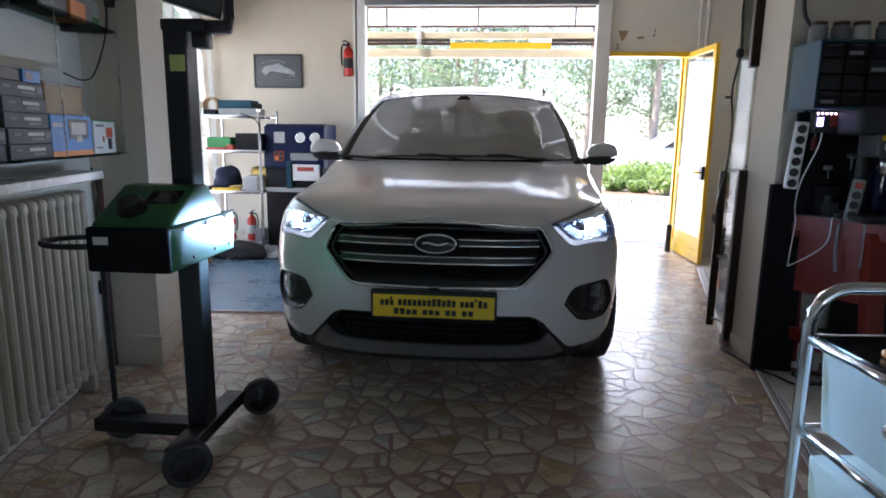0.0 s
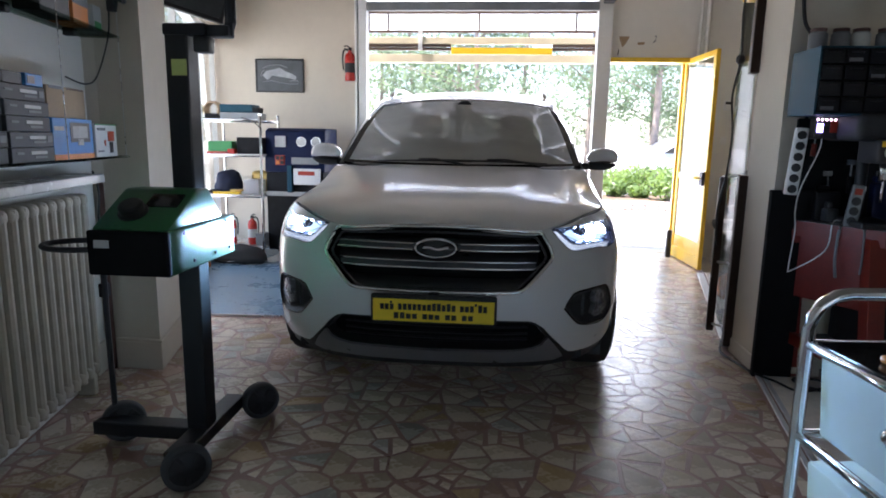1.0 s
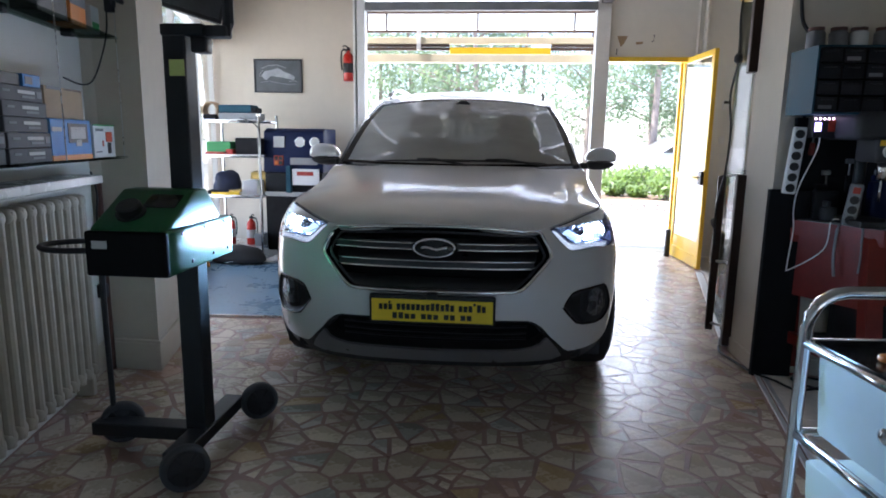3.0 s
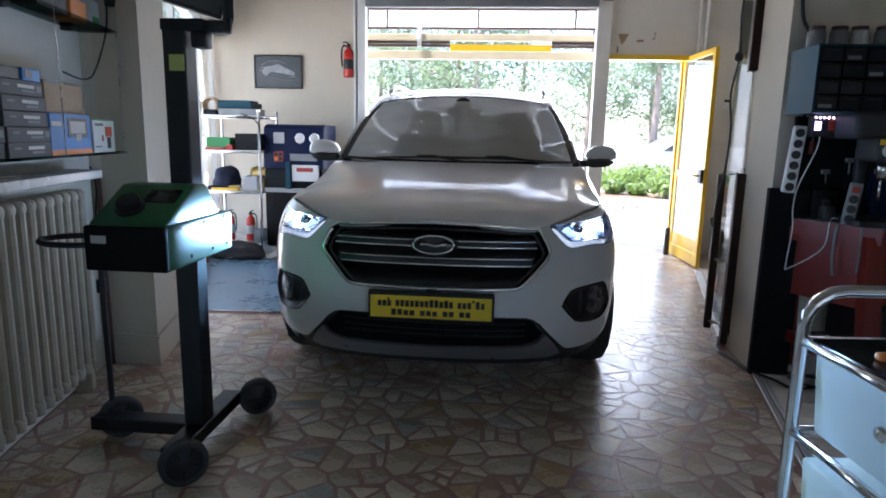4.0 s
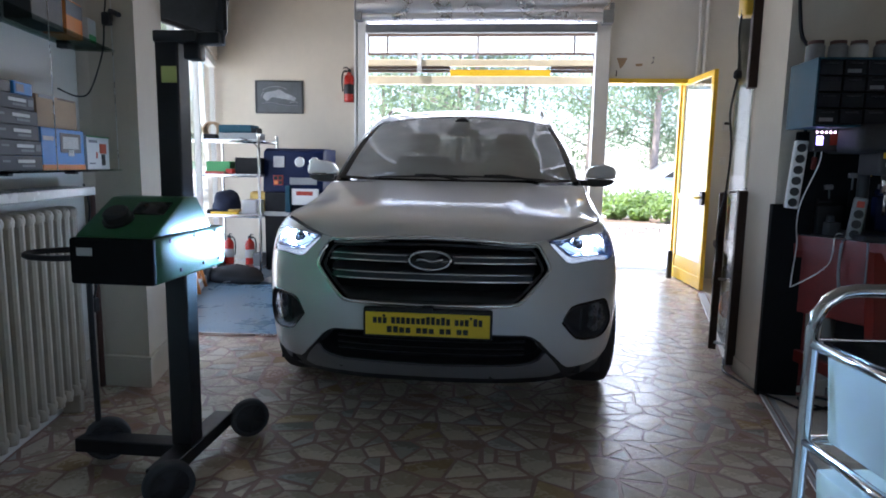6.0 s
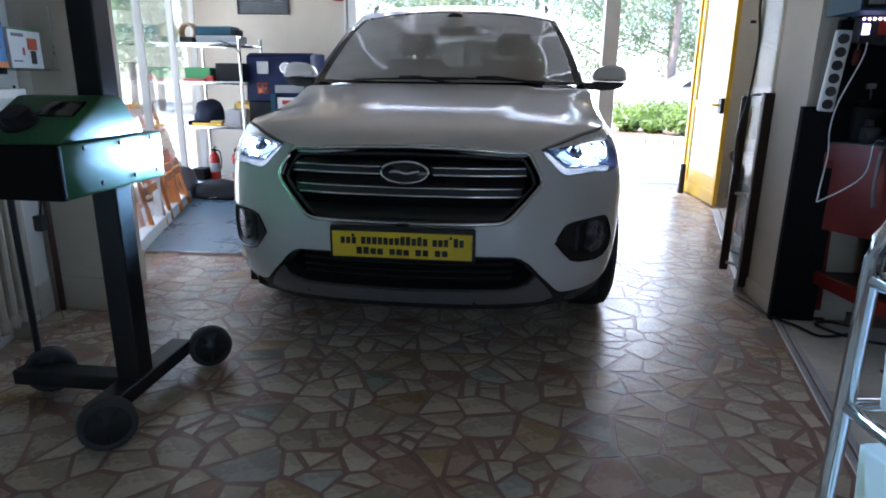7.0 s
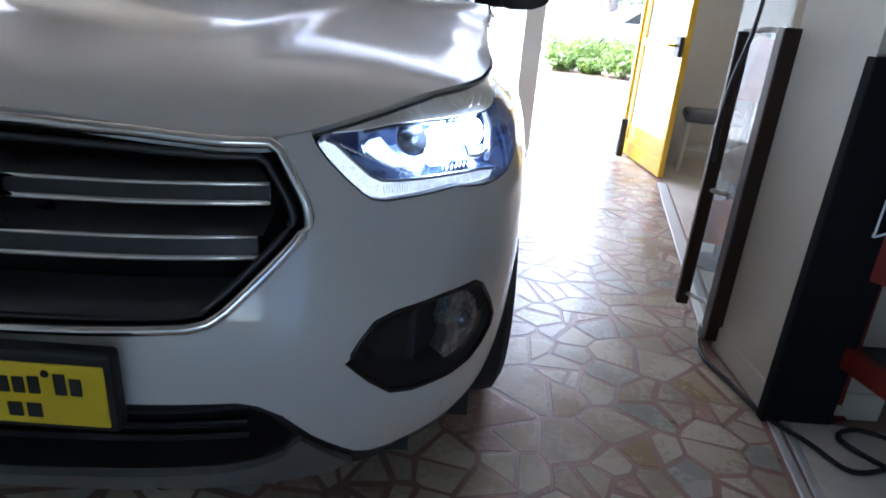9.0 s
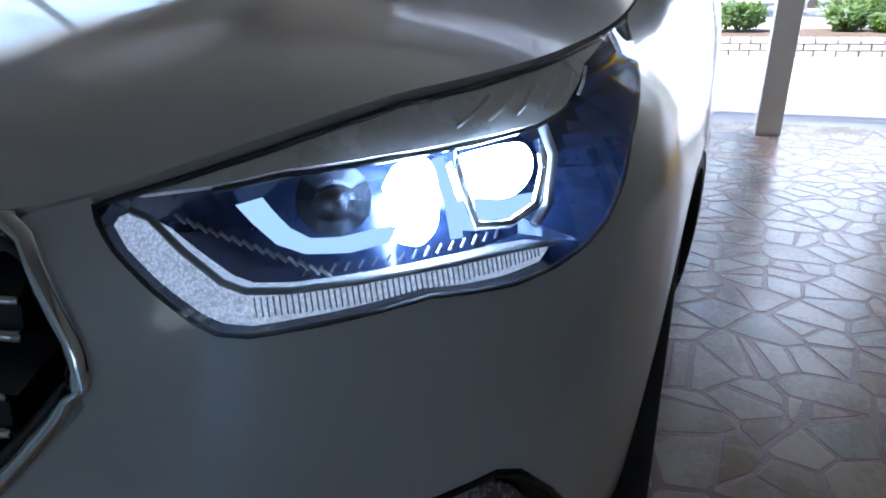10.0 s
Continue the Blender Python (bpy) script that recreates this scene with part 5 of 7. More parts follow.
carton("dashcam_carton", (-0.02, -0.355, S1), (0.10, 0.005, S1 + 0.165), M_BLUEBOX, "blue and orange carton with a picture of a device", (("front", 0.0, 0.0, 1.0, 0.13, M_ORANGE), ("front", 0.40, 0.42, 0.90, 0.90, M_INK), ("front", 0.46, 0.52, 0.84, 0.82, M_PALE), ("front", 0.58, 0.34, 0.72, 0.50, M_PALE), ("front", 0.03, 0.70, 0.25, 0.80, M_PALE), ("end", 0.0, 0.0, 1.0, 0.13, M_ORANGE)))
carton("carton", (-0.03, -0.345, S1 + 0.1655), (0.085, -0.015, S1 + 0.29), M_BROWNBOX, "open plain brown cardboard carton", (("front", 0.5, 0.93, 0.95, 0.985, M_BROWN), ("front", 0.05, 0.90, 0.4, 0.999, M_GREYPRINT)))
carton("gadget_carton", (0.0, 0.03, S1), (0.10, 0.27, S1 + 0.150), M_WHITEPL, "small white carton with a picture of a webcam", (("front", 0.55, 0.48, 0.85, 0.78, M_BAGRED), ("front", 0.62, 0.12, 0.78, 0.46, M_INK), ("front", 0.1, 0.80, 0.45, 0.88, M_GREYPRINT), ("front", 0.38, 0.34, 0.44, 0.52, M_BAGRED), ("front", 0.08, 0.16, 0.34, 0.20, M_GREYPRINT), ("front", 0.0, 0.96, 1.0, 1.0, M_GREENCASE)))
S2 = 1.6895
carton("pouch", (-0.03, -0.30, S2), (0.07, -0.05, S2 + 0.16), M_BLACK, "black plastic case on the glass shelf")
carton("pouch", (-0.03, -0.02, S2), (0.07, 0.13, S2 + 0.15), M_ORANGE, "clear tub of orange and grey parts", (("front", 0.0, 0.55, 1, 0.95, M_GREYPRINT),))
carton("pouch", (-0.02, 0.21, S2), (0.06, 0.30, S2 + 0.12), M_PALE, "small white and green packet", (("front", 0.1, 0.1, 0.9, 0.4, M_GREENCASE),))

# wall screen beyond the pillar
tv = empty("wall_screen", "dark wall-mounted television on a bracket", "television", Matrix.Translation((-1.64, 1.00, 1.96)) @ pose(0, 0, 0, 0, 14, 28))
part("casing", B(box((-0.10, -0.02, -0.02), (0.27, 0.03, 0.42), 0.008)), M_BLACK, tv)
part("screen", B(box((-0.08, -0.023, 0.005), (0.25, -0.019, 0.40))), M_PICTURE, tv)
part("bracket", B(box((0.08, 0.03, 0.10), (0.2, 0.09, 0.25), 0.005), tube([(0.14, 0.07, 0.18), (-0.12, 0.30, 0.20), (-0.20, 0.05, 0.2)], 0.015, 8)), M_BLACK, tv)
holder = tagged(mesh_ob("wall_clamp", B(tube([(-1.60, 0.36, 1.83), (-1.56, 0.30, 1.855), (-1.50, 0.27, 1.83)], 0.012, 8), box((-1.63, 0.33, 1.80), (-1.59, 0.362, 1.86), 0.006)), M_BLACK, None, "auto"), "small black clamp arm on the pillar", "bracket")


# headlamp tester on its wheeled stand
def wheel_small(parent, c, r, rz):
    m = Matrix.Translation(c) @ pose(0, 0, 0, 0, 90, rz)
    w = part("wheel", B(lathe([(r * 0.35, -0.018), (r * 0.78, -0.014), (r * 0.80, 0.014), (r * 0.35, 0.018), (r * 0.2, 0.026), (0.0, 0.026)], 24, m)), M_BLACK, parent, "black castor hub", "auto")
    for k in range(5):
        part("spoke", B(box((0.015, -0.007, -0.02), (r * 0.8, 0.007, 0.02), 0.003, 1, m @ pose(0, 0, 0, 0, 0, 72 * k))), M_RUBBER, w)
    part("tyre", B(lathe([(r * 0.76, -0.020), (r * 0.93, -0.022), (r, -0.015), (r, 0.015), (r * 0.93, 0.022), (r * 0.76, 0.020), (r * 0.76, -0.020)], 28, m)), M_TREAD, w, "grey rubber tread", True)
    return w


tester = empty("headlamp_tester", "green headlamp tester on a black wheeled stand", "headlamp tester", pose(-0.868, -0.43, 0))
part("mast", B(box((-0.041, -0.041, 0.10), (0.041, 0.041, 1.575), 0.006)), M_BLACKPAINT, tester, "black square mast")
part("scale_label", B(box((-0.018, -0.0432, 1.43), (0.036, -0.0405, 1.485))), M_SCALE, tester, "pale green scale label")
part("mast_cap", B(box((-0.045, -0.045, 1.565), (0.11, 0.045, 1.605), 0.006), box((0.055, -0.03, 1.510), (0.11, 0.03, 1.565), 0.008), box((0.108, -0.03, 1.562), (0.185, 0.03, 1.602), 0.008), tube([(0.168, 0.0, 1.575), (0.183, 0.0, 1.61), (0.183, 0.0, 1.85)], 0.020, 8)), M_BLACKPAINT, tester, "black arm with a sighting bracket", "auto")
part("beam", B(box((-0.03, -0.235, 0.062), (0.05, 0.29, 0.115), 0.005)), M_BLACKPAINT, tester)
part("beam", B(box((-0.425, -0.045, 0.062), (-0.031, 0.035, 0.115), 0.005)), M_BLACKPAINT, tester)
for c, r, rz in (((0.072, -0.265, 0.083), 0.083, -50), ((-0.352, 0.045, 0.083), 0.083, -62), ((0.110, 0.315, 0.080), 0.080, -52)):
    wheel_small(tester, c, r, rz)
head = part("head_lower", B(box((-0.185, -0.32, 0.772), (0.088, 0.17, 0.922), 0.010, 3)), M_GREEN, tester, "green moulded optical box", "auto")
part("front_panel", B(box((-0.187, -0.326, 0.774), (0.089, -0.302, 0.921), 0.008)), M_MATTBLACK, head, "black front panel")
part("rating_label", B(box((-0.16, -0.3285, 0.865), (-0.11, -0.3255, 0.89))), M_PALE, head, "pale rating label")
hood_prof = [(-0.318, 0.9225), (-0.11, 1.040), (-0.02, 1.040), (0.085, 0.9225)]
part("head_cover", B(prism(hood_prof, 0.262, "x", -0.178, 0.010)), M_GREEN, head, "green sloping cover", "auto")
sl = Matrix.Translation((-0.045, -0.214, 0.9835)) @ pose(0, 0, 0, 29.3, 0, 0)
part("viewing_recess", B(box((-0.01, 0.01, -0.010), (0.105, 0.085, 0.003), 0.004, 2, sl)), M_GLOSSBLACK, head, "dark viewing window", "auto")
part("knob", B(lathe([(0.048, -0.006), (0.048, 0.006), (0.040, 0.008), (0.040, 0.030), (0.034, 0.036), (0.0, 0.038)], 28, sl @ Matrix.Translation((-0.03, -0.025, 0)))), M_BLACK, head, "black adjusting knob", "auto")
for y, z in ((-0.22, 0.905), (-0.06, 0.905), (0.10, 0.905), (-0.16, 0.80), (0.0, 0.80), (0.12, 0.80)):
    part("bolt", B(lathe([(0.007, 0.0), (0.006, 0.004), (0.0, 0.005)], 10, Matrix.Translation((0.0875, y, z)) @ pose(0, 0, 0, 0, 90, 0))), M_BLACK, head)
loop = [(-0.30 + 0.135 * math.cos(t), -0.18 + 0.10 * math.sin(t), 0.845) for t in [2 * math.pi * k / 28 for k in range(28)]]
part("ring_handle", B(tube(loop, 0.010, 8, True)), M_BLACK, tester, "black ring handle", True)
part("rod", B(tube([(-0.18, 0.0, 0.84), (-0.34, 0.01, 0.84), (-0.372, 0.02, 0.81), (-0.376, 0.025, 0.50), (-0.376, 0.03, 0.10)], 0.011, 8)), M_BLACKPAINT, tester, "thin black rod", "auto")

# ---- things by the rear wall ----
pic = empty("framed_picture", "dark framed photograph of a silver sports car", "picture", pose(-2.19, 4.245, 1.885))
part("frame", B(box((-0.27, -0.022, -0.178), (0.27, 0.0, -0.163)), box((-0.27, -0.022, 0.163), (0.27, 0.0, 0.178)), box((-0.27, -0.022, -0.1625), (-0.255, 0.0, 0.1625)), box((0.255, -0.022, -0.1625), (0.27, 0.0, 0.1625))), M_BLACK, pic)
part("print", B(box((-0.2545, -0.012, -0.1625), (0.2545, -0.004, 0.1625))), M_PICTURE, pic, "dark photographic print")
part("print_shape", B(prism([(-0.19, 0.0), (-0.15, 0.05), (-0.06, 0.065), (0.0, 0.085), (0.07, 0.045), (0.14, 0.02), (0.19, -0.01), (0.18, -0.045), (0.06, -0.02), (-0.08, 0.0), (-0.14, -0.05)], 0.002, "y", -0.0145)), M_SILVERPRINT, pic, "silver car shape")
for k, pts in enumerate((((-0.20, -0.07), (-0.10, -0.055), (0.0, -0.075), (0.12, -0.09), (0.21, -0.085)), ((-0.19, 0.075), (-0.11, 0.11), (0.0, 0.115), (0.09, 0.085)), ((0.12, -0.06), (0.17, -0.05), (0.21, -0.06)), ((-0.21, -0.01), (-0.20, 0.03), (-0.17, 0.06)))):
    part("print_stroke", B(tube([(a, -0.0128, b) for a, b in pts], 0.0035, 5)), M_SILVERPRINT if k else M_GREYPRINT, pic)


def extinguisher(name, m, s, label, group=""):
    e = empty(name, label, "fire extinguisher", m, group)
    k = s
    part("cylinder", B(lathe([(0.0, 0.0), (0.055 * k, 0.0), (0.06 * k, 0.012 * k), (0.06 * k, 0.26 * k), (0.05 * k, 0.30 * k), (0.022 * k, 0.325 * k), (0.02 * k, 0.345 * k), (0.0, 0.345 * k)], 24)), M_REDEXT, e, "red steel cylinder", True)
    part("valve", B(box((-0.018 * k, -0.02 * k, 0.34 * k), (0.018 * k, 0.02 * k, 0.375 * k), 0.004), tube([(0, 0, 0.375 * k), (0.03 * k, -0.03 * k, 0.40 * k), (0.06 * k, -0.05 * k, 0.395 * k)], 0.008 * k, 6), tube([(0.018 * k, 0, 0.355 * k), (0.06 * k, -0.03 * k, 0.365 * k)], 0.006 * k, 6)), M_BLACK, e, "", "auto")
    part("hose", B(tube(spline([(0.015 * k, 0, 0.35 * k), (0.07 * k, 0, 0.34 * k), (0.085 * k, 0, 0.24 * k), (0.075 * k, 0, 0.12 * k)], 5), 0.009 * k, 6)), M_RUBBER, e, "black hose", True)
    part("label_panel", B(lathe([(0.0608 * k, 0.09 * k), (0.0608 * k, 0.20 * k)], 24)), M_PALE if s < 0.9 else M_BLACK, e)
    return e


ext_wall = extinguisher("fire_extinguisher", pose(-1.385, 4.175, 1.83, 0, 0, 200), 0.92, "red fire extinguisher hung on the rear wall")
part("wall_hook", B(box((-0.02, -0.075, 0.28), (0.02, -0.045, 0.34), 0.004)), M_GREYSTEEL, ext_wall)

rack = empty("wire_rack", "chrome four-tier rack loaded with tools", "shelving rack", pose(-2.38, 3.62, 0.0105))
for x in (-0.30, 0.30):
    for y in (-0.28, 0.22):
        part("upright", B(tube([(x, y, 0.0), (x, y, 1.42)], 0.014, 10), lathe([(0.018, 1.41), (0.018, 1.43), (0.0, 1.436)], 10, Matrix.Translation((x, y, 0)))), M_CHROME, rack, "", "auto")
for z in (0.10, 0.62, 1.02, 1.36):
    tier = part("tier", B(box((-0.29, -0.27, z + 0.012), (0.29, 0.21, z + 0.016))), M_ALU, rack)
    for y in (-0.28, -0.12, 0.04, 0.22):
        part("rail", B(tube([(-0.30, y, z), (0.30, y, z)], 0.012, 8)), M_CHROME, tier, "", True)
    for x in (-0.30, 0.0, 0.30):
        part("crossbar", B(tube([(x, -0.28, z), (x, 0.22, z)], 0.010, 8)), M_CHROME, tier, "", True)


def on_rack(name, lo, hi, m, label, category="box", bev=0.006, extra=None):
    ob = tagged(mesh_ob(name, B(box(lo, hi, bev)), m), label, category)
    ob.matrix_world = pose(-2.38, 3.62, 0.0105)
    return ob


on_rack("instrument", (-0.12, -0.24, 1.3765), (0.26, 0.0, 1.44), M_GREYSTEEL, "flat dark grey instrument on the rack")
on_rack("drill_case", (-0.14, -0.2, 1.4405), (0.20, 0.0, 1.52), M_TEALBOX, "blue power-tool case on the rack", "case", 0.012)
on_rack("tool_case", (-0.27, -0.22, 1.0365), (-0.02, 0.05, 1.16), M_GREENCASE, "green plastic tool case on the rack", "case", 0.010)
on_rack("charger", (0.02, -0.2, 1.0365), (0.28, 0.1, 1.20), M_TOOLBLACK, "black battery charger with an open grille", "charger", 0.008)
on_rack("paper_stack", (-0.26, -0.27, 1.0365), (-0.06, -0.225, 1.06), M_RED, "red and pale papers on the rack", "papers", 0.003)
on_rack("clear_tub", (0.08, -0.22, 0.6365), (0.24, -0.02, 0.78), M_DRAWER, "translucent plastic tub on the rack", "tub", 0.012)
on_rack("yellow_folder", (-0.22, -0.26, 0.6365), (0.06, -0.22, 0.66), M_YELLOW, "yellow folder on the rack", "folder", 0.003)
on_rack("olive_bag", (0.06, 0.02, 0.6365), (0.28, 0.2, 0.86), M_BRASS, "olive canvas bag on the rack", "bag", 0.04)


def lump(name, c, s, m, label, category, seed):
    bm = bmesh.new()
    bmesh.ops.create_icosphere(bm, subdivisions=3, radius=1)
    for v in bm.verts:
        k = 1 + 0.28 * noise.noise(v.co * 1.7 + Vector((seed, 0, 0)))
        v.co = Vector((v.co.x * s[0] * k, v.co.y * s[1] * k, max(v.co.z * k, -0.55) * s[2]))
    ob = tagged(mesh_ob(name, bm, m, None, True), label, category)
    ob.matrix_world = Matrix.Translation(c)
    return ob


lump("jacket", (-2.52, 3.55, 0.735), (0.15, 0.14, 0.14), M_FABRIC, "crumpled dark blue work jacket on the rack", "jacket", 3)
for dx in (-0.10, 0.12):
    extinguisher("fire_extinguisher", pose(-2.38 + dx, 3.50, 0.127), 0.78, "red fire extinguisher standing on the rack", "extinguishers on the rack")
lump("floor_bag", (-2.24, 3.12, 0.070), (0.26, 0.12, 0.11), M_RUBBER, "slack dark tool bag lying on the floor", "bag", 7)
lump("waste_bag", (-2.62, 3.10, 0.13), (0.14, 0.14, 0.22), M_GREYCUSH, "dark grey bag standing by the rack", "bag", 9)

def crumpled(name, c, w, d, m, label, category, seed):
    r = random.Random(seed)
    ph = [r.uniform(0, 6) for _ in range(4)]
    bm = B(grid(lambda u, v: Vector(((u - 0.5) * w, (v - 0.5) * d, 0.012 + 0.012 * math.sin(7 * u + ph[0]) * math.cos(5 * v + ph[1]) + 0.006 * math.sin(19 * u + 11 * v + ph[2]))), 18, 10))
    ob = tagged(mesh_ob(name, bm, m, None, True), label, category)
    ob.matrix_world = Matrix.Translation(c) @ pose(0, 0, 0, 0, 0, r.uniform(-25, 25))
    return thicken(ob, 0.004)


coil = tagged(mesh_ob("hose_coil", B(*[tube([(-2.60 + 0.075 * math.cos(t) + 0.01 * k, 3.42 + 0.02 * k, 1.475 + 0.075 * math.sin(t)) for t in [2 * math.pi * i / 24 for i in range(24)]], 0.011, 6, True) for k in range(3)]), M_BROWNBOX, None, True), "beige hose coiled on the rack end", "hose")
for k, (x, z, w, h, m, lab) in enumerate(((-0.28, 1.3765, 0.13, 0.05, M_TOOLBLACK, "black meter on the rack"), (0.21, 1.4405, 0.06, 0.05, M_TOOLBLACK, "small black box on the rack"), (-0.06, 1.0365, 0.07, 0.05, M_REDEXT, "red pliers case on the rack"), (-0.27, 0.6365, 0.10, 0.04, M_TOOLBLACK, "flat black tin on the rack"), (-0.05, 0.6610, 0.12, 0.022, M_BRASS, "yellowed booklet on the rack"), (-0.27, 0.1165, 0.12, 0.11, M_TOOLBLACK, "dark can crate on the rack"), (0.20, 0.1165, 0.09, 0.13, M_GREYSTEEL, "grey oil can on the rack"))):
    on_rack("rack_item", (x, -0.24 - 0.001 * k, z), (x + w, -0.10, z + h), m, lab, "tool", 0.006)
lead_r = cord("rack_cable", [(-2.26, 3.33, 1.40), (-2.14, 3.325, 1.36), (-2.07, 3.33, 1.28), (-2.10, 3.34, 1.18), (-2.06, 3.34, 1.10)], 0.006, "black cable hanging from the rack")
crumpled("newspaper", (-2.12, 3.16, 0.0205), 0.46, 0.24, M_PALE, "crumpled newspaper on the vinyl floor", "newspaper", 5)
crumpled("newspaper", (-1.86, 3.24, 0.0205), 0.30, 0.20, M_PALE, "crumpled newspaper on the vinyl floor", "newspaper", 6)
mach = empty("service_machine", "navy blue air-conditioning service machine with gauges", "service machine", pose(-1.80, 3.72, 0.0105))
part("cabinet", B(box((-0.30, -0.22, 0.06), (0.30, 0.28, 0.86), 0.02)), M_TOOLBLACK, mach, "dark lower cabinet", "auto")
part("control_panel", B(prism([(-0.22, 0.8605), (0.28, 0.8605), (0.28, 1.30), (-0.10, 1.30), (-0.18, 1.27)], 0.62, "x", -0.31, 0.012)), M_NAVY, mach, "navy control panel", "auto")
for x in (0.07, 0.22):
    g = part("gauge", B(lathe([(0.05, 0), (0.05, 0.012), (0.043, 0.014), (0.0, 0.014)], 24, Matrix.Translation((x, -0.189, 1.165)) @ pose(0, 0, 0, 82))), M_PALE, mach, "round white gauge", "auto")
    part("gauge_rim", B(tube([(Matrix.Translation((x, -0.200, 1.165)) @ pose(0, 0, 0, 82)) @ Vector((0.048 * math.cos(t), 0.048 * math.sin(t), 0)) for t in [2 * math.pi * k / 20 for k in range(20)]], 0.006, 6, True)), M_CHROME, g, "", True)
part("display", B(box((-0.20, -0.208, 1.11), (-0.09, -0.19, 1.22), 0.004), ), M_PALE, mach, "pale display")
part("button_pad", B(box((-0.20, -0.218, 0.93), (-0.10, -0.20, 1.03), 0.006)), M_RED, mach, "red and black button pad")
for k in range(4):
    part("button", B(box((-0.19 + 0.045 * (k % 2), -0.2215, 0.94 + 0.045 * (k // 2)), (-0.155 + 0.045 * (k % 2), -0.2175, 0.975 + 0.045 * (k // 2)), 0.003)), M_BLACK if k else M_ORANGE, mach)
part("pale_band", B(box((-0.298, -0.226, 0.62), (0.298, -0.2205, 0.665), 0.002)), M_PALE, mach, "pale lettering band")
part("side_holder", B(box((-0.06, -0.275, 0.66), (-0.01, -0.2265, 0.93), 0.004)), M_TEALBOX, mach, "teal document holder")
part("name_strip", B(box((-0.03, -0.222, 0.94), (0.25, -0.212, 1.01), 0.003)), M_GREYSTEEL, mach, "grey strip")
part("front_tray", B(box((0.0, -0.262, 0.74), (0.27, -0.2205, 0.90), 0.004)), M_WHITEPL, mach, "white front cover with a coloured strip")
part("cover_bar", B(box((0.05, -0.2645, 0.835), (0.22, -0.2615, 0.875))), M_RED, mach)
for x in (-0.25, 0.25):
    part("castor", B(lathe([(0.03, -0.014), (0.03, 0.014), (0.0, 0.014)], 16, Matrix.Translation((x, 0.0, 0.03)) @ pose(0, 0, 0, 0, 90, 0)), box((x - 0.02, -0.02, 0.03), (x + 0.02, 0.02, 0.062))), M_RUBBER, mach)


def folding_chair(m):
    c = empty("folding_chair", "folded varnished wooden chair leaning on the glass", "chair", m, "folded wooden chairs")
    for x in (-0.20, 0.20):
        part("rear_leg", B(box((x - 0.018, -0.012, 0.0), (x + 0.018, 0.016, 0.90), 0.005)), M_WOOD, c)
        part("front_leg", B(box((x * 0.80 - 0.016, -0.055, 0.0), (x * 0.80 + 0.016, -0.028, 0.70), 0.005)), M_WOOD, c)
    for z0, z1 in ((0.80, 0.88), (0.68, 0.71), (0.20, 0.23)):
        part("rail", B(box((-0.1815, -0.008, z0), (0.1815, 0.012, z1), 0.004)), M_WOOD, c)
    for k in range(5):
        part("seat_slat", B(box((-0.143, -0.070, 0.28 + k * 0.075), (0.143, -0.056, 0.335 + k * 0.075), 0.004)), M_WOOD, c)
    return c


chair = folding_chair(Matrix.Translation((-2.30, 2.34, 0.0105)) @ pose(0, 0, 0, -10, 0, 106))
for p in ((-2.16, 1.86), (-2.40, 2.66)):
    copy_thing(chair, Matrix.Translation((*p, 0.0105)) @ pose(0, 0, 0, -10 if p[1] < 2 else -13, 0, 106))

# ---- side room ----
stool = empty("stool", "grey cushioned stool with a white metal frame", "stool", pose(2.62, 3.78, 0.0065, 0, 0, -15))
part("cushion", B(box((-0.20, -0.16, 0.38), (0.20, 0.16, 0.46), 0.03, 3)), M_GREYCUSH, stool, "grey vinyl cushion", "auto")
for x in (-0.16, 0.16):
    for y in (-0.12, 0.12):
        part("leg", B(tube([(x * 1.1, y * 1.1, 0.0), (x, y, 0.38)], 0.012, 8)), M_WHITEPL, stool, "", True)
part("shelf", B(box((-0.17, -0.13, 0.18), (0.17, 0.13, 0.192), 0.003)), M_WHITEPL, stool)
thermo = empty("thermostat", "small white wall thermostat", "thermostat", pose(2.60, 4.247, 1.62))
part("case", B(box((-0.035, -0.028, -0.05), (0.035, 0.0, 0.05), 0.006)), M_WHITEPL, thermo)
part("display", B(box((-0.026, -0.030, 0.012), (0.026, -0.027, 0.04))), M_INK, thermo)
switch = tagged(mesh_ob("light_switch", B(box((2.56, 4.23, 1.22), (2.62, 4.249, 1.30), 0.004), box((2.575, 4.222, 1.235), (2.605, 4.231, 1.285), 0.003)), M_WHITEPL), "white light switch on the cream wall", "switch")
conduit = structure(mesh_ob("trim_conduit", B(box((2.24, 4.225, 1.36), (3.3, 4.248, 1.375)), tube([(2.26, 4.21, 0.0), (2.26, 4.21, 3.0)], 0.016, 8), tube([(2.33, 4.20, 2.0), (2.33, 4.20, 3.0)], 0.022, 8)), M_WALLW), "painted pipes on the wall", "pipe")
for k, (x, y, z, m, lab, s) in enumerate(((1.945, 1.85, 0.21, M_ORANGE, "orange tool bag hanging on a stand behind the glass", (0.10, 0.09, 0.125)), (1.938, 1.85, 0.85, M_BAGRED, "red cloth bag hanging on a stand behind the glass", (0.095, 0.08, 0.16)), (1.972, 1.86, 0.47, M_BROWNBOX, "brown pouch hanging on a stand behind the glass", (0.08, 0.07, 0.10)))):
    lump("tool_bag", (x, y, z), s, m, lab, "bag", 20 + k)

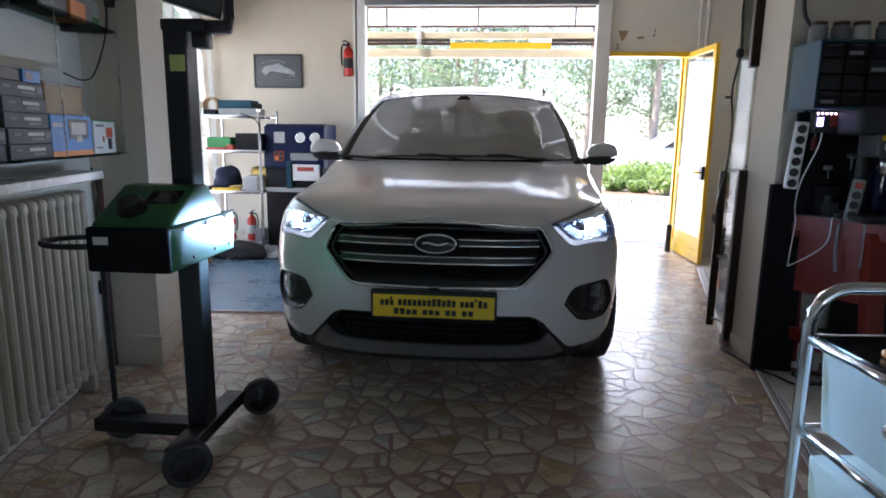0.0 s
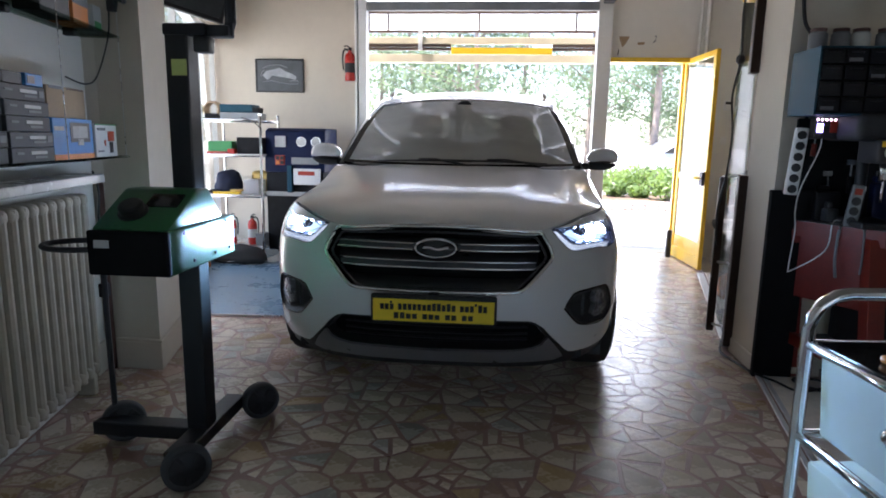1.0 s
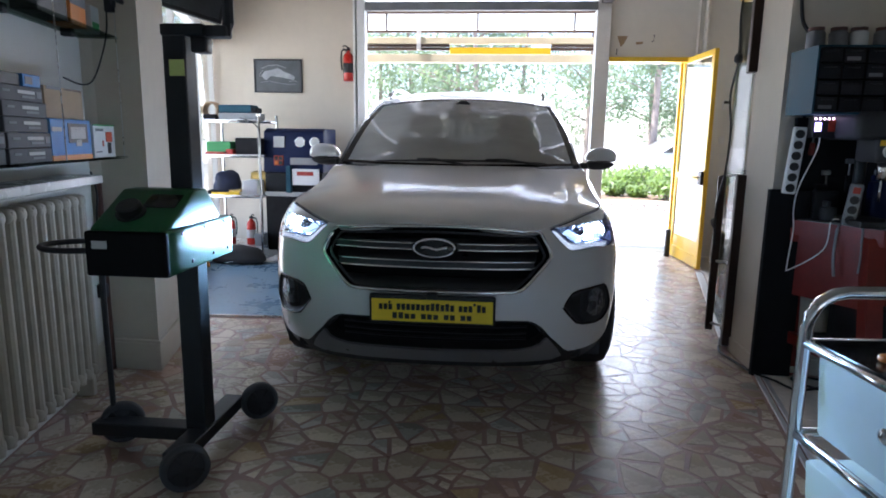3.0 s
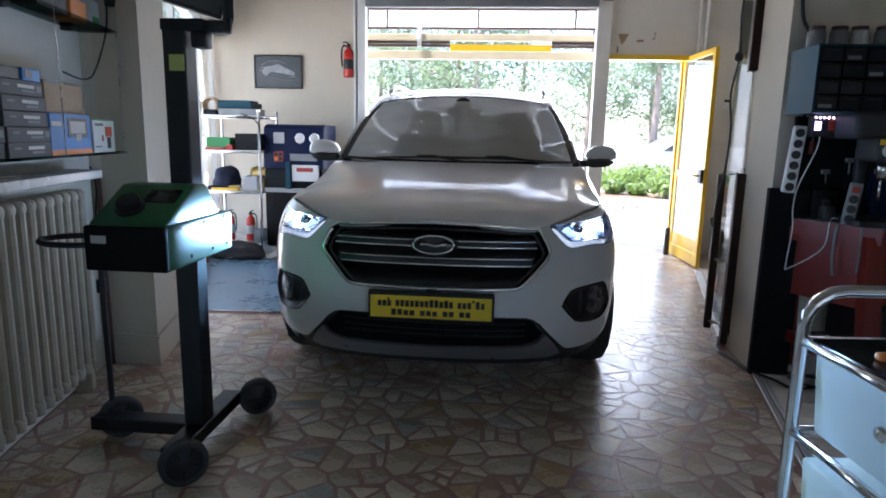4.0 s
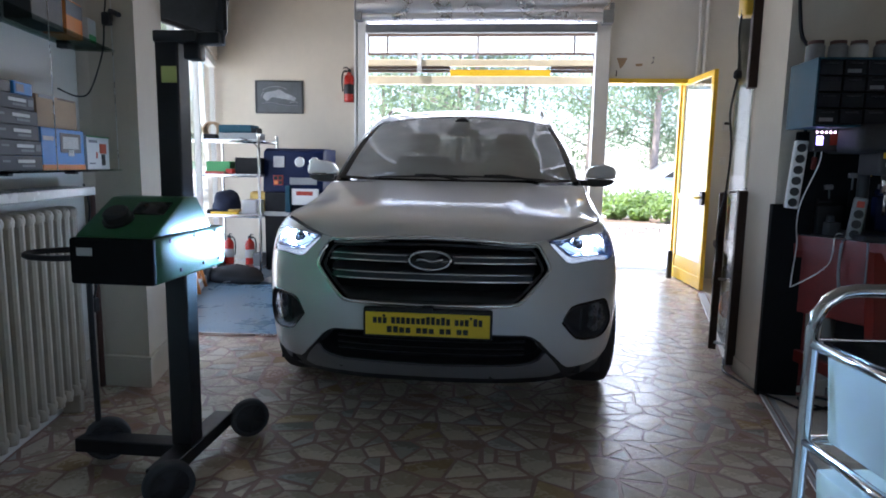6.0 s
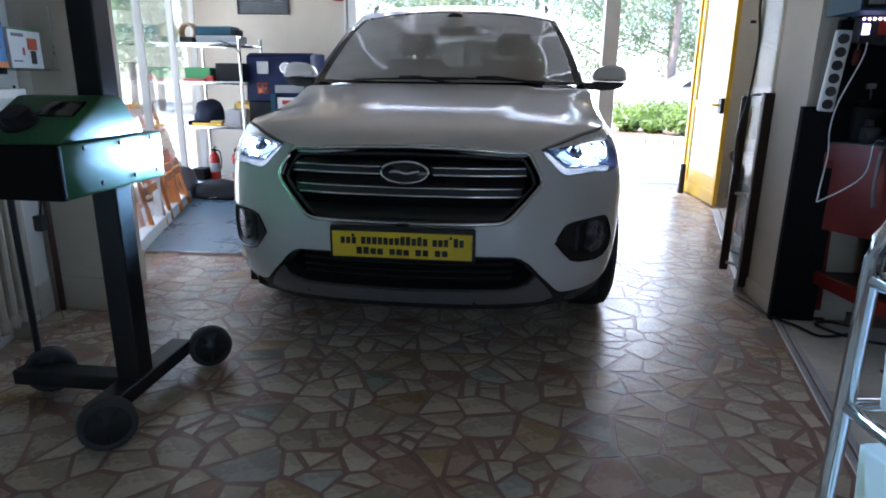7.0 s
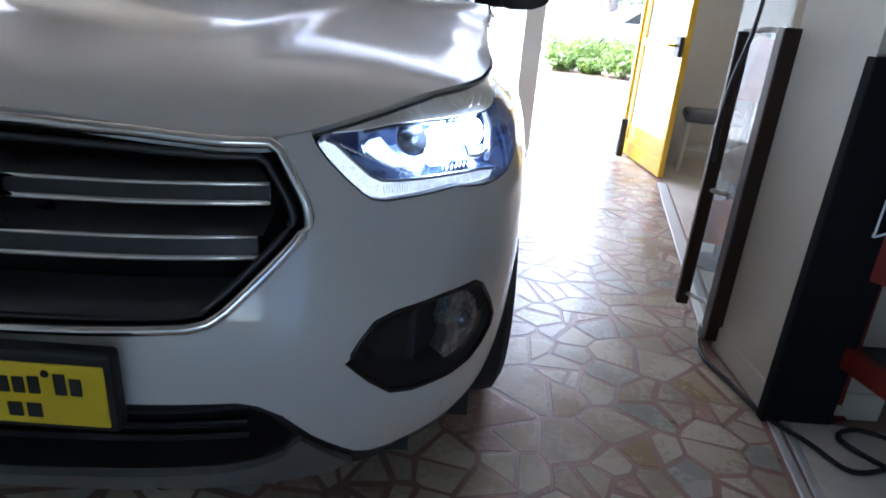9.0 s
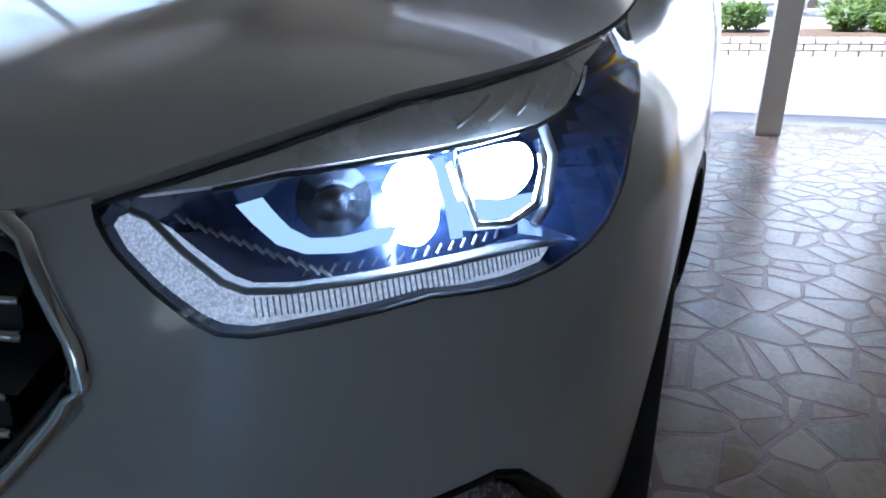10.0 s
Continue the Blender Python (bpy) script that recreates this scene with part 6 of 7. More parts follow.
tagged(mesh_ob("bag_stand", B(tube([(1.985, 1.90, 0.03), (1.965, 1.89, 1.05)], 0.014, 8), lathe([(0.12, 0.0065), (0.12, 0.02), (0.02, 0.035), (0.0, 0.035)], 20, pose(1.985, 1.90, 0)), tube([(1.965, 1.89, 1.03), (1.92, 1.86, 1.02)], 0.008, 6)), M_GREYSTEEL, None, "auto"), "slim grey metal stand hung with bags", "stand")

# ---- workbench corner ----
bench = empty("workbench", "red welded steel workbench with a dark top", "workbench", pose(0, 0, 0.006))
TOP = [(1.75, 0.745), (2.02, 0.345), (3.0, 0.345), (3.0, 0.80), (1.80, 0.80)]
part("top", B(prism(TOP, 0.045, "z", 0.80, 0.004)), M_GREYSTEEL, bench, "dark steel top")


def plank(p, q, z0, z1, t):
    """An upright sheet from p to q, t thick."""
    d = (Vector(q) - Vector(p)).normalized()
    n = Vector((-d.y, d.x)) * t
    return prism([tuple(p), tuple(q), (q[0] + n.x, q[1] + n.y), (p[0] + n.x, p[1] + n.y)], z1 - z0, "z", z0)


part("apron", B(plank((1.742, 0.742), (2.014, 0.338), 0.765, 0.842, 0.012)), M_BENCHRED, bench)
part("apron", B(plank((2.018, 0.333), (3.0, 0.333), 0.765, 0.842, 0.012)), M_BENCHRED, bench)
part("side_panel", B(plank((1.80, 0.70), (1.99, 0.41), 0.45, 0.7645, 0.01)), M_BENCHRED, bench)
part("front_panel", B(plank((2.05, 0.38), (2.95, 0.38), 0.48, 0.7645, 0.01)), M_BENCHRED, bench)
for top_, foot in (((2.00, 0.40), (1.915, 0.115)), ((1.80, 0.72), (1.855, 0.765)), ((2.9, 0.40), (2.95, 0.12)), ((2.9, 0.75), (2.9, 0.77))):
    def leg_ring(z, c, w=0.036):
        return [Vector((c[0] - w, c[1] - w, z)), Vector((c[0] + w, c[1] - w, z)), Vector((c[0] + w, c[1] + w, z)), Vector((c[0] - w, c[1] + w, z))]
    bm = bmesh.new()
    lo_, hi_ = [bm.verts.new(v) for v in leg_ring(0.008, foot)], [bm.verts.new(v) for v in leg_ring(0.7995, top_)]
    bm.faces.new(lo_[::-1])
    bm.faces.new(hi_)
    for i in range(4):
        bm.faces.new((lo_[i], lo_[(i + 1) % 4], hi_[(i + 1) % 4], hi_[i]))
    leg = part("leg", bm, M_BENCHRED, bench)
    part("foot_plate", B(box((foot[0] - 0.05, foot[1] - 0.05, 0.0), (foot[0] + 0.05, foot[1] + 0.05, 0.0075))), M_BENCHRED, leg)
part("brace", B(plank((1.80, 0.75), (1.90, 0.19), 0.19, 0.25, 0.03)), M_BENCHRED, bench)
part("brace", B(plank((1.95, 0.185), (2.92, 0.185), 0.19, 0.25, 0.03)), M_BENCHRED, bench)
part("lower_shelf", B(prism([(1.86, 0.74), (1.95, 0.22), (2.92, 0.22), (2.92, 0.74)], 0.01, "z", 0.225)), M_BLACKPAINT, bench)
TOPZ = 0.8515
for k, (x, y, w, d, h) in enumerate(((2.0, 0.30, 0.26, 0.4, 0.24), (2.30, 0.26, 0.25, 0.3, 0.17), (2.58, 0.26, 0.3, 0.4, 0.20))):
    on = tagged(mesh_ob("machine_case", B(box((x, y, 0.2355), (x + w, y + d, 0.2355 + h), 0.02), tube([(x + w * 0.3, y, 0.25 + h), (x + w * 0.5, y + 0.02, 0.30 + h), (x + w * 0.7, y, 0.25 + h)], 0.012, 6)), M_TOOLBLACK, None, "auto"), "black machine case under the workbench", "case", "cases under the bench")
    on.matrix_world = pose(0, 0, 0.006)
board = tagged(mesh_ob("black_board", B(box((0, 0, 0), (0.20, 0.035, 1.0), 0.004)), M_MATTBLACK), "tall matt black board leaning on the pillar", "board")
board.matrix_world = Matrix.Translation((1.645, 0.688, 0.0))
toolboard = tagged(mesh_ob("tool_board", B(box((1.745, 0.705, 0.86), (3.38, 0.733, 1.36), 0.004)), M_DARKWALL), "dark tool board over the workbench", "board")

org = empty("drawer_organiser", "blue steel cabinet of small dark drawers", "drawer cabinet", Matrix.Translation((1.665, 0.66, 1.365)))
part("case", B(box((0, 0, 0), (0.62, 0.006, 0.30)), box((0, -0.26, 0), (0.008, 0.0, 0.30)), box((0.612, -0.26, 0), (0.62, 0.0, 0.30)), box((0.008, -0.26, 0), (0.612, 0.0, 0.008)), box((0.008, -0.26, 0.292), (0.612, 0.0, 0.30))), M_TEALBOX, org)
for i in range(6):
    for j in range(4):
        x, z = 0.012 + i * 0.1, 0.012 + j * 0.0705
        d = part("drawer", B(box((x, -0.262, z), (x + 0.094, -0.02, z + 0.065), 0.003)), M_TOOLBLACK, org)
        if (i * 7 + j * 3) % 4 == 0:
            part("contents", B(box((x + 0.012, -0.2635, z + 0.010), (x + 0.070, -0.2615, z + 0.026))), M_GREYPRINT, d, "small parts seen through the drawer front")
        part("lip", B(box((x + 0.02, -0.268, z + 0.048), (x + 0.074, -0.2615, z + 0.054), 0.001, 1)), M_BLACK, d)
part("bracket", B(box((0.12, 0.006, 0.05), (0.30, 0.076, 0.20))), M_BLACK, org)
for k, x in enumerate((0.06, 0.16, 0.25, 0.36, 0.46, 0.54)):
    jar = empty("jar", "clear jar of small parts on the cabinet", "jar", org.matrix_world @ Matrix.Translation((x, -0.09, 0.3005)), "jars on the cabinet")
    part("glass", B(lathe([(0.035, 0.0), (0.04, 0.008), (0.04, 0.075), (0.03, 0.085)], 16)), M_GREYPRINT if k != 2 else M_PALE, jar, "", True)
    part("lid", B(lathe([(0.034, 0.0855), (0.034, 0.10), (0.0, 0.10)], 16)), M_PIPE, jar)

drill = empty("bench_drill", "grey bench drill press with a depth dial", "drill press", pose(2.02, 0.55, TOPZ))
part("base", B(box((-0.10, -0.18, 0.0), (0.10, 0.12, 0.03), 0.008)), M_DARKTOOL, drill)
part("column", B(tube([(0, 0.06, 0.03), (0, 0.06, 0.48)], 0.026, 14)), M_DARKTOOL, drill, "", True)
part("head", B(box((-0.16, -0.17, 0.40), (0.14, 0.17, 0.53), 0.03, 3), box((-0.08, -0.20, 0.30), (0.08, -0.02, 0.41), 0.02, 3)), M_CASEGREY, drill, "", "auto")
part("spindle", B(tube([(0, -0.12, 0.31), (0, -0.12, 0.22)], 0.022, 12), tube([(0, -0.12, 0.22), (0, -0.12, 0.12)], 0.006, 8)), M_CHROME, drill, "", True)
part("dial", B(lathe([(0.028, 0), (0.028, 0.01), (0.0, 0.01)], 20, Matrix.Translation((-0.03, -0.201, 0.35)) @ pose(0, 0, 0, 90))), M_PALE, drill, "white dial")
part("warning_label", B(box((-0.07, -0.2015, 0.375), (-0.03, -0.199, 0.40))), M_YELLOW, drill, "yellow label")
part("feed_handle", B(*[tube([(0.085, -0.1, 0.34), (0.12, -0.1 + 0.12 * math.cos(a), 0.34 + 0.12 * math.sin(a))], 0.007, 6) for a in (0.5, 2.6, 4.7)]), M_BLACK, drill, "", True)
bar2 = empty("power_strip", "short grey socket strip with a red switch standing on the bench", "power strip", Matrix.Translation((1.905, 0.50, TOPZ)) @ pose(0, 0, 0, 0, 6, -20))
part("casing", B(box((0, -0.02, 0), (0.055, 0.02, 0.20), 0.008, 3)), M_GREYSTEEL, bar2, "", "auto")
part("switch", B(box((0.012, -0.026, 0.155), (0.043, -0.0205, 0.185), 0.003)), M_RED, bar2, "red rocker switch")
for k in range(3):
    part("socket", B(lathe([(0.02, 0), (0.02, 0.003), (0.016, 0.003), (0.015, -0.004), (0, -0.004)], 16, Matrix.Translation((0.0275, -0.0205, 0.03 + k * 0.047)) @ pose(0, 0, 0, 90))), M_BLACK, bar2)
cord("hose", [(2.12, 0.325, 0.80), (2.09, 0.322, 0.66), (2.10, 0.322, 0.52), (2.18, 0.322, 0.46), (2.27, 0.322, 0.52), (2.28, 0.322, 0.66), (2.20, 0.325, 0.76)], 0.009, "black rubber hose looped on the bench front", M_RUBBER, "hose")
cord("plug_lead", [(1.955, 0.42, 0.86), (1.945, 0.385, 0.845), (1.942, 0.375, 0.78), (1.945, 0.375, 0.70), (1.94, 0.372, 0.64)], 0.005, "grey lead with a plug hanging over the bench edge", M_GREYPRINT)
strip_p = empty("power_strip", "white six-way socket strip hanging beside the bench", "power strip", Matrix.Translation((1.685, 0.655, 0.985)) @ pose(0, 0, 0, 0, 4, -12))
part("casing", B(box((0, -0.02, 0), (0.06, 0.02, 0.33), 0.008, 3)), M_WHITEPL, strip_p, "", "auto")
for k in range(6):
    part("socket", B(lathe([(0.021, 0), (0.021, 0.003), (0.017, 0.003), (0.016, -0.004), (0, -0.004)], 16, Matrix.Translation((0.03, -0.0205, 0.03 + k * 0.053)) @ pose(0, 0, 0, 90))), M_BLACK, strip_p)
led = empty("charger_light", "small charger with glowing violet and white lights", "charger", pose(1.80, 0.60, 1.26))
part("case", B(box((-0.04, -0.03, 0.0), (0.07, 0.03, 0.10), 0.006)), M_BLACK, led)
part("red_cover", B(box((0.028, -0.034, 0.03), (0.066, -0.0305, 0.082), 0.001)), M_RED, led, "red cover")
part("violet_panel", B(box((-0.032, -0.0335, 0.03), (-0.004, -0.0305, 0.072))), E_LED, led, "violet lit panel")
for k in range(5):
    part("lamp", B(lathe([(0.006, 0), (0.004, 0.004), (0, 0.005)], 8, Matrix.Translation((-0.032 + 0.02 * k, -0.032, 0.09)) @ pose(0, 0, 0, 90))), E_LEDW, led, "tiny white lamp")
part("bracket", B(box((-0.01, 0.03, 0.03), (0.02, 0.225, 0.05))), M_BLACK, led)
for k, (x, y, z, w, h, m, lab) in enumerate(((2.12, 0.66, 0, 0.10, 0.20, M_NAVY, "dark blue tool box on the bench"), (2.35, 0.40, 0, 0.14, 0.10, M_TOOLBLACK, "black power tool on the bench"), (2.40, 0.6, 0, 0.2, 0.32, M_TOOLBLACK, "black machine on the bench"), (1.85, 0.66, 0, 0.12, 0.15, M_TOOLBLACK, "black case on the bench"), (1.88, 0.60, 0, 0.06, 0.07, M_CASEGREY, "grey vice block on the bench"), (2.22, 0.37, 0, 0.05, 0.09, M_BRASS, "brass canister on the bench"))):
    tagged(mesh_ob("bench_tool", B(box((x, y, TOPZ), (x + w, y + 0.14, TOPZ + h), 0.012, 2), box((x + 0.01, y + 0.02, TOPZ + h), (x + w * 0.6, y + 0.09, TOPZ + h + 0.03), 0.008)), m, None, "auto"), lab, "tool")
rt = random.Random(8)
for k in range(14):
    x, z = 1.84 + 0.085 * k + rt.uniform(-0.02, 0.02), rt.uniform(1.02, 1.30)
    h = rt.uniform(0.10, 0.22)
    tool = empty("hand_tool", "hand tool hung on the dark tool board", "hand tool", pose(x, 0.7035, z, 0, rt.uniform(-8, 8), 0), "tools on the board")
    part("handle", B(box((-0.011, -0.02, -h), (0.011, 0.002, -h * 0.45), 0.006)), (M_BENCHRED, M_NAVY, M_TOOLBLACK, M_BRASS, M_TOOLBLACK)[k % 5], tool)
    part("shank", B(tube([(0, -0.009, -h * 0.45), (0, -0.009, 0.0)], 0.005, 6), box((-0.02, -0.016, -0.012), (0.02, 0.004, 0.012), 0.004)), M_GREYSTEEL, tool, "", "auto")
cord("charger_cable", [(1.80, 0.58, 1.28), (1.79, 0.57, 1.20), (1.74, 0.60, 1.02), (1.755, 0.66, 0.90), (1.765, 0.66, 0.80), (1.745, 0.64, 0.62), (1.755, 0.63, 0.60), (1.86, 0.54, 0.72), (1.87, 0.52, 0.86), (1.92, 0.55, 0.87)], 0.0030, "loose white cable hanging over the bench edge", M_WHITEPL)
cord("bench_cable", [(1.93, 0.52, 0.86), (1.895, 0.50, 0.83), (1.885, 0.49, 0.70), (1.895, 0.485, 0.60)], 0.007, "grey plug lead hanging from the bench", M_GREYSTEEL)
cord("floor_cable", [(1.63, 1.14, 0.012), (1.60, 1.02, 0.012), (1.63, 0.85, 0.012), (1.655, 0.70, 0.016), (1.72, 0.58, 0.020), (1.78, 0.48, 0.016), (1.92, 0.52, 0.016), (1.99, 0.60, 0.016), (1.90, 0.66, 0.016), (1.82, 0.60, 0.02), (1.95, 0.45, 0.016), (2.2, 0.40, 0.016)], 0.007, "black extension cable on the floor")
cord("hanging_cable", [(1.62, 1.20, 2.2), (1.60, 1.20, 1.95), (1.615, 1.21, 1.72), (1.59, 1.22, 1.5), (1.61, 1.22, 1.30), (1.60, 1.22, 1.05), (1.575, 1.24, 0.85), (1.585, 1.25, 0.62)], 0.007, "black cable hanging beside the glass")
plug = tagged(mesh_ob("cable_plug", B(lathe([(0.012, 0), (0.024, 0.01), (0.024, 0.04), (0.012, 0.055), (0, 0.055)], 12, pose(1.612, 1.21, 1.68))), M_BLACK, None, True), "black round plug on the cable", "plug")
cord("pillar_cable", [(1.70, 0.725, 2.9), (1.695, 0.722, 2.2), (1.72, 0.722, 1.85), (1.78, 0.72, 1.68), (1.78, 0.72, 1.05)], 0.009, "grey cable running down the pillar", M_BLACK)
hoist = tagged(mesh_ob("yellow_reel", B(box((1.60, 1.14, 2.02), (1.70, 1.26, 2.16), 0.02, 3), tube([(1.64, 1.2, 2.15), (1.64, 1.2, 3.0)], 0.01, 6)), M_YELLOW, None, "auto"), "yellow cable reel hung near the pillar", "cable reel")

# ---- drawer trolley ----
TR = Matrix.Translation((0.862, -1.397, 0.006)) @ pose(0, 0, 0, 0, 0, 6.4)
trolley = empty("drawer_trolley", "chrome trolley with translucent white drawers", "trolley", TR)
TW, TD, TH = 0.36, 0.40, 0.945
for y in (0.0, -TD):
    leg = [(0.0, y, 0.05), (0.0, y, TH - 0.07)] + [(0.07 - 0.07 * math.cos(radians(a)), y, TH - 0.07 + 0.07 * math.sin(radians(a))) for a in (20, 45, 70, 90)]
    arch = leg + [(TW - p[0], p[1], p[2]) for p in reversed(leg)]
    part("frame", B(tube(arch, 0.0125, 12)), M_CHROME, trolley, "chrome tube frame", True)
for z in (0.845, 0.66, 0.44, 0.22):
    part("rail", B(*[tube([(x, 0, z), (x, -TD, z)], 0.009, 10) for x in (0.0, TW)], *[tube([(0, y, z), (TW, y, z)], 0.009, 10) for y in (0.0, -TD)]), M_CHROME, trolley, "", True)
part("top_tray", B(box((0.012, -TD + 0.012, 0.848), (TW - 0.012, -0.012, 0.854)), ), M_GLOSSBLACK, trolley, "dark glossy tray")
for z in (0.667, 0.448, 0.228):
    d = part("drawer", B(prism([(0.030, z), (TW - 0.030, z), (TW - 0.014, z + 0.168), (0.014, z + 0.168)], TD - 0.04, "y", -TD + 0.02, 0.008)), M_DRAWER, trolley, "translucent white drawer", "auto")
    part("knob", B(lathe([(0.007, 0), (0.007, 0.012), (0.014, 0.018), (0.014, 0.026), (0.0, 0.032)], 16, Matrix.Translation((0.021, -TD / 2 - 0.03, z + 0.10)) @ pose(0, 0, 0, 0, -90, 0))), M_CHROME, d, "chrome knob", True)
    part("knob", B(lathe([(0.007, 0), (0.007, 0.012), (0.014, 0.018), (0.014, 0.026), (0.0, 0.032)], 16, Matrix.Translation((TW / 2, -TD + 0.02, z + 0.10)) @ pose(0, 0, 0, 90, 0, 0))), M_CHROME, d, "chrome knob", True)
for x in (0.0, TW):
    for y in (0.0, -TD):
        part("castor", B(lathe([(0.025, -0.01), (0.025, 0.01), (0, 0.01)], 14, Matrix.Translation((x, y, 0.025)) @ pose(0, 0, 0, 0, 90, 0))), M_RUBBER, trolley)
for k, (x, y, w, d, h, m, lab) in enumerate(((0.10, -0.20, 0.15, 0.10, 0.03, M_PALE, "pale grey folded cloth on the tray"), (0.13, -0.33, 0.14, 0.08, 0.02, M_BLUEBOX, "small blue packet on the tray"), (0.05, -0.14, 0.03, 0.02, 0.014, M_ORANGE, "small violet trinket on the tray"))):
    it = tagged(mesh_ob("tray_item", B(box((x, y, 0.8545), (x + w, y + d, 0.8545 + h), 0.006, 3)), m, None, "auto"), lab, "packet")
    it.matrix_world = TR

# ---- outside ----
ro = random.Random(5)


def leaf_cloud(centres, count, size, rnd_):
    vs, fs = [], []
    for _ in range(count):
        c, r = rnd_.choice(centres)
        d = Vector((rnd_.gauss(0, 1), rnd_.gauss(0, 1), rnd_.gauss(0, 1))).normalized() * (r * rnd_.random() ** 0.4)
        p = Vector(c) + d
        a = Vector((rnd_.gauss(0, 1), rnd_.gauss(0, 1), rnd_.gauss(0, 1))).normalized()
        b = a.orthogonal().normalized()
        s = size * rnd_.uniform(0.6, 1.4)
        n0 = len(vs)
        vs += [p + a * s, p + b * s * 0.45 + a * s * 0.1, p - a * s, p - b * s * 0.45 + a * s * 0.1]
        fs.append((n0, n0 + 1, n0 + 2, n0 + 3))
    return vs, fs


def cloud_part(name, centres, count, size, m, parent, rnd_):
    vs, fs = leaf_cloud(centres, count, size, rnd_)
    me = bpy.data.meshes.new(name)
    me.from_pydata([tuple(v) for v in vs], [], fs)
    me.materials.append(m)
    ob = new(name, me)
    if parent:
        ob.parent = parent
    return ob


def tree(x, y, h, seed, spread=1.0):
    r = random.Random(seed)
    t = empty("tree", "tall pine-like tree with a ragged green crown", "tree", pose(x, y, -0.012), "trees behind the yard")
    lean = r.uniform(-0.4, 0.4)
    trunk = [(lean * (k / 8) ** 1.5, 0.1 * math.sin(k + seed), h * 0.9 * k / 8) for k in range(9)]
    limbs, centres = [tube(trunk, 0.115, 8, False, 0.03)], []
    for k in range(17):
        z = h * r.uniform(0.14, 0.92)
        a = r.uniform(0, 6.28)
        ln = spread * r.uniform(0.9, 2.1) * (1.15 - 0.6 * z / h)
        base = Vector((lean * (z / h / 0.9) ** 1.5, 0, z))
        tip = base + Vector((ln * math.cos(a), ln * math.sin(a), 0.35 * ln))
        limbs.append(tube([base, (base + tip) / 2 + Vector((0, 0, 0.1)), tip], 0.03, 5, False, 0.010))
        centres += [(tip, 0.75 * spread), ((base + tip) / 2, 0.5 * spread)]
    part("trunk", B(*limbs), M_BARK, t, "", True)
    cloud_part("crown", centres, 4200, 0.070, M_LEAF, t, r)
    return t


for k in range(26):
    tree(-16 + k * 1.45 + ro.uniform(-0.5, 0.5), 17.5 + ro.uniform(-2.5, 5.5), ro.uniform(6.5, 10.0), 40 + k, ro.uniform(0.9, 1.4))
for k in range(5):
    tree(-17 - ro.uniform(0, 5), -3 + k * 4.6, ro.uniform(6.0, 8.5), 90 + k, 1.2)
hedge = cloud_part("far_woods", [((-22 + 1.1 * k, 27 + ro.uniform(-1, 3), ro.uniform(1.0, 6.5)), 1.9) for k in range(60)], 9000, 0.13, M_LEAF, None, ro)
tagged(hedge, "far green woods behind the trees", "woods", kind="stuff")


def bush(x, y, r, seed, z=0.20, where="in the planter"):
    rn = random.Random(seed)
    b = empty("bush", "sunlit leafy green bush " + where, "bush", pose(x, y, z), "bushes " + where)
    part("stems", B(*[tube([(0, 0, 0.0), (r * 0.5 * math.cos(a), r * 0.5 * math.sin(a), r * 0.9)], 0.015, 5) for a in (0.3, 1.7, 3.0, 4.4, 5.6)]), M_BARK, b)
    cloud_part("foliage", [((r * 0.55 * math.cos(a), r * 0.55 * math.sin(a), r * (0.55 + 0.35 * rn.random())), r * 0.55) for a in (0, 1, 2, 3, 4, 5, 6)], 900, 0.05, M_BUSH, b, rn)
    return b


for k, (x, y, r) in enumerate(((2.45, 9.4, 0.22), (3.30, 8.85, 0.38), (3.95, 8.9, 0.35), (2.85, 9.2, 0.18), (4.6, 9.0, 0.4), (1.2, 9.4, 0.3), (0.2, 9.5, 0.25))):
    bush(x, y, r, 60 + k)
for k, (x, r) in enumerate(((3.0, 0.50), (3.75, 0.58), (4.5, 0.52), (5.3, 0.60), (6.1, 0.55), (6.9, 0.5))):
    bush(x, 12.5 + 0.15 * (k % 2), r, 80 + k, -0.012, "by the roadside")
planter = empty("planter", "low brick planter filled with earth", "planter", pose(0, 0, -0.012))
part("soil", B(box((-0.6, 8.62, 0.0), (5.4, 9.78, 0.22))), M_SOIL, planter)
brick = None
for row in range(3):
    for k in range(27):
        x = -0.72 + k * 0.23 + (0.115 if row % 2 else 0.0)
        if brick is None:
            brick = part("brick", B(box((0, 0, 0), (0.215, 0.10, 0.066), 0.004, 1)), M_BRICK, planter)
            brick.location = (x, 8.51, row * 0.075)
        else:
            b2 = brick.copy()
            scene.collection.objects.link(b2)
            b2.location = (x, 8.51, row * 0.075)
far_car = empty("parked_car", "white estate car parked beyond the planter", "car", Matrix.Translation((5.3, 14.4, -0.012)))
prof = [(-2.1, 0.32), (-2.15, 0.62), (-1.95, 0.85), (-1.25, 0.95), (-0.55, 1.38), (1.35, 1.42), (1.95, 1.0), (2.1, 0.9), (2.15, 0.45), (2.05, 0.30)]
part("body", B(prism(prof, 1.7, "y", -0.85, 0.05)), M_PAINT, far_car, "", "auto")
for x0, x1 in ((-0.95, 0.05), (0.12, 1.35)):
    part("window", B(prism([(x0, 0.98), (x1, 0.98), (x1 - 0.05, 1.32), (x0 + (0.5 if x0 < -0.5 else 0.0), 1.32)], 0.02, "y", -0.865)), G_DARK, far_car)
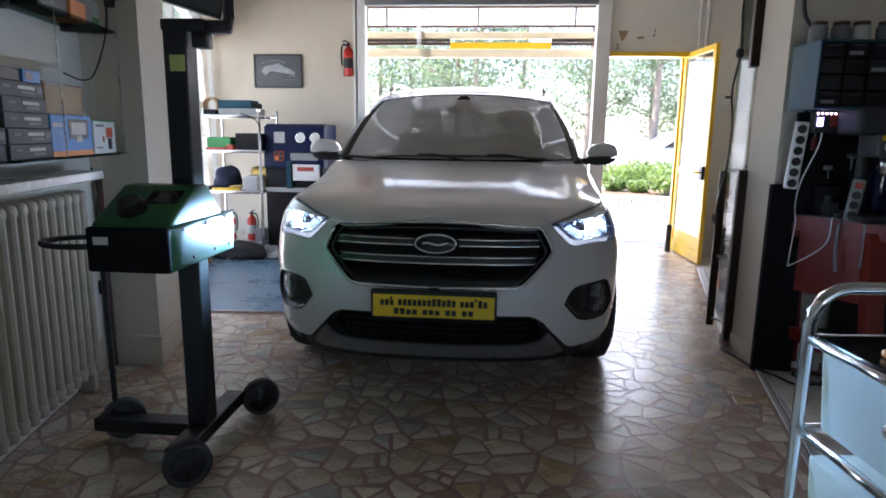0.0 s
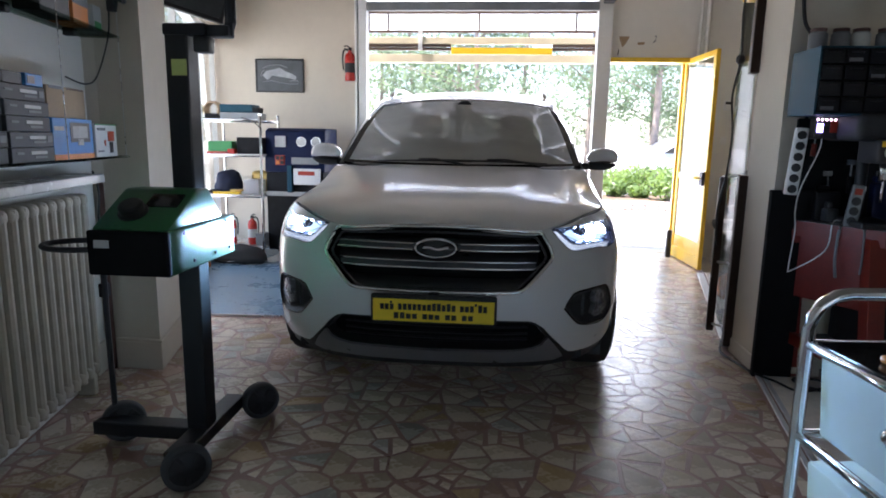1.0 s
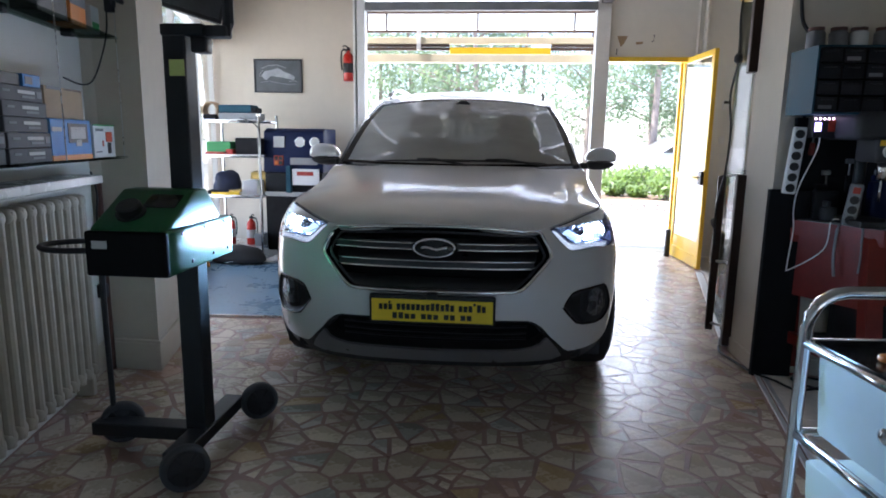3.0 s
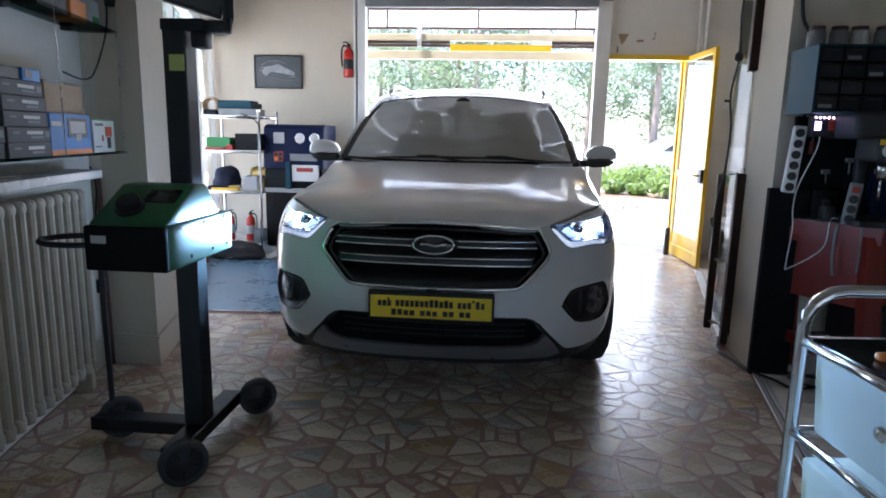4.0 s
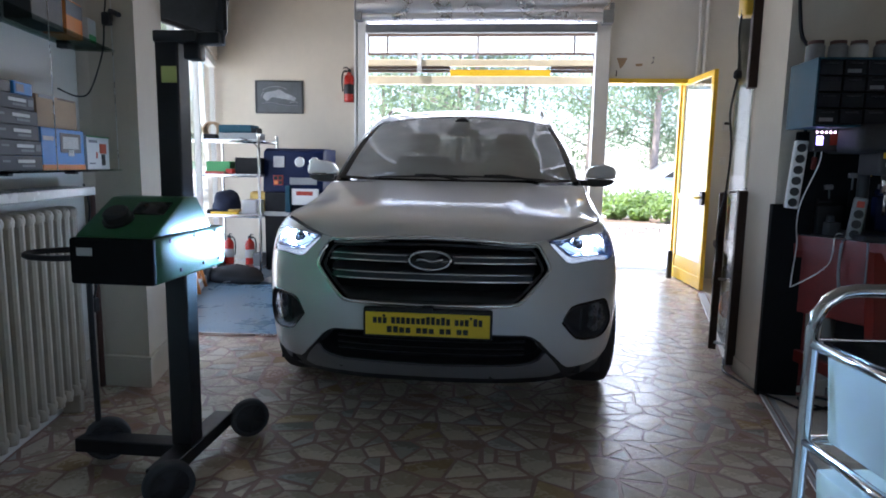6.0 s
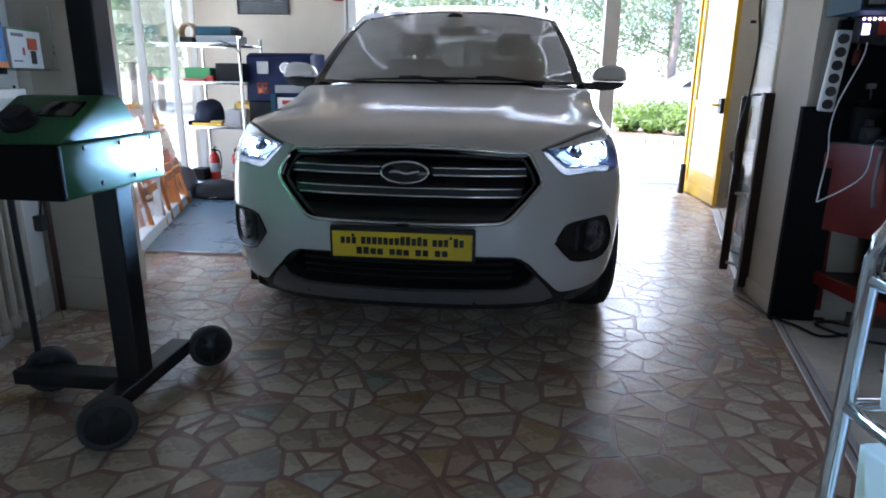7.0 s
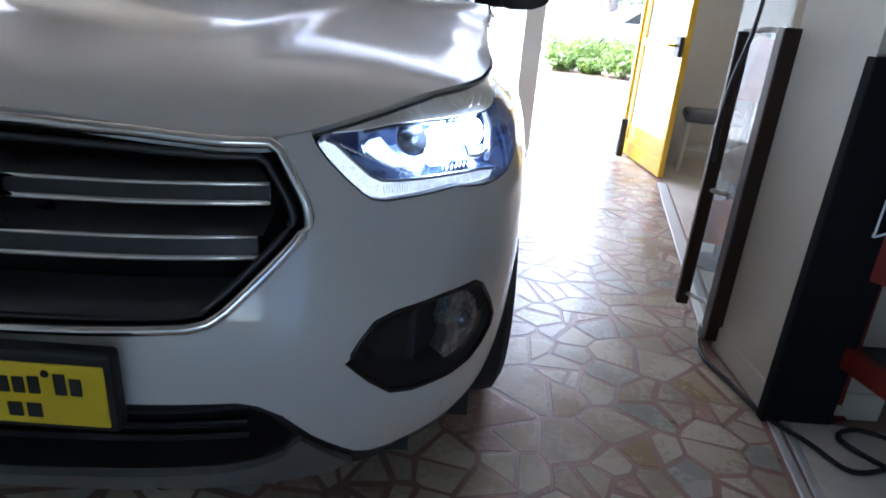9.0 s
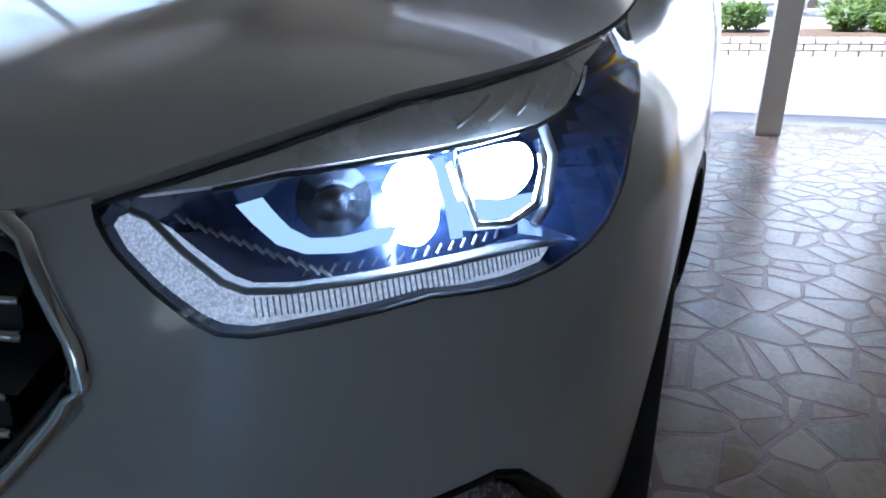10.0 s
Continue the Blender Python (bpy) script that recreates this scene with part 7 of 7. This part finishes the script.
for x in (-1.35, 1.30):
    for y in (-0.80, 0.80):
        part("wheel", B(lathe([(0.20, -0.10), (0.29, -0.10), (0.31, -0.06), (0.31, 0.06), (0.29, 0.10), (0.0, 0.10)], 24, Matrix.Translation((x, y, 0.31)) @ pose(0, 0, 0, 90, 0, 0))), M_RUBBER, far_car)

# ---- paving stones, last ----


def clip_cell(poly, mx, my, nx_, ny_):
    out = []
    for i in range(len(poly)):
        a, b = poly[i], poly[(i + 1) % len(poly)]
        da = (a[0] - mx) * nx_ + (a[1] - my) * ny_
        db = (b[0] - mx) * nx_ + (b[1] - my) * ny_
        if da <= 0:
            out.append(a)
        if (da < 0) != (db < 0) and abs(da - db) > 1e-9:
            t = da / (da - db)
            out.append((a[0] + (b[0] - a[0]) * t, a[1] + (b[1] - a[1]) * t))
    return out


def left_x(y):
    return -1.56 - 0.2217 * (y + 0.335) - 0.06


def right_x(y):
    return 1.655 + 0.198 * (y - 0.709) if y < 0.72 else (1.665 if y < 1.13 else 1.66 + 0.2328 * (y - 1.18))


def area(poly):
    return 0.5 * sum(a[0] * b[1] - b[0] * a[1] for a, b in zip(poly, poly[1:] + poly[:1]))


def shrunk(poly, r):
    """A convex piece drawn in from every edge by a joint of uneven width."""
    out = poly
    for a, b in zip(poly, poly[1:] + poly[:1]):
        dx, dy = b[0] - a[0], b[1] - a[1]
        d = math.hypot(dx, dy)
        if d < 1e-5:
            continue
        n = (dy / d, -dx / d)
        tilt = r.uniform(-0.035, 0.035)
        n = (n[0] - n[1] * tilt, n[1] + n[0] * tilt)
        q = r.uniform(0.0045, 0.0125)
        out = clip_cell(out, (a[0] + b[0]) / 2 - n[0] * q, (a[1] + b[1]) / 2 - n[1] * q, *n)
        if len(out) < 3:
            return out
    return out


def cut(poly, r):
    """Two pieces of a convex polygon on either side of a slanting crack through its middle."""
    cx, cy = (sum(p[i] for p in poly) / len(poly) for i in (0, 1))
    far = max(poly, key=lambda p: math.hypot(p[0] - cx, p[1] - cy))
    a = math.atan2(far[1] - cy, far[0] - cx) + r.uniform(-0.5, 0.5)
    n = (math.cos(a), math.sin(a))
    cx, cy = cx + r.uniform(-0.025, 0.025), cy + r.uniform(-0.025, 0.025)
    return clip_cell(poly, cx, cy, *n), clip_cell(poly, cx, cy, -n[0], -n[1])


rs = random.Random(21)
seeds, cells_ = [], {}
CELL = 0.120
for gy in range(int((4.3 + 2.6) / CELL)):
    for gx in range(int(6.2 / CELL)):
        if rs.random() < 0.13:
            continue
        seeds.append((-3.1 + (gx + rs.uniform(-0.3, 1.3)) * CELL, -2.6 + (gy + rs.uniform(-0.3, 1.3)) * CELL))
for p in seeds:
    cells_.setdefault((int((p[0] + 5) / 0.5), int((p[1] + 5) / 0.5)), []).append(p)
near_count = 0
rest = [bmesh.new() for _ in STONES]
for p in seeds:
    if not (left_x(p[1]) - 0.15 < p[0] < right_x(p[1]) + 0.15) or (p[1] > 1.45 and p[0] < -1.15):
        continue
    poly = [(p[0] - 0.36, p[1] - 0.36), (p[0] + 0.36, p[1] - 0.36), (p[0] + 0.36, p[1] + 0.36), (p[0] - 0.36, p[1] + 0.36)]
    ci, cj = int((p[0] + 5) / 0.5), int((p[1] + 5) / 0.5)
    for q in [q for di in (-1, 0, 1) for dj in (-1, 0, 1) for q in cells_.get((ci + di, cj + dj), ()) if q is not p]:
        dx, dy = q[0] - p[0], q[1] - p[1]
        d = math.hypot(dx, dy)
        if d > 1e-6 and len(poly) >= 3:
            poly = clip_cell(poly, (p[0] + q[0]) / 2, (p[1] + q[1]) / 2, dx / d, dy / d)
    pieces = [poly]
    for _ in range(rs.choices((0, 1), (64, 36))[0]):
        big_piece = max(pieces, key=lambda c: abs(area(c)) if len(c) >= 3 else 0)
        pieces.remove(big_piece)
        pieces += cut(big_piece, rs)
    for piece in pieces:
        if len(piece) < 3 or abs(area(piece)) < 0.0009:
            continue
        mx, my = (sum(c[i] for c in piece) / len(piece) for i in (0, 1))
        piece = shrunk(piece, rs)
        if len(piece) >= 3:
            piece = clip_cell(piece, right_x(my) - 0.004, my, 0.98, -0.2 if not 0.72 < my < 1.13 else 0.0)
        if len(piece) >= 3:
            piece = clip_cell(piece, left_x(my), my, -0.976, -0.216)
        if len(piece) >= 3 and mx < -1.05:
            piece = clip_cell(piece, mx, 1.33, 0.0, 1.0)
        clean = [c for i, c in enumerate(piece) if math.hypot(c[0] - piece[i - 1][0], c[1] - piece[i - 1][1]) > 0.013]
        if len(clean) < 3 or abs(area(clean)) < 0.0007:
            continue
        mi = rs.choices(range(6), (40, 30, 13, 8, 3, 6))[0]
        is_near = -1.0 < my < 0.75 and -0.95 < mx < 1.62 and near_count < 300
        bm = bmesh.new() if is_near else rest[mi]
        ox, oy = (mx, my) if is_near else (0, 0)
        top = [bm.verts.new((a - ox, b - oy, 0.0)) for a, b in clean]
        bot = [bm.verts.new((a - ox + (a - mx) * 0.02, b - oy + (b - my) * 0.02, -0.0009)) for a, b in clean]
        n = len(clean)
        bm.faces.new(top)
        for i in range(n):
            bm.faces.new((top[i], bot[i], bot[(i + 1) % n], top[(i + 1) % n]))
        if is_near:
            near_count += 1
            ob = part("paving_stone", bm, STONES[mi], floor)
            ob.location = (ox, oy, 0)
for bm, m in zip(rest, STONES):
    ob = part("paving_rest", bm, m, floor)
    ob["kind"] = "stuff"
